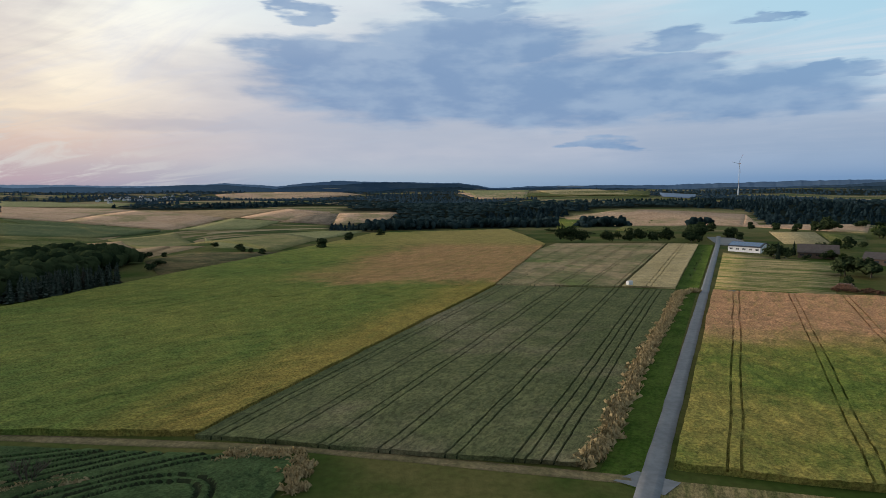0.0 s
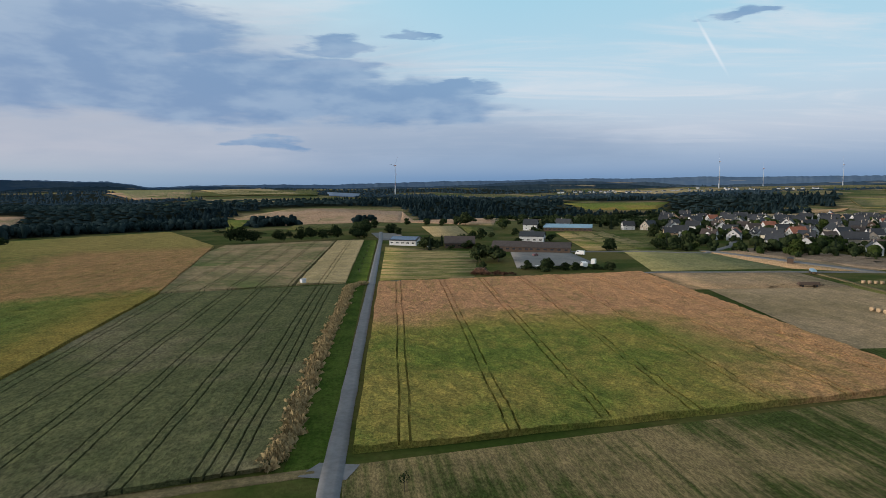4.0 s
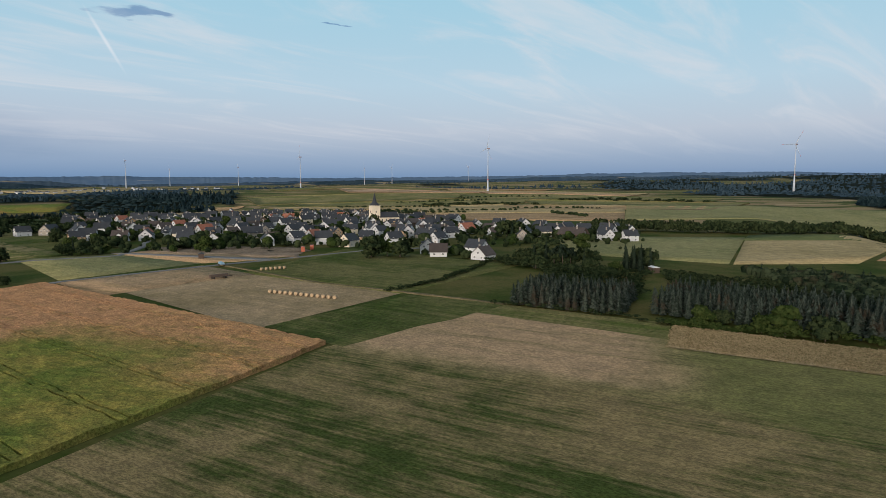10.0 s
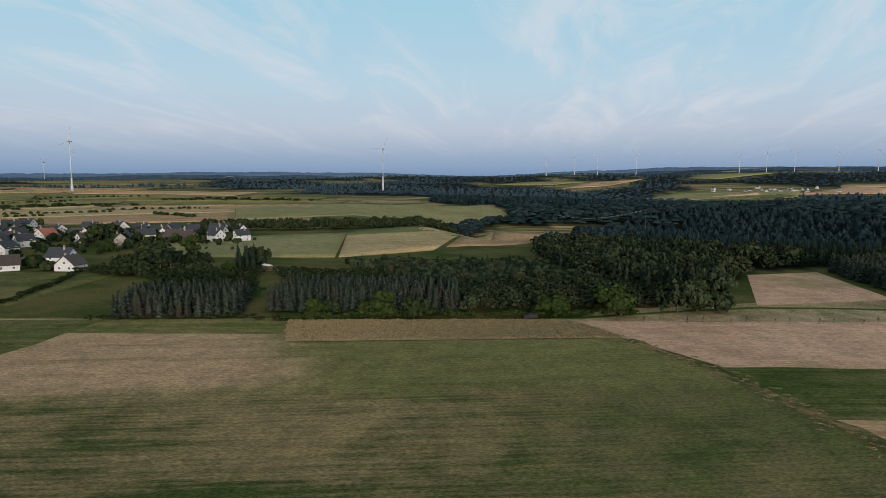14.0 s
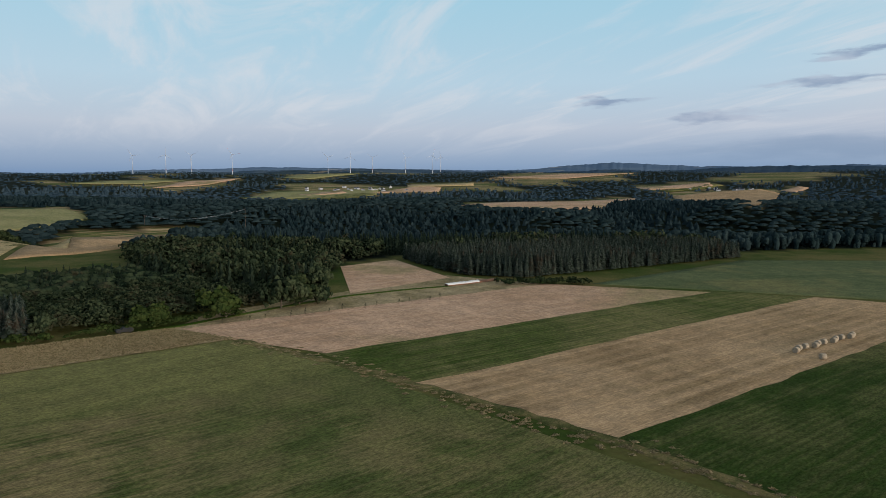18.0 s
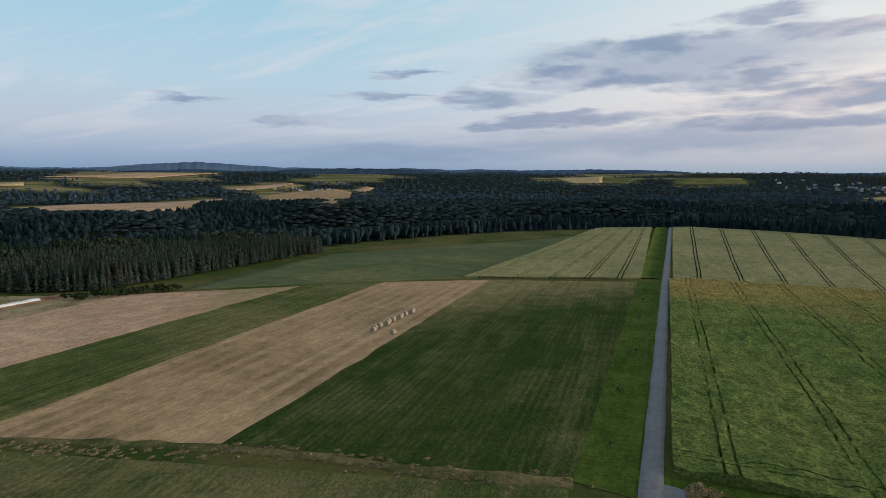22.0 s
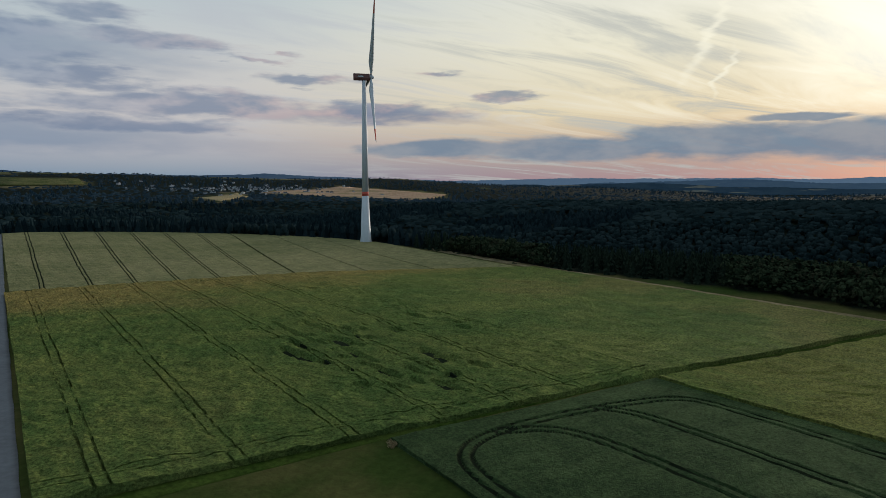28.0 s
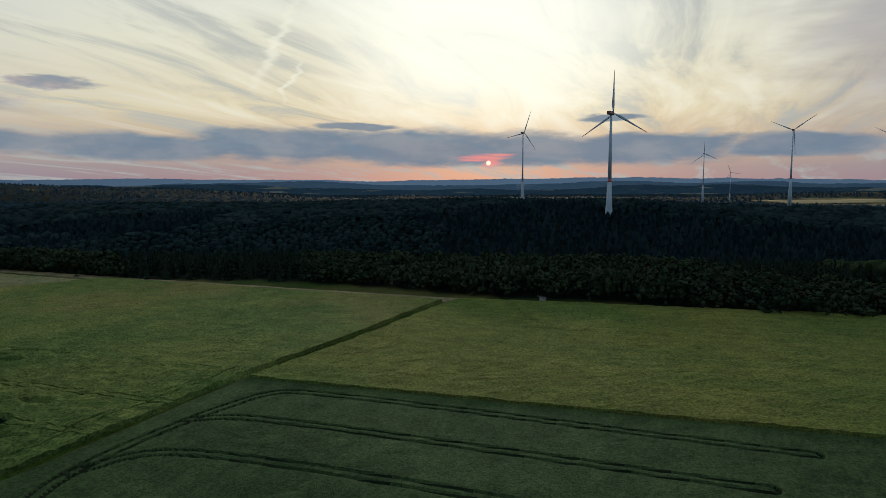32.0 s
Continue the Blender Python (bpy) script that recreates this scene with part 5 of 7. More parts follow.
def plant_all(name, templates, X, Y, H, W, mat, label, category="woods", sink=0.0, smooth=False):
    """Many plants in one mesh: kind 'stuff'."""
    X, Y, H, W = (np.asarray(q, float) for q in (X, Y, H, W))
    rng = np.random.default_rng(len(X))
    VV, FF, base = [], [], 0
    which = rng.integers(0, len(templates), len(X))
    Z = ground_z(X, Y) - sink
    for k, (tv, tf) in enumerate(templates):
        idx = np.where(which == k)[0]
        if not len(idx):
            continue
        a = rng.uniform(0, 2 * np.pi, len(idx))
        c, s = np.cos(a), np.sin(a)
        x = (tv[None, :, 0] * c[:, None] - tv[None, :, 1] * s[:, None]) * W[idx][:, None] + X[idx][:, None]
        y = (tv[None, :, 0] * s[:, None] + tv[None, :, 1] * c[:, None]) * W[idx][:, None] + Y[idx][:, None]
        z = tv[None, :, 2] * H[idx][:, None] + Z[idx][:, None]
        VV.append(np.stack([x, y, z], -1).reshape(-1, 3))
        FF.append((tf[None] + (np.arange(len(idx)) * len(tv))[:, None, None]).reshape(-1, 3) + base)
        base += len(idx) * len(tv)
    ob = new(name, mesh_np(name, np.vstack(VV), np.vstack(FF), mat, smooth))
    return tagged(ob, label, category, kind="stuff")


FIRS = [fir(9, 8, s) for s in range(5)]
LEANFIRS = [fir(5, 6, s + 20) for s in range(4)]
FARFIRS = [spire(s) for s in range(5)]
BUSHES = [bush(38, s) for s in range(4)]
LUSH = [bush(120, s + 30, 0.9, 0.55) for s in range(4)]
CROWNS = [canopy(5, s, 5) for s in range(6)]
MIDCROWNS = [canopy(2, s, 5) for s in range(6)]
FARCROWNS = [canopy(1, s, 5, 1) for s in range(6)]
RNG = np.random.default_rng(5)


def far_woods():
    """Trees over all wooded slopes, thinner with distance, where each stands for a clump."""
    r, pts = 225.0, []
    while r < 4450:
        s = max(6.0, 0.0118 * r if r < 1900 else 0.0145 * r)
        n = int(2 * math.pi * r / s)
        a = (np.arange(n) + RNG.uniform(-0.45, 0.45, n)) * 2 * math.pi / n
        rr = r + RNG.uniform(-0.5, 0.5, n) * s
        pts.append(np.column_stack([-np.sin(a) * rr, np.cos(a) * rr, np.full(n, s), rr]))
        r += s * 0.95
    P = np.vstack(pts)
    P = P[wooded(P[:, 0], P[:, 1]) > 0.5]
    kind = vnoise(P[:, 0], P[:, 1], 260, 31) + 0.35 * vnoise(P[:, 0], P[:, 1], 50, 32)
    az = np.degrees(np.arctan2(-P[:, 0], P[:, 1])) % 360
    kind = np.where((P[:, 3] < 480) & (((az > 91) & (az < 106)) | ((az > 158) & (az < 174))), 1.0, kind)
    n = len(P)
    H = RNG.uniform(9, 15, n) * (1 + 0.15 * vnoise(P[:, 0], P[:, 1], 90, 33))
    f, near, far, remote = kind > 0.05, P[:, 3] < 430, P[:, 3] > 950, P[:, 3] > 1900
    for name, sel, forms, k, w, mat, label in (
            ("near_fir_woods", f & near, LEANFIRS, 1.0, 2.4, M_FIR, "dark spruce woods on the valley sides"),
            ("near_leaf_woods", ~f & near, [bush(44, s + 50, 0.95, 0.72) for s in range(6)], 0.85, 1.7, M_WOOD, "dark leafy woods on the valley sides"),
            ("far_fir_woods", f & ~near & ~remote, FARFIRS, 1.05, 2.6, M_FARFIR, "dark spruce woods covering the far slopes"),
            ("remote_fir_woods", f & remote, FARFIRS, 1.05, 2.6, M_HAZEWOOD, "spruce woods on the remote hills, tinted blue as haze"),
            ("remote_leaf_woods", ~f & remote, FARCROWNS, 0.9, 1.35, M_HAZEWOOD, "mixed woods on the remote hills, tinted blue as haze"),
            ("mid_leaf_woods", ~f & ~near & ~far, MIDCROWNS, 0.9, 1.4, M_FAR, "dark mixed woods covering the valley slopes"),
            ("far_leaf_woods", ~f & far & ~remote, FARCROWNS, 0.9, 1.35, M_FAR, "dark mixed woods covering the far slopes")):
        fir_kind = "fir" in name
        plant_all(name, forms, P[sel, 0], P[sel, 1], H[sel] * k, np.clip(P[sel, 2] * w, 12 if fir_kind else 8, 34 if fir_kind else 19) * RNG.uniform(0.75, 1.2, sel.sum()), mat, label, sink=1, smooth=not fir_kind and "near" not in name)


def wood_quad(name, corners, spacing, height, width, kind, mat, label, jitter=0.35, low=0.72, high=1.15, smooth=False):
    """Woods that fill the ground between four corners."""
    c = np.asarray(corners, float)
    nu = max(1, int((np.linalg.norm(c[1] - c[0]) + np.linalg.norm(c[2] - c[3])) / 2 / spacing))
    nv = max(1, int((np.linalg.norm(c[3] - c[0]) + np.linalg.norm(c[2] - c[1])) / 2 / spacing))
    U, W = np.meshgrid((np.arange(nu) + 0.5) / nu, (np.arange(nv) + 0.5) / nv, indexing="ij")
    U, W = U + RNG.uniform(-jitter, jitter, U.shape) / nu, W + RNG.uniform(-jitter, jitter, U.shape) / nv
    P = bilinear(c, U, W).reshape(-1, 2)
    n = len(P)
    plant_all(name, kind, P[:, 0], P[:, 1], height * RNG.uniform(low, high, n), width * RNG.uniform(0.8, 1.25, n), mat, label, smooth=smooth)


wood_quad("fir_block", [(128, -250), (98, -256), (18, -390), (64, -440)], 3.4, 10, 13, FIRS, M_BLUEFIR, "dense block of grey-green spruce trees", low=0.84, high=1.1)
wood_quad("fir_block", [(186, -292), (129, -250), (64, -440), (130, -440)], 4.0, 10, 14, FIRS, M_BLUEFIR, "dense block of grey-green spruce trees behind the stubble", low=0.84, high=1.1)
wood_quad("fir_grove", [(212, 12), (198, -25), (228, -33), (242, 2)], 2.7, 8.6, 10.5, FIRS, M_BLUEFIR, "square grove of grey-green spruce trees", low=0.82, high=1.08)
wood_quad("fir_grove", [(203, -33), (172, -88), (204, -104), (236, -49)], 2.7, 8.6, 10.5, FIRS, M_BLUEFIR, "grove of grey-green spruce with browning tops", low=0.82, high=1.08)
wood_quad("wood_edge", [(172, -92), (150, -168), (182, -200), (222, -105)], 4.4, 5.4, 6.6, LUSH, M_WOOD, "green broad-leaved trees along the field edge")
wood_quad("hill_wood", [(222, -105), (182, -200), (222, -246), (300, -90)], 3.9, 5.8, 6.6, CROWNS, M_WOOD, "dark mixed wood on the valley spur", smooth=True)
wood_quad("hill_wood", [(222, -105), (182, -200), (222, -246), (300, -90)], 7.0, 7.4, 9, LEANFIRS, M_FIR, "spruces standing over the mixed wood on the spur")
wood_quad("northern_wood", [(-156, 214), (-165, 330), (-290, 400), (-270, 250)], 6, 11, 11, CROWNS, M_LEAF, "wood in the hollow beside the rape field", smooth=True)
wood_quad("fir_edge", [(-149, 211), (-133, 258), (-146, 266), (-164, 213)], 3.2, 9, 11, FIRS, M_BLUEFIR, "grey-green spruces along the edge of the rape field")
wood_quad("scrub", [(241, 2), (229, -34), (300, -50), (316, 0)], 5.5, 3.2, 5.5, BUSHES, M_LEAF, "low dark scrub behind the spruce grove", low=0.4, high=1.2)
wood_quad("scrub", [(236, -50), (206, -104), (270, -100), (302, -54)], 5.0, 3.6, 5.5, BUSHES, M_LEAF, "low dark scrub behind the spruce grove", low=0.4, high=1.2)

far_woods()
# ---- single trees, hedges, tufts ----
def crown_mesh(name, tufts, seed, mat, flat=0.9):
    V, F = bush(tufts, seed, flat, 0.7)
    return mesh_np(name, V * np.array([1.15, 1.15, 1.0]), F, mat, False)


def trunk_bm(h=0.45, r=0.035, limbs=5, seed=0):
    rng = random.Random(seed)
    bm = rings(bmesh.new(), [(0, 0, -0.05, r * 1.5), (0, 0, 0.06, r * 1.05), (0.01, 0, h * 0.6, r * 0.85), (0.0, 0.01, h, r * 0.55), (0, 0, h + 0.25, r * 0.12)], 7)
    for i in range(limbs):
        a = 2 * math.pi * i / limbs + rng.uniform(-0.4, 0.4)
        z = h * rng.uniform(0.6, 1.0)
        pts = [(0, 0, z, r * 0.45), (0.12 * math.cos(a), 0.12 * math.sin(a), z + 0.11, r * 0.3), (0.27 * math.cos(a), 0.27 * math.sin(a), z + 0.2, r * 0.1)]
        rings(bm, pts, 5)
    return bm


def make_tree(kind, seed):
    t = thing("tree", TREE_LABELS[kind], "tree", "field trees")
    if kind == "fir":
        part("trunk", rings(bmesh.new(), [(0, 0, -0.03, 0.022), (0, 0, 0.5, 0.014), (0, 0, 0.95, 0.003)], 7), M_BARK, t)
        V, F = fir(9, 10, seed + 40)
        c = new("crown", mesh_np("crown", V * np.array([0.85, 0.85, 1]), F, M_FIR, False))
    elif kind == "pine":
        part("trunk", rings(bmesh.new(), [(0, 0, -0.03, 0.022), (0, 0, 0.5, 0.016), (0, 0, 0.9, 0.004)], 7), M_BARK, t)
        V, F = bush(70, seed, 0.7)
        c = new("crown", mesh_np("crown", V * np.array([0.45, 0.45, 0.55]) + np.array([0, 0, 0.42]), F, M_FIR, False))
    else:
        part("trunk", trunk_bm(0.36, 0.03, 5, seed), M_BARK, t)
        c = new("crown", crown_mesh("crown", 300, seed, {"dark": M_LEAF, "mid": M_WOOD, "light": M_LIGHTLEAF}[kind]))
    c.parent = t
    return t


TREE_LABELS = {"mid": "green broad-leaved tree with a wide heavy crown", "dark": "dark green broad-leaved tree with a rounded crown", "light": "light green broad-leaved tree with a full crown",
               "fir": "tall dark green spruce tree", "pine": "thin pine tree with a bare lower trunk"}
TREES = {}


def tree(x, y, h, w=None, kind="dark", label="", z=None):
    w = (w or h) * (0.85 if kind in ("dark", "mid", "light") else 1.5 if kind == "fir" else 1.0)
    pool = TREES.setdefault(kind, [])
    m = Matrix.Translation((x, y, (gz(x, y) if z is None else z))) @ Matrix.Rotation(x * 7.3 + y, 4, "Z") @ Matrix.Diagonal((w, w, h, 1))
    if len(pool) < 4:
        t = make_tree(kind, len(pool) + 3)
        pool.append(t)
        t.matrix_basis = m
    else:
        src = pool[int(abs(x * 3 + y)) % 4]
        s = src.scale.copy()
        t = copy_thing(src, m @ Matrix.Diagonal((1 / s.x, 1 / s.y, 1 / s.z, 1)))
    return tagged(t, label) if label else t


def row_of(name, pts, spacing, h, w, mat, label, category, spread=0.5, forms=None):
    """A hedge or a bank of tall grass along a line."""
    P = []
    for a, b in zip(pts, pts[1:]):
        a, b = np.array(a, float), np.array(b, float)
        k = max(1, int(np.linalg.norm(b - a) / spacing))
        P += [a + (b - a) * s / k for s in range(k)]
    P = np.array(P) + RNG.normal(0, spread, (len(P), 2))
    n = len(P)
    plant_all(name, forms or BUSHES, P[:, 0], P[:, 1], h * RNG.uniform(0.6, 1.25, n), w * RNG.uniform(0.7, 1.3, n), mat, label, category, sink=-0.02)


def tuft(seed):
    """Dry grass: a fan of thin blades."""
    rng = np.random.default_rng(seed)
    V, F = [], []
    for i in range(46):
        a, lean = rng.uniform(0, 2 * math.pi), rng.uniform(0.1, 0.5)
        x, y = rng.normal(0, 0.2, 2)
        d = np.array([math.cos(a), math.sin(a)])
        k = len(V)
        V += [(x - d[1] * 0.028, y + d[0] * 0.028, 0), (x + d[1] * 0.028, y - d[0] * 0.028, 0), (x + d[0] * lean, y + d[1] * lean, rng.uniform(0.6, 1.0)), (x + d[0] * lean * 1.6, y + d[1] * lean * 1.6, rng.uniform(0.4, 0.7))]
        F += [(k, k + 1, k + 2), (k + 1, k + 3, k + 2)]
    return np.array(V), np.array(F)


TUFTS = [tuft(s) for s in range(4)]
M_WEEDS = leafy("dry_weed_stems", (0.13, 0.105, 0.056), (0.29, 0.23, 0.14), 0.5)

# ---- houses ----
def window_bm(w, h):
    bm = box(bmesh.new(), -w / 2, w / 2, -0.06, 0.05, 0, h, 0)
    box(bm, -w / 2 + 0.1, -0.04, -0.075, 0.0, 0.1, h - 0.1, 1)
    box(bm, 0.04, w / 2 - 0.1, -0.075, 0.0, 0.1, h - 0.1, 1)
    return bm


def make_house(w, l, eave, ridge, wall, roof, label, category="house", group="village houses", dormer=False, bays=2, hip=0.0, name="house"):
    """Gabled house: ridge along y, w wide and l long; windows on all sides, door, chimney, roof slabs with eaves."""
    t = thing(name, label, category, group)
    bm = prism(bmesh.new(), [(-w / 2, -1.5), (w / 2, -1.5), (w / 2, eave), (0, ridge - 0.1), (-w / 2, eave)], -l / 2, l / 2)
    part("wall", bm, wall, t)
    over, th = 0.5, 0.22
    sl = (ridge - eave) / (w / 2)
    for s in (-1, 1):
        x1, z1 = s * (w / 2 + over), eave - over * sl
        bm = bmesh.new()
        prism(bm, [(0, ridge), (x1, z1), (x1, z1 + th), (0, ridge + th)][:: s], -l / 2 - over, l / 2 + over)
        bmesh.ops.recalc_face_normals(bm, faces=bm.faces)
        part("roof_slope", bm, roof, t)
    wm = []
    floors = [1.0, 3.7] if eave > 4.2 else [1.0]
    for fz in floors:
        for k in range(bays):
            y = -l / 2 + l * (k + 0.5) / bays
            for s in (-1, 1):
                wm.append(pose(s * (w / 2), y, fz, 0, 0, 90 * s))
        for k in (-1, 1):
            for s in (-1, 1):
                wm.append(pose(k * w * 0.24, s * l / 2, fz, 0, 0, 180 if s > 0 else 0))
    for s in (-1, 1):
        wm.append(pose(0, s * l / 2, eave + 0.4, 0, 0, 180 if s > 0 else 0))
    first = None
    for m in wm:
        if first is None:
            first = part("window", window_bm(1.25, 1.35), [M_FRAME, M_GLASS], t)
            ob = first
        else:
            ob = new("window", first.data)
            ob.parent = t
        ob.matrix_basis = m
    d = part("door", box(bmesh.new(), -0.55, 0.55, -0.08, 0.04, 0, 2.1), M_DOOR, t)
    d.matrix_basis = pose(w * 0.0, -l / 2, 0.1)
    c = part("chimney", box(box(bmesh.new(), -0.35, 0.35, -0.35, 0.35, -1.2, 1.0), -0.45, 0.45, -0.45, 0.45, 0.95, 1.15), M_STONE, t)
    c.location = (w * 0.12, l * 0.2, ridge)
    if dormer:
        bm = prism(bmesh.new(), [(-1.3, 0), (1.3, 0), (1.3, 1.5), (0, 2.3), (-1.3, 1.5)], 0, 2.6)
        o = part("dormer", bm, wall, t)
        o.matrix_basis = pose(w * 0.42, 0, eave + 0.1, 0, 0, 90)
        bm = bmesh.new()
        for s in (-1, 1):
            prism(bm, [(0, 2.35), (s * 1.6, 1.4), (s * 1.6, 1.55), (0, 2.5)][:: s], -0.3, 3.0)
        o = part("dormer_roof", bm, roof, t)
        o.matrix_basis = pose(w * 0.42, 0, eave + 0.1, 0, 0, 90)
    return t


M_FRAME = plain("window_frame", (0.7, 0.7, 0.68), 0.6)
KINDS = [
    (9.5, 11, 4.6, 8.8, M_WHITE, M_SLATE, "white rendered village house with a slate roof", True),
    (9, 12, 5.2, 9.6, M_WHITE, M_SLATE, "tall white village house with a dark slate roof", False),
    (10, 10, 3.2, 7.6, M_WHITE, M_BROWNROOF, "low white house with a brown tiled roof", True),
    (8.5, 13, 4.8, 9.0, M_CREAM, M_SLATE, "cream rendered house with a slate roof", False),
    (10, 16, 4.6, 9.4, M_STONE, M_SLATE, "grey stone farmhouse with a slate roof", False),
    (9, 11, 4.6, 8.6, M_WHITE, M_REDROOF, "white house with a red tiled roof", False),
    (9, 10, 4.8, 8.8, M_OCHRE, M_SLATE, "ochre rendered house with a dark roof", True),
    (11, 18, 4.2, 8.4, M_TIMBER, M_BROWNROOF, "dark timber barn with a brown roof", False),
]
BUILT = {}


def house(kind, x, y, turn, scale=1.0):
    m = Matrix.Translation((x, y, gz(x, y))) @ Matrix.Rotation(radians(turn), 4, "Z") @ Matrix.Diagonal((scale, scale, scale, 1))
    if kind not in BUILT:
        w, l, e, r, wall, roof, label, dorm = KINDS[kind]
        BUILT[kind] = make_house(w, l, e, r, wall, roof, label, dormer=dorm)
        BUILT[kind].matrix_basis = m
        return BUILT[kind]
    s = BUILT[kind].scale
    return copy_thing(BUILT[kind], m @ Matrix.Diagonal((1 / s.x, 1 / s.y, 1 / s.z, 1)))


TAKEN = []


def free(x, y, gap):
    if any((x - a) ** 2 + (y - b) ** 2 < max(gap, g) ** 2 for a, b, g in TAKEN):
        return False
    TAKEN.append((x, y, gap))
    return True


# ---- church ----
def church(x, y, turn):
    t = thing("church", "cream village church with a pointed slate spire", "church", "", pose(x, y, gz(x, y), 0, 0, turn))
    part("tower", box(box(bmesh.new(), -4.9, 4.9, -4.9, 4.9, -2, 21), -5.2, 5.2, -5.2, 5.2, 20.6, 21.2), M_LIME, t)
    bm = bmesh.new()
    rings(bm, [(0, 0, 21.2, 6.4), (0, 0, 22.8, 5.0), (0, 0, 25.0, 2.8), (0, 0, 27.5, 2.0), (0, 0, 35.5, 0.12)], 8)
    part("spire", bm, M_SLATE, t)
    part("nave", prism(bmesh.new(), [(-5.5, -2), (5.5, -2), (5.5, 8), (0, 13.5), (-5.5, 8)], 4.9, 28), M_LIME, t)
    for s in (-1, 1):
        bm = prism(bmesh.new(), [(0, 13.6), (s * 6.0, 7.6), (s * 6.0, 7.9), (0, 13.95)][:: s], 3.7, 27.4)
        bmesh.ops.recalc_face_normals(bm, faces=bm.faces)
        part("nave_roof", bm, M_SLATE, t)
    for k in range(4):
        for s in (-1, 1):
            wdw = part("nave_window", prism(bmesh.new(), [(-0.6, 0), (0.6, 0), (0.6, 2.8), (0, 3.6), (-0.6, 2.8)], -0.08, 0.05), M_GLASS, t)
            wdw.matrix_basis = pose(s * 5.5, 7 + 5 * k, 2.8, 0, 0, 90 * s)
    for a in range(4):
        for z in (6.5, 13.2):
            wdw = part("belfry_window", prism(bmesh.new(), [(-0.55, 0), (0.55, 0), (0.55, 1.7), (0, 2.3), (-0.55, 1.7)], -4.98, -4.8), M_GLASS, t)
            wdw.matrix_basis = pose(0, 0, z, 0, 0, 90 * a)
    part("cross", box(box(bmesh.new(), -0.06, 0.06, -0.06, 0.06, 35.3, 37.2), -0.45, 0.45, -0.05, 0.05, 36.3, 36.45), M_TIMBER, t)


church(676, 189, -143)
TAKEN.append((676, 189, 22))
TAKEN.append((688, 173, 20))

# houses that stand out along the village edge: kind, x, y, turn
for k, x, y, a in ((2, 437, 202, 30), (0, 433, 181, 60), (1, 428, 158, 20), (3, 413, 134, 75), (0, 438, 108, 40), (1, 500, 90, 80), (2, 361, 62, 10), (0, 380, 72, 100),
                   (2, 348, 34, 60), (1, 370, 40, 150), (5, 455, 176, 70), (6, 462, 110, 120), (4, 473, 236, 30), (2, 489, 262, 60), (0, 503, 76, 30), (1, 518, 16, 80),
                   (3, 524, 1, 10), (0, 537, -13, 70), (1, 555, -34, 20), (2, 548, 24, 100), (4, 581, -20, 60), (1, 470, 140, 110), (6, 448, 132, 20)):
    TAKEN.append((x, y, 13))
    house(k, x, y, a)

rg = random.Random(8)
for ring in range(19):
    d = 425 + ring * 33
    n = int(radians(56) * d / 25)
    for i in range(n):
        az = -49 - 50 * (i + rg.uniform(0.2, 0.8)) / n
        near = 520 if az > -56 else 470 if az > -64 else 430 if az > -82 else 480
        most = 900 if az > -60 else 1010 if az > -74 else 800 if az > -82 else 640 if az > -90 else 590
        dd = d + rg.uniform(-9, 9)
        if not near < dd < most or rg.random() < 0.12:
            continue
        p = heading(az) * dd
        if free(p.x, p.y, 16.5):
            house(rg.choice((0, 0, 1, 1, 1, 2, 3, 4, 0, 1, 6, 0, 1, 7, 5)), p.x, p.y, rg.choice((25, 115, 60, 150, 205)) + rg.uniform(-12, 12), rg.uniform(0.9, 1.15))
for i in range(190):
    az, dd = rg.uniform(-99, -48), rg.uniform(400, 1000)
    most = 930 if az > -60 else 1030 if az > -74 else 830 if az > -82 else 680
    p = heading(az) * dd
    if dd < most and dd > 415 and free(p.x, p.y, 9):
        hh = rg.uniform(5, 11)
        tree(p.x, p.y, hh, hh * rg.uniform(0.8, 1.1), rg.choice(("dark", "dark", "dark", "light", "fir")))

# gardens: shrubs and small trees between the houses
gx, gy = [], []
for i in range(1500):
    az, dd = rg.uniform(-98, -49), rg.uniform(420, 1020)
    p = heading(az) * dd
    if dd < (930 if az > -60 else 1030 if az > -74 else 830 if az > -82 else 640) and all((p.x - a) ** 2 + (p.y - b) ** 2 > 49 for a, b, g in TAKEN if g > 12):
        gx.append(p.x)
        gy.append(p.y)
gh = np.array([rg.uniform(1.8, 6) for i in gx])
plant_all("garden_shrubs", MIDCROWNS, gx, gy, gh, gh * 1.3, M_LEAF, "dark green garden shrubs and small trees between houses", "shrubs", smooth=True)

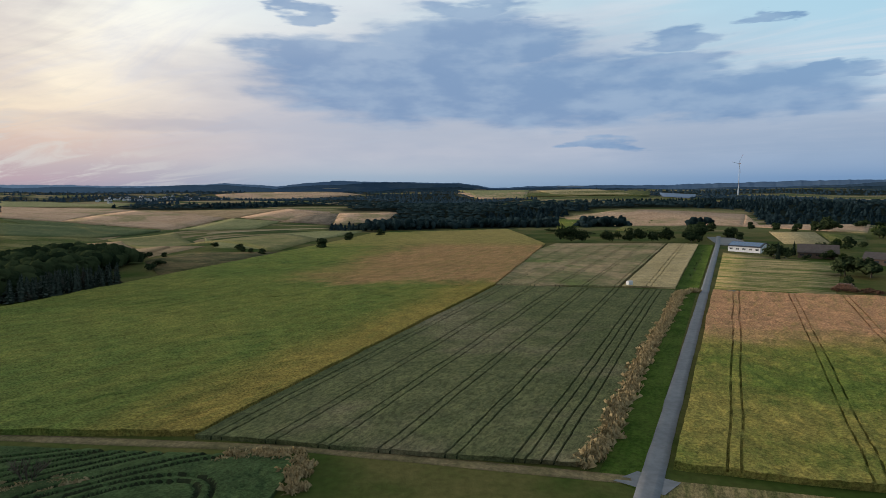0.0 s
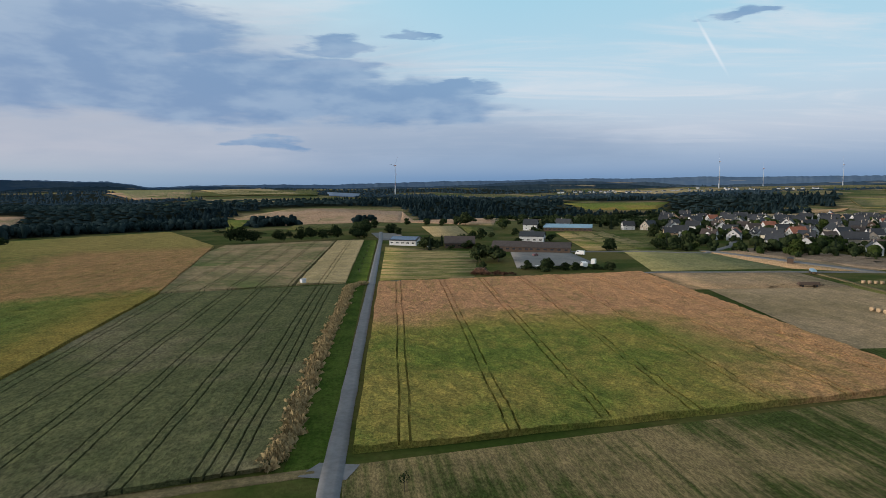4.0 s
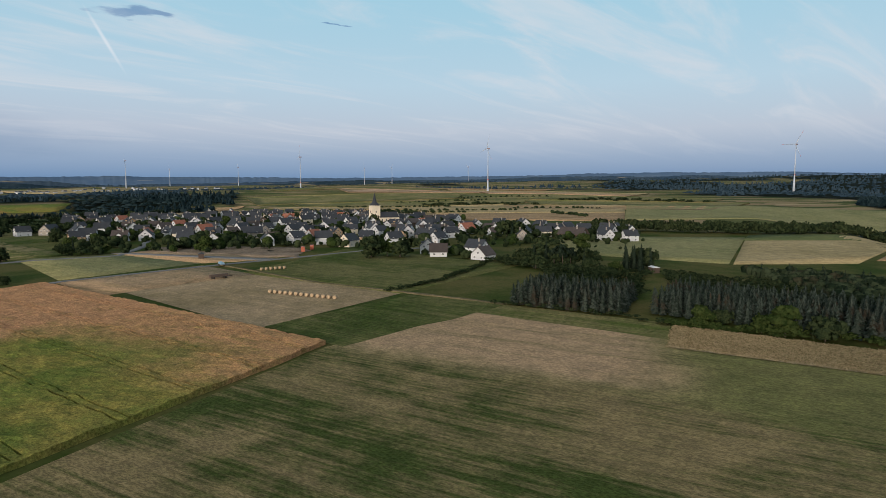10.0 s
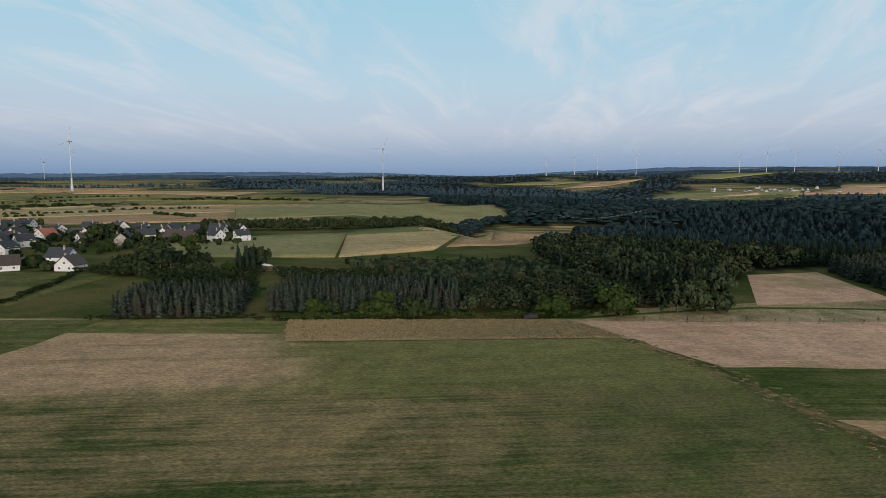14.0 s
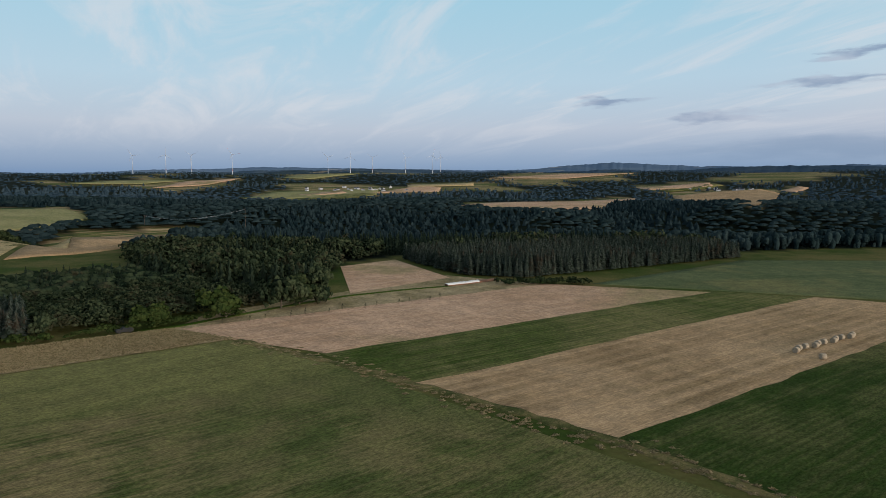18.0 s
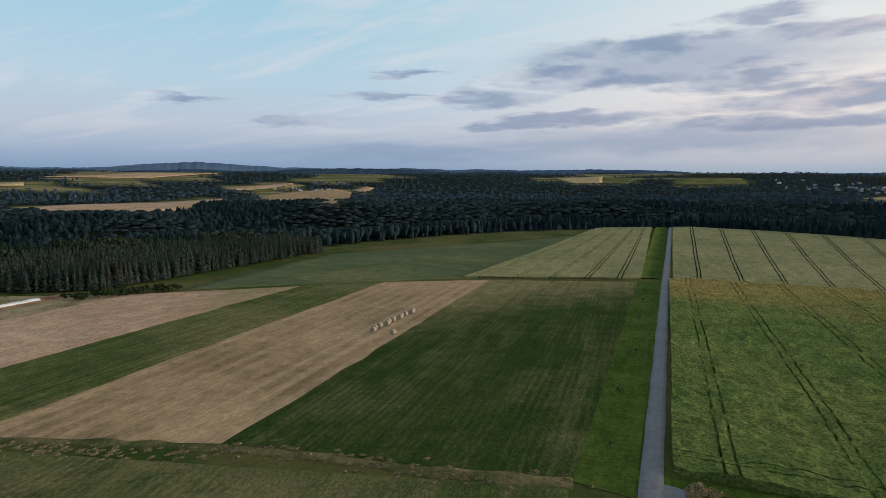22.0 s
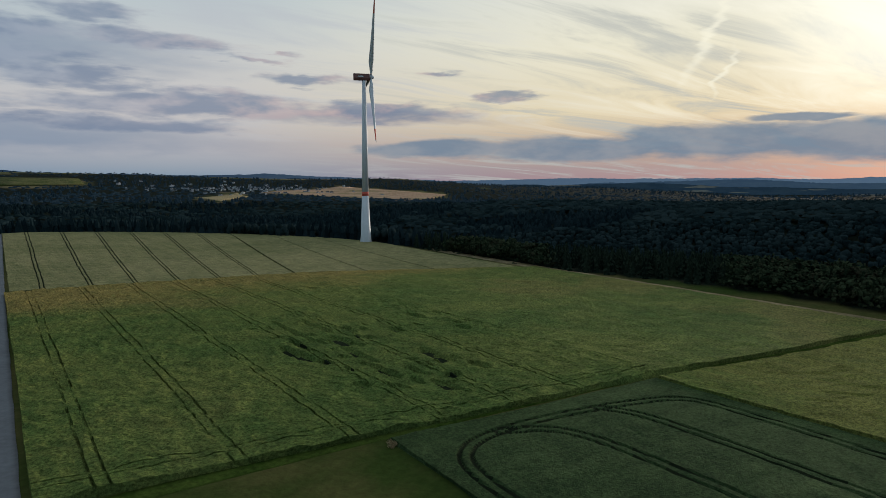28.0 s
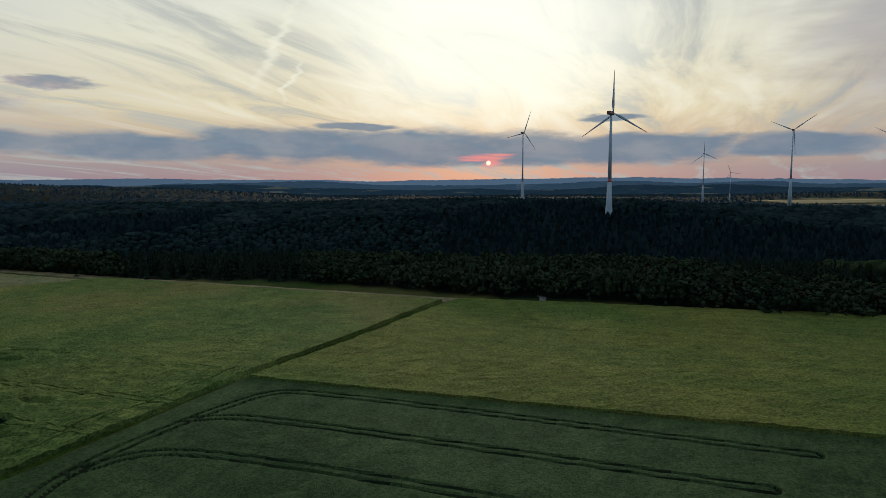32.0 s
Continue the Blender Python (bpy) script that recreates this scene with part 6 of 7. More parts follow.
# ---- the hamlet on the farm road ----
def hall(name, label, x, y, turn, w, l, eave, ridge, wall, roof, open_front=False, pv=False):
    t = thing(name, label, "building", "", pose(x, y, gz(x, y), 0, 0, turn))
    part("wall", prism(bmesh.new(), [(-w / 2, -1), (w / 2, -1), (w / 2, eave), (0, ridge - 0.1), (-w / 2, eave)], -l / 2, l / 2), wall, t)
    sl = (ridge - eave) / (w / 2)
    for s in (-1, 1):
        bm = prism(bmesh.new(), [(0, ridge), (s * (w / 2 + 0.7), eave - 0.7 * sl), (s * (w / 2 + 0.7), eave - 0.7 * sl + 0.25), (0, ridge + 0.25)][:: s], -l / 2 - 0.6, l / 2 + 0.6)
        bmesh.ops.recalc_face_normals(bm, faces=bm.faces)
        sp = part("roof_slope", bm, roof, t)
        if pv:
            for k in range(int(l / 2.2)):
                o = part("solar_panel", box(bmesh.new(), -w * 0.21, w * 0.21, -0.98, 0.98, 0, 0.06), M_PVROOF, sp)
                o.matrix_basis = pose(s * w * 0.26, -l / 2 + 1.6 + 2.2 * k, ridge + 0.30 - sl * w * 0.26, 0, s * math.degrees(math.atan(sl)), 0)
    first = None
    for k in range(max(2, int(l / 4))):
        for s in (-1, 1):
            ob = part("window", window_bm(2.2, 1.3), [M_FRAME if wall is M_WHITE else M_DOOR, M_GLASS], t) if first is None else new("window", first.data)
            first = first or ob
            ob.parent = t
            ob.matrix_basis = pose(s * w / 2, -l / 2 + l * (k + 0.5) / max(2, int(l / 4)), 1.3, 0, 0, 90 * s)
    for s in (-1, 1):
        g = part("gate", box(bmesh.new(), -1.8, 1.8, -0.1, 0.05, 0, min(3.2, eave)), M_DOOR, t)
        g.matrix_basis = pose(0, s * l / 2, 0, 0, 0, 180 if s > 0 else 0)
    return t


hall("farm_hall", "white hall with solar panels on its low roof", 197, 397, 42, 15, 20, 3.6, 6.0, M_WHITE, M_SLATE, pv=True)
hall("barn", "old barn with a dark brown roof", 219, 360, 60, 12, 20, 3.6, 7.6, M_TIMBER, M_BROWNROOF)
hall("long_barn", "long dark timber barn", 237, 324, 46, 13, 24, 3.4, 6.2, M_TIMBER, M_BROWNROOF)
hall("riding_hall", "white hall with a grey hipped roof", 291, 372, 45, 14, 18, 4.6, 7.6, M_WHITE, M_SLATE)
hall("timber_hall", "timber hall with a wide glazed front", 254, 307, 45, 14, 26, 3.2, 6.0, M_TIMBER, M_BROWNROOF)
hall("blue_hall", "long hall with a pale blue sheet roof", 396, 452, 45, 18, 44, 3.6, 6.4, M_TIMBER, M_BLUEROOF)
house(1, 371, 477, 40, 1.1)
house(4, 420, 486, 20)
house(2, 300, 385, 130)
house(0, 452, 430, 60)
house(4, 468, 418, 100)
sheet("car_park", [(230, 316), (262, 298), (235, 246), (186, 250)], M_GRAVEL, "grey gravel car park with parked vehicles", "car park", off=0.05)
sheet("forecourt", [(196, 440), (215, 430), (240, 500), (220, 515)], M_GRAVEL, "grey paved forecourt at the end of the farm road", "forecourt", off=0.05)
sheet("building_site", [(355, 254), (392, 250), (400, 160), (338, 140)], M_SOIL, "bare earth of a building site", "building site", off=0.1, wob=6)
sheet("site_road", [(340, 262), (346, 258), (330, 150), (322, 152)], M_GRAVEL, "new gravel road through the building site", "road", off=0.2)
strip("village_lane", [(112, 240), (170, 222), (235, 204), (300, 168), (390, 110), (420, 60), (372, 46)], 3.2, M_GRAVEL, "light gravel lane past the grain field", "road", 0.15)
strip("parking_lane", [(262, 300), (300, 280), (330, 250), (380, 270), (430, 300)], 4, M_GRAVEL, "grey lane from the car park", "road", 0.15)


def vehicle(name, label, x, y, turn, l, w, h, body, van=False):
    t = thing(name, label, "vehicle", "parked vehicles", pose(x, y, gz(x, y) + lift(x, y) + 0.08, 0, 0, turn))
    out = [(-l / 2, 0.35), (l / 2, 0.35), (l / 2, 0.9 if not van else 1.1), (l / 2 - 0.25, 1.0 if not van else 1.2)]
    out += [(l * 0.2, 1.0), (l * 0.06, h), (-l * 0.33, h), (-l / 2, 1.0)] if not van else [(l / 2 - 0.9, h - 0.1), (l / 2 - 1.1, h), (-l / 2, h)]
    part("body", prism(bmesh.new(), out, -w / 2, w / 2), body, t)
    g = box(bmesh.new(), -l * 0.28 if not van else l * 0.1, l * 0.08 if not van else l / 2 - 1.1, -w / 2 - 0.01, w / 2 + 0.01, h * 0.7, h * 0.92)
    part("side_window", g, M_GLASS, t)
    for sx in (-0.32, 0.32):
        for s in (-1, 1):
            o = part("wheel", rings(bmesh.new(), [(0, 0, -0.1, 0.33), (0, 0, 0.1, 0.33)], 14), M_TYRE, t)
            o.matrix_basis = pose(sx * l, s * (w / 2 - 0.08), 0.33, 90, 0, 0)
    return t


M_TYRE = plain("tyre_rubber", (0.02, 0.02, 0.02), 0.9)
M_CARRED = plain("dark_red_car_paint", (0.12, 0.03, 0.04), 0.3, spec=0.5)
M_CARWHITE = plain("white_car_paint", (0.7, 0.7, 0.7), 0.35, vary=0.05, spec=0.5)
M_ORANGE = plain("orange_paint", (0.34, 0.09, 0.05), 0.5)
vehicle("car", "dark red car on the gravel car park", 229, 290, 20, 4.3, 1.75, 1.5, M_CARRED)
vehicle("camper_van", "white camper van beside the hedge", 217, 235, 60, 6.5, 2.3, 2.8, M_CARWHITE, True)
vehicle("camper_van", "white camper van at the edge of the car park", 231, 243, 40, 6.0, 2.3, 2.7, M_CARWHITE, True)
vehicle("van", "white box van on the car park", 256, 281, 120, 5.5, 2.1, 2.6, M_CARWHITE, True)
vehicle("car", "pale car behind the hedge", 194, 243, 10, 4.3, 1.75, 1.5, M_CARWHITE)
vehicle("van", "white van parked at the village edge", 372, 66, 60, 5.5, 2.0, 2.3, M_CARWHITE, True)
vehicle("truck", "orange truck on the building site", 384, 150, 20, 7, 2.4, 3.0, M_ORANGE, True)
vehicle("car", "dark car on the wood track", 157, -105, 70, 4.3, 1.75, 1.5, M_TYRE)


def crate(name, label, category, x, y, turn, l, w, h, mat, lid=None):
    t = thing(name, label, category, "", pose(x, y, gz(x, y) + lift(x, y), 0, 0, turn))
    part("body", box(bmesh.new(), -l / 2, l / 2, -w / 2, w / 2, -0.3, h), mat, t)
    part("roof", prism(bmesh.new(), [(-w / 2 - 0.2, h), (w / 2 + 0.2, h), (0, h + w * 0.2)], -l / 2 - 0.2, l / 2 + 0.2), lid or mat, t).matrix_basis = pose(0, 0, 0, 0, 0, 90)
    return t


crate("container", "orange steel container on the building site", "container", 374, 152, 20, 6, 2.4, 2.6, M_ORANGE)
crate("shed", "small dark wooden shed", "shed", 326, 194, 30, 5, 3, 2.6, M_TIMBER, M_SLATE)
crate("hut", "small grey field hut at the wood edge", "hut", -208, 79, 20, 2.0, 1.4, 1.5, M_STONE, M_SLATE)
crate("hut", "small hut with a pale roof among bushes", "hut", 306, -52, 20, 5, 3, 2.5, M_TIMBER, M_WHITE)
crate("bee_box", "pale box beside the wheat field", "box", 77, 253, 20, 2.0, 1.6, 2.0, M_WHITE)
crate("sign_board", "white board with a blue field by the barn", "sign", 203, 375, 40, 3.6, 0.4, 3.4, M_WHITE, M_SLATE)


def trailer(x, y, turn, l, label, load):
    t = thing("trailer", label, "trailer", "", pose(x, y, gz(x, y) + lift(x, y), 0, 0, turn))
    part("bed", box(bmesh.new(), -l / 2, l / 2, -1.2, 1.2, 0.8, 1.05), M_TIMBER, t)
    part("load", prism(bmesh.new(), [(-1.1, 1.05), (1.1, 1.05), (0.8, 1.9), (-0.7, 2.0)], -l * 0.45, l * 0.45), load, t).matrix_basis = pose(0, 0, 0, 0, 0, 90)
    for sx in (-0.3, 0.3):
        for s in (-1, 1):
            o = part("wheel", rings(bmesh.new(), [(0, 0, -0.12, 0.45), (0, 0, 0.12, 0.45)], 14), M_TYRE, t)
            o.matrix_basis = pose(sx * l, s * 1.1, 0.45, 90, 0, 0)
    part("drawbar", box(bmesh.new(), l / 2, l / 2 + 1.8, -0.08, 0.08, 0.7, 0.85), M_TYRE, t)


far_field([(553, -169), (700, -330), (520, -240), (503, -150)], M_DGREEN, "grey-green strip before the tree belt", 0.4)
trailer(254, 143, -35, 9, "dark farm trailer on the stubble", M_TIMBER)
trailer(296, 165, 40, 8, "farm trailer with a pale cover by the lane", M_BLUEROOF)


# ---- bales ----
def bale(x, y, turn, mat, label, group):
    t = tagged(part("round_bale", BALE.copy(), mat), label, "bale", group)
    t.matrix_world = pose(x, y, gz(x, y) + lift(x, y) + 0.70, 90, 0, turn)
    return t


BALE = rings(bmesh.new(), [(0, 0, -0.62, 0.62), (0, 0, -0.6, 0.70), (0, 0, 0.0, 0.72), (0, 0, 0.6, 0.70), (0, 0, 0.62, 0.62)], 20)
for i in range(11):
    bale(-4.6 - 1.44 * i + (0.5 if i % 3 else -0.4), -169.8 - 2.56 * i, 150 + 9 * math.sin(i * 2.0), M_FILM, "pale round straw bale on the stubble", "bales on the southern stubble")
bale(-10.3, -166.1, 120, M_FILM, "pale round straw bale lying apart", "bales on the southern stubble")
for i in range(13):
    bale(221.4 - 0.75 * i, 103.6 - 2.42 * i, 70 + 8 * math.sin(i * 1.7), M_STRAW, "golden round straw bale in a row", "bales in the cut field")
for i in range(6):
    bale(282.4 + 1.6 * i, 136.3 - 1.65 * i, 60, M_STRAW, "golden round straw bale near the lane", "bales by the lane")

# log stack under a white sheet
def covered_stack(x0, y0, x1, y1):
    l = math.hypot(x1 - x0, y1 - y0)
    xm, ym = (x0 + x1) / 2, (y0 + y1) / 2
    t = thing("covered_log_stack", "long low log stack half covered with white sheeting", "woodpile", "", pose(xm, ym, gz(xm, ym) + lift(xm, ym), 0, 0, math.degrees(math.atan2(y1 - y0, x1 - x0))))
    part("timber_body", prism(bmesh.new(), [(-1.3, -0.2), (1.3, -0.2), (1.2, 0.7), (0.6, 0.9), (-0.7, 0.9), (-1.25, 0.7)], -l / 2, l / 2), M_BARKCUT, t).matrix_basis = pose(0, 0, 0, 0, 0, -90)
    rs = random.Random(4)
    bm, prev = bmesh.new(), None
    for i in range(25):
        x = -l / 2 - 0.4 + l * 0.62 * i / 24
        k = rs.uniform(0.9, 1.15)
        cur = [bm.verts.new((x, y + rs.uniform(-0.1, 0.1), z * k)) for y, z in ((-1.5, 0.45), (-1.3, 0.75), (-0.6, 1.0), (0.3, 1.05), (1.3, 0.8), (1.5, 0.5))]
        if prev:
            for q in range(5):
                bm.faces.new((prev[q], prev[q + 1], cur[q + 1], cur[q]))
        prev = cur
    part("sheeting", bm, M_WRAP, t, "wrinkled white plastic sheet")


M_BRUSH = leafy("dry_brushwood", (0.05, 0.026, 0.018), (0.12, 0.065, 0.042), 1.0)
M_WRAP = plain("white_plastic_sheet", (0.5, 0.5, 0.5), 0.45, grain=2, vary=0.15)
M_BARKCUT = plain("cut_timber", (0.16, 0.085, 0.055), 0.9, grain=4, vary=0.4, per=0.6)
covered_stack(117.5, -219, 106, -243)


def logs(x, y, turn, l, name="woodpile"):
    t = thing(name, "long stack of brown cut logs", "woodpile", "", pose(x, y, gz(x, y) + lift(x, y), 0, 0, turn))
    rgl = random.Random(3)
    first = None
    for layer in range(4):
        for i in range(int(l / 0.75) - layer * 2):
            if first is None:
                first = part("log", rings(bmesh.new(), [(0, 0, -2, 0.36), (0, 0, 2, 0.33)], 8), M_BARKCUT, t)
                o = first
            else:
                o = new("log", first.data)
                o.parent = t
            o.matrix_basis = pose(-l / 2 + layer * 0.7 + i * 0.75, rgl.uniform(-0.4, 0.4), 0.33 + layer * 0.62, 90, 0, rgl.uniform(-4, 4))


logs(160, 243, -40, 9)

# ---- trees round the farmyards ----
for x, y, h, k in ((304, 610, 5.4, "dark"), (320, 594, 5.4, "dark"), (334, 585, 5.4, "dark"), (353, 587, 6.2, "dark"), (361, 581, 12, "dark"), (357, 505, 10, "dark"), (275, 430, 5.6, "light"), (287, 421, 4.6, "dark"),
                   (193, 359, 8.9, "dark"), (191, 351, 9.5, "fir"), (218, 350, 5.3, "dark"), (225, 346, 3.8, "light"), (206, 350, 3.2, "dark"), (194, 278, 9.9, "dark"), (192, 235, 6.4, "dark"), (202, 233, 3.8, "dark"),
                   (208, 231, 3.6, "dark"), (223, 222, 3.7, "dark"), (187, 243, 2.8, "dark"), (292, 293, 7.5, "dark"), (450, 452, 15, "dark"), (470, 398, 13, "fir"), (318, 431, 5.8, "dark"), (334, 420, 5.8, "light"),
                   (305, 369, 6.1, "dark"), (233, 504, 8, "dark"), (249, 528, 7.4, "dark"), (234, 487, 6, "dark"), (256, 591, 8.2, "dark"), (243, 582, 9.2, "dark"), (208, 505, 11, "dark"),
                   (345, 440, 6, "dark"), (380, 470, 9, "dark"), (395, 475, 10, "dark"), (415, 462, 11, "dark"), (432, 470, 12, "dark"), (440, 440, 11, "fir"), (462, 430, 12, "dark"), (480, 410, 12, "dark"), (455, 470, 12, "fir")):
    tree(x, y, h, h * 1.1, k, "dark tree beside the farm buildings")
row_of("brush_heap", [(154.5, 241), (162, 235), (169.5, 230.5)], 0.7, 1.8, 2.6, M_BRUSH, "reddish brown heap of brushwood", "heap", 1.2)
# ---- garden trees between the houses ----
def garden_trees(count):
    """Trees and shrubs of the gardens, too many to count."""
    rg = random.Random(21)
    homes = [q for q in TAKEN if q[0] > 330]
    rows = []
    for i in range(count):
        hx, hy, g = rg.choice(homes)
        a, d = rg.uniform(0, 2 * math.pi), rg.uniform(8.0, 13)
        x, y = hx + d * math.cos(a), hy + d * math.sin(a)
        if any((x - p) ** 2 + (y - q) ** 2 < 55 for p, q, g in homes):
            continue
        h = rg.uniform(3.0, 9.0)
        rows.append((x, y, h, h * rg.uniform(0.85, 1.25)))
    k = len(rows) * 4 // 5
    forms = [canopy(6, s + 60) for s in range(4)]
    plant_all("garden_trees", forms, *zip(*rows[:k]), M_LEAF, "dark garden trees among the village houses", "trees", sink=0.2, smooth=True)
    plant_all("garden_shrubs", forms, *zip(*rows[k:]), M_LIGHTLEAF, "lighter green garden shrubs among the village houses", "shrubs", sink=0.2, smooth=True)


garden_trees(900)
# ---- trees by the hamlet and in the fields ----
for x, y, h, k in ((192, 469, 11, "dark"), (198, 490, 12, "dark"), (186, 462, 9, "dark"), (208, 514, 10, "dark"), (242, 576, 8, "dark"), (226, 560, 9, "dark"), (317, 638, 6, "dark"), (334, 620, 7, "dark"), (348, 606, 7, "dark"),
                   (376, 607, 13, "dark"), (369, 614, 8, "dark"), (270, 411, 8, "dark"), (377, 533, 10, "light"), (291, 291, 6, "dark"), (327, 278, 5, "dark"), (330, 274, 6, "dark"),
                   (334, 269, 6, "dark"), (338, 266, 6, "light"), (251, 394, 7, "dark"), (206, 379, 8, "fir"), (198, 356, 7, "dark"), (212, 372, 9, "fir"), (222, 352, 6, "light"), (196, 238, 5, "dark"),
                   (205, 235, 3.5, "dark"), (210, 233, 3.5, "dark"), (190, 247, 4, "dark"), (218, 228, 3, "dark"), (194, 278, 9, "dark"), (186, 284, 10, "dark"), (200, 292, 8, "dark"),
                   (168, 255, 4, "dark"), (236, 380, 8, "dark"), (262, 352, 6, "dark")):
    tree(x, y, h, h * 1.0, k)
for x, y, h, k in ((346, 99, 12, "dark"), (351, 83, 13, "dark"), (356, 92, 11, "light"), (316, 5, 13, "fir"), (317, -1, 14, "fir"), (312, -5, 13, "pine"), (309, -9, 13, "pine"), (314, -13, 12, "pine"), (318, -20, 11, "fir"),
                   (514, 36, 16, "fir"), (487, 25, 15, "fir"), (500, 30, 16, "dark"), (495, 18, 14, "dark"), (637, 176, 13, "dark"), (532, -41, 10, "dark"), (534, -50, 11, "dark"), (541, -58, 12, "fir"), (548, -66, 10, "dark"),
                   (320, -48, 13, "fir"), (314, -40, 12, "fir"), (311, -46, 12, "fir"), (318, -40, 13, "fir"), (148.5, -133, 10.7, "light"), (143.5, -151.7, 12.2, "mid"), (139, -166, 12, "mid"), (143, -160, 10, "dark"), (157, -114.2, 6.9, "light"), (178, -65, 8.0, "light"), (172, -92, 7.2, "mid"), (173, -73, 7.3, "dark"), (160, -117, 6.3, "light"),
                   (308, -46, 12, "fir"), (315, -44, 13, "fir"), (322, -44, 12, "fir"), (317, -52, 12, "fir"), (311, -40, 11, "fir"), (324, -50, 11, "dark"), (318, -8, 12, "dark"), (321, 2, 11, "dark"), (312, 4, 9, "dark"), (322, -14, 11, "dark"), (324, 10, 10, "dark"), (326, -24, 9, "dark"), (308, -22, 7, "dark"), (304, -34, 6, "light"), (181, -60, 5, "light"), (186, -45, 6, "light"), (190, -52, 5, "dark")):
    tree(x, y, h, h * (1.1 if k in ("dark", "light") else 0.8), k)
for x, y, h in ((-157, 425, 4), (-111, 376, 4), (-144, 302, 4), (-148, 320, 4), (-137, 411, 4), (-81, 412, 7), (-73, 474, 7), (-53, 520, 6), (-224, 404, 4), (-120, 385, 3), (-128, 395, 3.5), (-132, 402, 3), (-170, 350, 5), (-163, 360, 3)):
    tree(x, y, h, h * 1.15, "dark", "lone dark green bush on the pasture")
for hx, tx, hh in ((88, 108, 9.5), (119, 127, 8.5), (134, 151, 8.5), (158, 172, 8.5)):
    row_of("hedge", [(hx, 455 + 0.05 * hx), (tx, 455 + 0.05 * tx)], 1.6, hh, 8.0, M_LEAF, "dense dark clump of tall hedge shrubs", "hedge", 2.0, LUSH[:2])
row_of("hedge", [(130, 545), (112, 560), (95, 575)], 2.5, 3.4, 6.4, M_LEAF, "dark hedge on the field crest", "hedge", 1.5)
row_of("hedge", [(186, 246), (222, 224), (236, 236)], 1.1, 1.9, 2.4, M_LEAF, "dark hedge along the car park", "hedge", 0.4)
row_of("hedge", [(100, -234), (70, -252)], 1.2, 3.0, 4.0, M_LEAF, "low dark bushes before the firs", "hedge", 1.6)
row_of("hedge", [(232, 60), (262, 44), (300, 36), (340, 30)], 1.5, 1.9, 2.8, M_LEAF, "scrubby hedge along the meadow", "hedge", 0.8)
row_of("hedge", [(420, 215), (412, 180), (400, 170)], 1.3, 3.4, 4.8, M_LEAF, "dense hedge before the houses", "hedge", 1.5)
row_of("hedge", [(440, 260), (425, 220), (418, 200)], 1.3, 3.4, 4.8, M_LEAF, "dense hedge before the houses", "hedge", 1.5)
row_of("hedge", [(345, 28), (322, 12), (300, -10), (290, -40)], 1.6, 3.8, 4.8, M_LEAF, "tall bushes below the village", "hedge", 3)
row_of("shrubs", [(186, -38), (176, -70), (158, -112), (148, -140)], 2.6, 2.6, 4.0, M_LIGHTLEAF, "light green shrubs along the wood edge", "shrubs", 1.2)
row_of("shrubs", [(215, 16), (197, -26), (186, -38)], 2.6, 1.8, 3.4, M_LEAF, "low bramble edge under the spruce", "shrubs", 1.0)
row_of("tree_belt", [(616, -50), (606, -93), (592, -168), (590, -236), (610, -300), (650, -370)], 0.9, 10.5, 9.0, M_LEAF, "thick belt of dark trees behind the grain fields", "tree belt", 7)
for hx, hy, tx, ty, k in ((980, 330, 1010, 120, 9), (1080, 380, 1120, 40, 12), (1010, -10, 880, -60, 7), (1230, 420, 1260, 180, 10), (1200, 60, 1190, -110, 8), (1380, 330, 1420, 120, 8), (880, 420, 930, 300, 7), (1480, 200, 1500, -20, 8)):
    row_of("hedgerow", [(hx, hy), ((hx + tx) / 2 + 8, (hy + ty) / 2), (tx, ty)], math.hypot(hx - tx, hy - ty) / (3 * k), 5.0, 7.0, M_LEAF, "broken row of dark hedgerow trees between the fields", "hedgerow", 3.5, CROWNS)
row_of("tree_belt", [(430, 640), (520, 600), (620, 560), (700, 520)], 3.5, 7.6, 9.6, M_LEAF, "belt of dark trees behind the hamlet", "tree belt", 8)
row_of("tree_belt", [(640, 640), (760, 620), (900, 540)], 4.0, 8.5, 10.4, M_FIR, "belt of dark trees behind the village", "tree belt", 10)
row_of("tree_belt", [(1020, 420), (1000, 300), (980, 200)], 4.5, 6.8, 10.4, M_LEAF, "belt of dark trees behind the village", "tree belt", 8)
row_of("tree_belt", [(1300, 260), (1330, 120), (1310, 40)], 5.5, 7.6, 12.8, M_LEAF, "dark copse on the rise", "tree belt", 12)
row_of("tree_belt", [(1420, -40), (1440, -200), (1400, -330)], 5.5, 7.6, 12.8, M_LEAF, "dark copse on the rise", "tree belt", 12)
wood_quad("tall_weeds", [(161, -31.5), (186, -38), (150, -114), (126, -114)], 1.25, 0.6, 1.7, TUFTS, M_WEEDS, "dry tall weeds and seed heads")
row_of("tree_belt", [(400, 545), (440, 520), (500, 470), (560, 420)], 5, 10, 11, M_LEAF, "belt of dark trees behind the hamlet", "tree belt", 6)
row_of("dry_grass_bank", [(21, 87), (27, 98), (32, 109.5), (43.5, 135), (60, 169), (88, 228), (93, 236)], 0.5, 1.5, 1.9, M_TUFT, "bank of tall dry straw-coloured grass", "dry grass", 0.55, TUFTS)
row_of("dry_grass_bank", [(93, 236), (99, 240)], 0.5, 1.5, 1.9, M_TUFT, "bank of tall dry straw-coloured grass", "dry grass", 0.9, TUFTS)
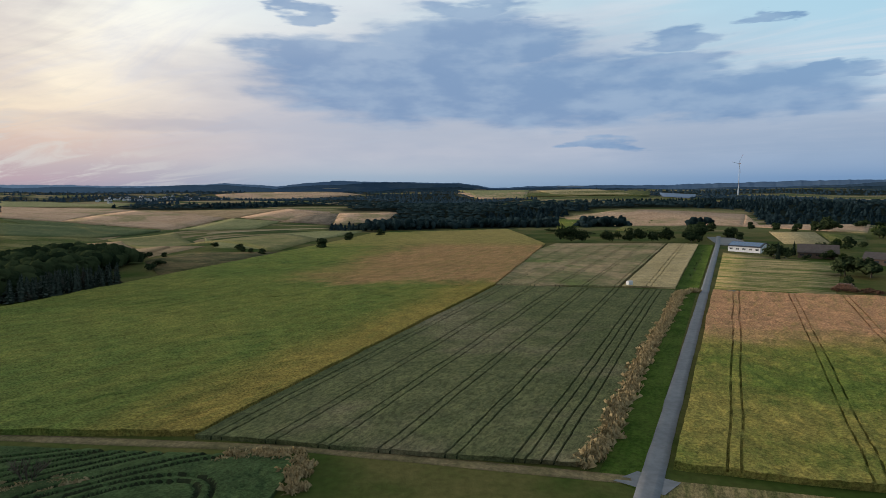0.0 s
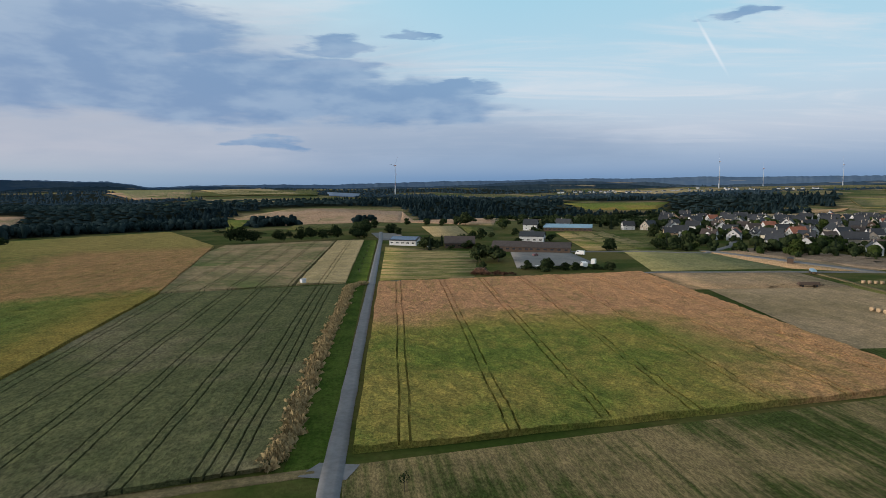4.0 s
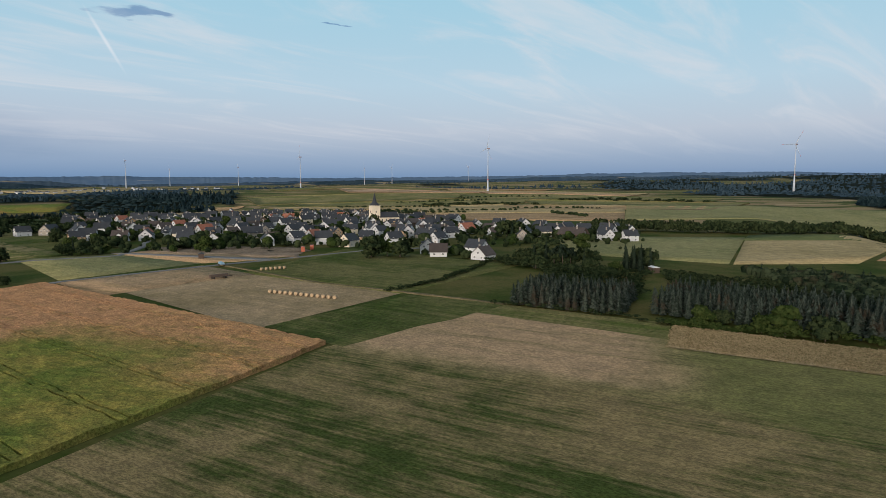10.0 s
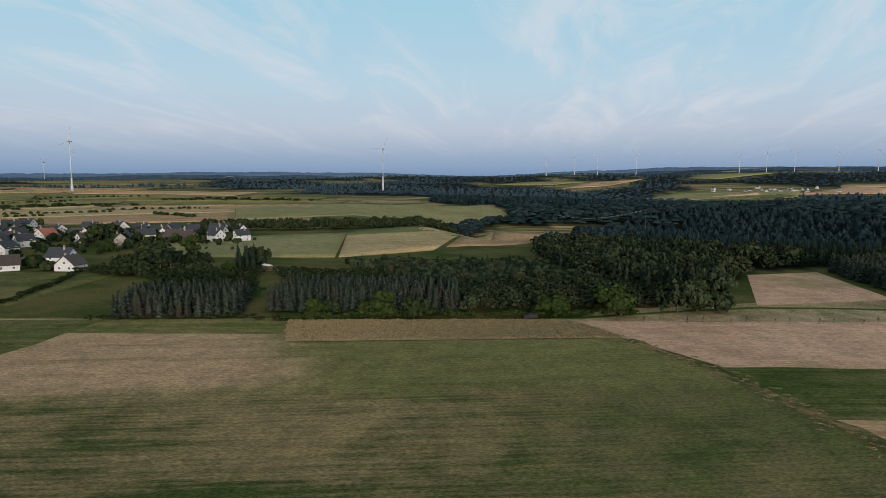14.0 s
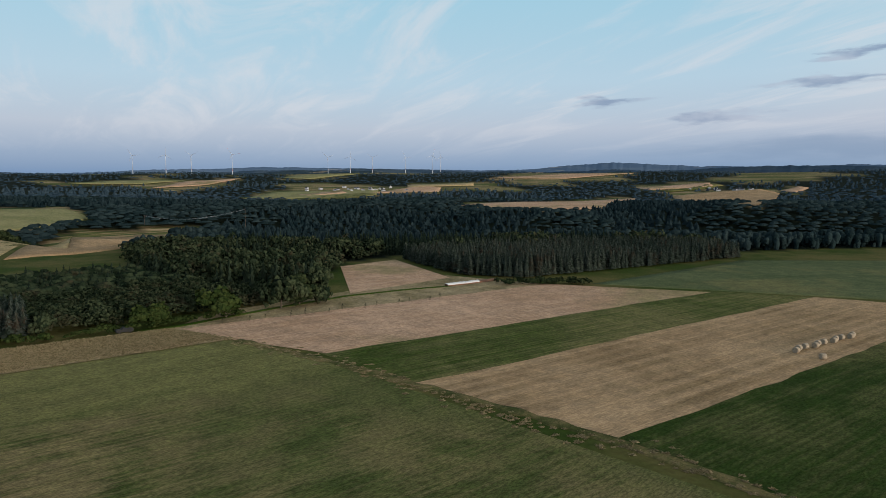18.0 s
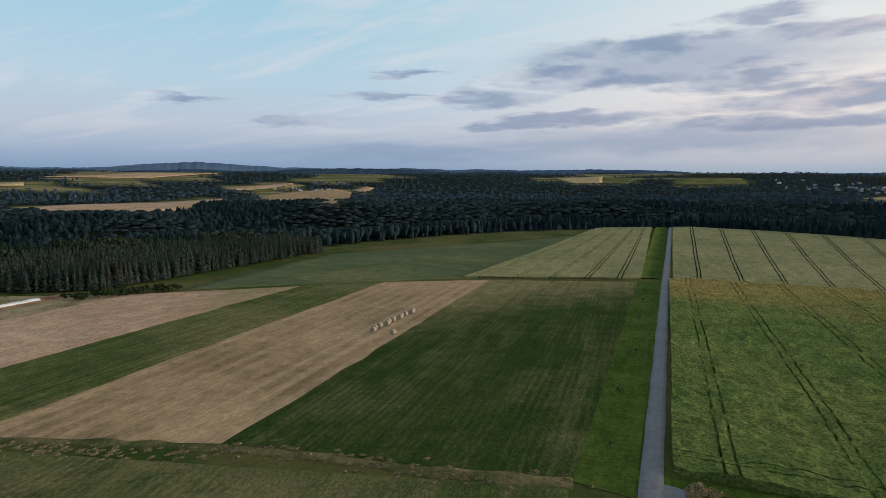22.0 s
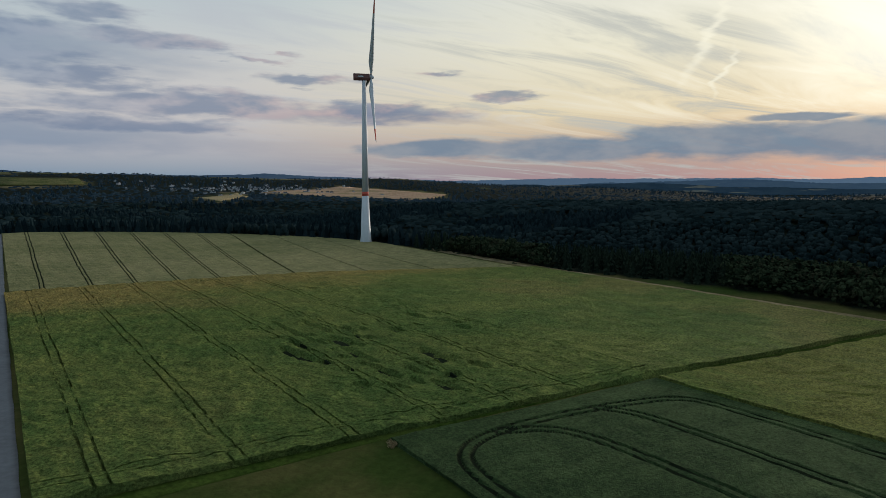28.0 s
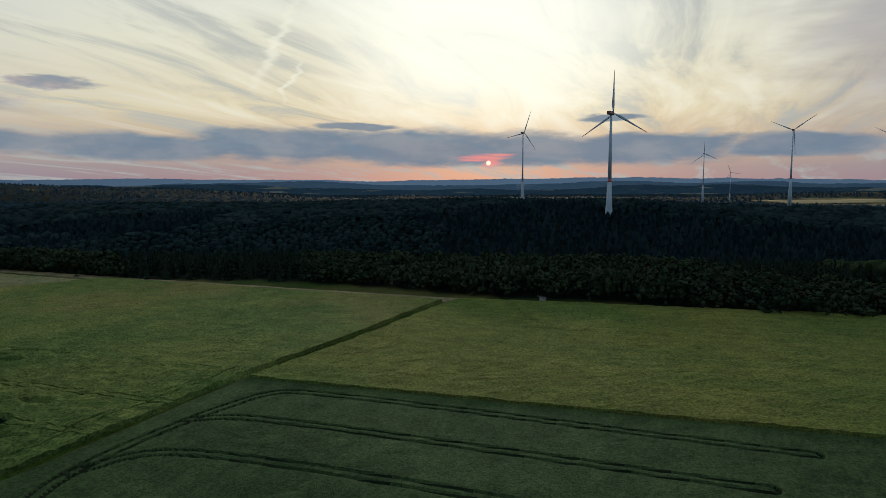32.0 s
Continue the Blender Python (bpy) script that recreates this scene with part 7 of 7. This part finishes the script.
row_of("dry_grass_edge", [(-32, 89.5), (-22, 88.5), (-19, 78)], 0.5, 1.1, 1.6, M_TUFT, "dry grass at the end of the bean field", "dry grass", 1.0, TUFTS)
row_of("dry_grass_edge", [(-43, -71), (-46, -72.5)], 0.35, 0.9, 1.4, M_TUFT, "dry tussocks beside the junction", "dry grass", 0.7, TUFTS)
row_of("dry_grass_edge", [(-80, -47.5), (-82, -48.5)], 0.3, 0.6, 1.0, M_TUFT, "dry tussock at the field corner", "dry grass", 0.5, TUFTS)


def dead_shrub(x, y, h):
    """A leafless thorn bush: stems that fork three times into thin twigs."""
    t = thing("bare_shrub", "leafless dark thorn shrub at the field corner", "shrub", "", pose(x, y, gz(x, y) + lift(x, y)))
    rs = random.Random(17)

    def branch(bm, a, way, length, r, depth):
        b = a + way * length
        cur = [[bm.verts.new(p + Vector((q * math.cos(k), q * math.sin(k), 0))) for k in (0.3, 2.4, 4.5)] for p, q in ((a, r), (b, r * 0.6))]
        for k in range(3):
            bm.faces.new((cur[0][k], cur[0][(k + 1) % 3], cur[1][(k + 1) % 3], cur[1][k]))
        if depth:
            for k in range(4):
                w = (way + Vector((rs.uniform(-0.9, 0.9), rs.uniform(-0.9, 0.9), rs.uniform(-0.3, 0.5)))).normalized()
                branch(bm, a + way * length * rs.uniform(0.55, 1.0), w, length * rs.uniform(0.5, 0.75), r * 0.55, depth - 1)
    for k in range(6):
        bm = bmesh.new()
        branch(bm, Vector((rs.uniform(-0.5, 0.5), rs.uniform(-0.5, 0.5), -0.1)), Vector((rs.uniform(-0.7, 0.7), rs.uniform(-0.7, 0.7), 1.0)).normalized(), h * 0.42, 0.15, 3)
        part("stem", bm, M_BARK, t)


row_of("dry_grass_edge", [(124, -113), (86, -110), (63, -104), (32, -95), (20, -95), (4, -90), (-10, -83), (-28, -77)], 0.5, 0.24, 0.8, M_WEEDS, "thin dry grass along the trampled margin", "dry grass", 1.7, TUFTS[:2])
dead_shrub(-56.6, 81.0, 4.6)
row_of("dry_grass_edge", [(-60, 78), (-54, 79.5), (-50, 82)], 0.35, 0.8, 1.3, M_TUFT, "dry tussocks round the bare shrub", "dry grass", 1.2, TUFTS)


def sapling(x, y, h, label="young staked tree on the grass verge", full=0.5):
    t = thing("sapling", label, "sapling", "saplings", pose(x, y, gz(x, y) + lift(x, y)))
    part("stem", rings(bmesh.new(), [(0, 0, -0.2, 0.05), (0, 0, h * 0.9, 0.02)], 6), M_BARK, t)
    part("stake", rings(bmesh.new(), [(0.35, 0, -0.2, 0.05), (0.35, 0, 1.5, 0.05)], 6), M_TIMBER, t)
    V, F = bush(60, int(abs(x + y)) % 7, 1.0, 0.55)
    c = new("crown", mesh_np("crown", V * np.array([h * full, h * full, h * 0.62]) + np.array([0, 0, h * 0.35]), F, M_LEAF, False))
    c.parent = t


for x, y, h in ((-49.7, -107.9, 2.6), (-66.4, -136.9, 1.8), (-38.3, -86.6, 1.5), (-85.2, -173.8, 1.8), (-99.3, -200.5, 1.8), (-108.2, -217.2, 1.8),
                (163, 386, 2), (151, 360, 2), (141, 338, 2), (132, 320, 2), (122, 298, 2), (111, 275, 2), (34.5, 70.5, 3.0)):
    sapling(x, y, h)
for i in range(13):
    sapling(142.6 - 3.0 * i - (2.2 if i % 2 else 0), -126.4 - 5.6 * i, 1.9 + 0.4 * math.sin(i * 2.3), "thin young tree on the stubble edge", 0.2)

# ---- distant settlements ----
M_FARWALL = plain("far_grey_render", (0.33, 0.34, 0.36), 0.9, grain=0.05, vary=0.3)


def far_town(name, az, dist, spread_az, spread_d, count, label):
    V, F, idx = [], [], []
    r2 = random.Random(count)
    for i in range(count):
        p = heading(az + r2.gauss(0, spread_az)) * (dist + r2.gauss(0, spread_d))
        z, a = gz(p.x, p.y) + 1, r2.uniform(0, math.pi)
        w, l, e, rr = r2.uniform(4, 5.5), r2.uniform(5, 8), r2.uniform(4, 5.5), r2.uniform(7, 9.5)
        c, s = math.cos(a), math.sin(a)
        k = len(V)
        for x, y, h in ((-w, -l, -6), (w, -l, -6), (w, l, -6), (-w, l, -6), (-w, -l, e), (w, -l, e), (w, l, e), (-w, l, e), (0, -l, rr), (0, l, rr)):
            V.append((p.x + c * x - s * y, p.y + s * x + c * y, z + h))
        F += [(k, k + 1, k + 5), (k, k + 5, k + 4), (k + 1, k + 2, k + 6), (k + 1, k + 6, k + 5), (k + 2, k + 3, k + 7), (k + 2, k + 7, k + 6), (k + 3, k, k + 4), (k + 3, k + 4, k + 7), (k + 4, k + 5, k + 8), (k + 6, k + 7, k + 9)]
        idx += [0] * 10
        F += [(k + 5, k + 6, k + 9), (k + 5, k + 9, k + 8), (k + 7, k + 4, k + 8), (k + 7, k + 8, k + 9)]
        idx += [1] * 4
    tagged(new(name, mesh_np(name, V, F, [M_FARWALL, M_SLATE], False, idx)), label, "village", kind="stuff")


far_town("distant_village", 24.5, 2700, 2.4, 90, 70, "distant village of white houses with dark roofs")
far_town("distant_village", -227, 2900, 4.0, 160, 150, "distant village of white houses on the hillside")
far_town("distant_village", -50, 3000, 5.0, 120, 70, "distant village of white houses")
far_town("distant_village", -144, 2500, 2.2, 60, 22, "distant hamlet of white houses")
far_town("distant_village", -176, 2600, 1.2, 40, 12, "distant hamlet of white houses")
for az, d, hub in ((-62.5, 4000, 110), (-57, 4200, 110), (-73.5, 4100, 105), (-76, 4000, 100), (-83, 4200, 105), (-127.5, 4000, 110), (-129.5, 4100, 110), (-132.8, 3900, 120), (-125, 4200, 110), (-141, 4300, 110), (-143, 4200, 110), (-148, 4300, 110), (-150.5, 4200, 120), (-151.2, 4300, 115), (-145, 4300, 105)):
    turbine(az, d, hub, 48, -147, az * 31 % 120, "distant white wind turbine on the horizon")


# ---- power line across the valley ----
def power_line(a, m, b):
    t = thing("power_line", "thin power line on wooden poles across the wooded valley", "power line")
    a, m, b = Vector(a), Vector(m), Vector(b)
    for off in (-1.0, 1.0):
        bm, prev = bmesh.new(), None
        for i in range(25):
            s = i / 24
            p = a * (1 - s) ** 2 + (m * 2 - (a + b) * 0.5) * 2 * s * (1 - s) + b * s * s + Vector((off, off * 0.6, 0))
            cur = [bm.verts.new(p + Vector((0, 0.05 * math.cos(q), 0.05 * math.sin(q)))) for q in (0.5, 2.6, 4.7)]
            if prev:
                for q in range(3):
                    bm.faces.new((prev[q], prev[(q + 1) % 3], cur[(q + 1) % 3], cur[q]))
            prev = cur
        part("wire", bm, M_HAZEWHITE, t)
    for p in (a, b):
        z = gz(p.x, p.y)
        part("pole", rings(bmesh.new(), [(p.x, p.y, z - 1, 0.22), (p.x, p.y, p.z + 0.6, 0.14)], 8), M_BARK, t)
        part("crossarm", box(bmesh.new(), p.x - 1.3, p.x + 1.3, p.y - 0.1, p.y + 0.1, p.z - 0.2, p.z - 0.02), M_BARK, t)


power_line((617.2, -443.5, 8.6), (556.9, -456.4, 6.0), (498.6, -477.0, 17.1))
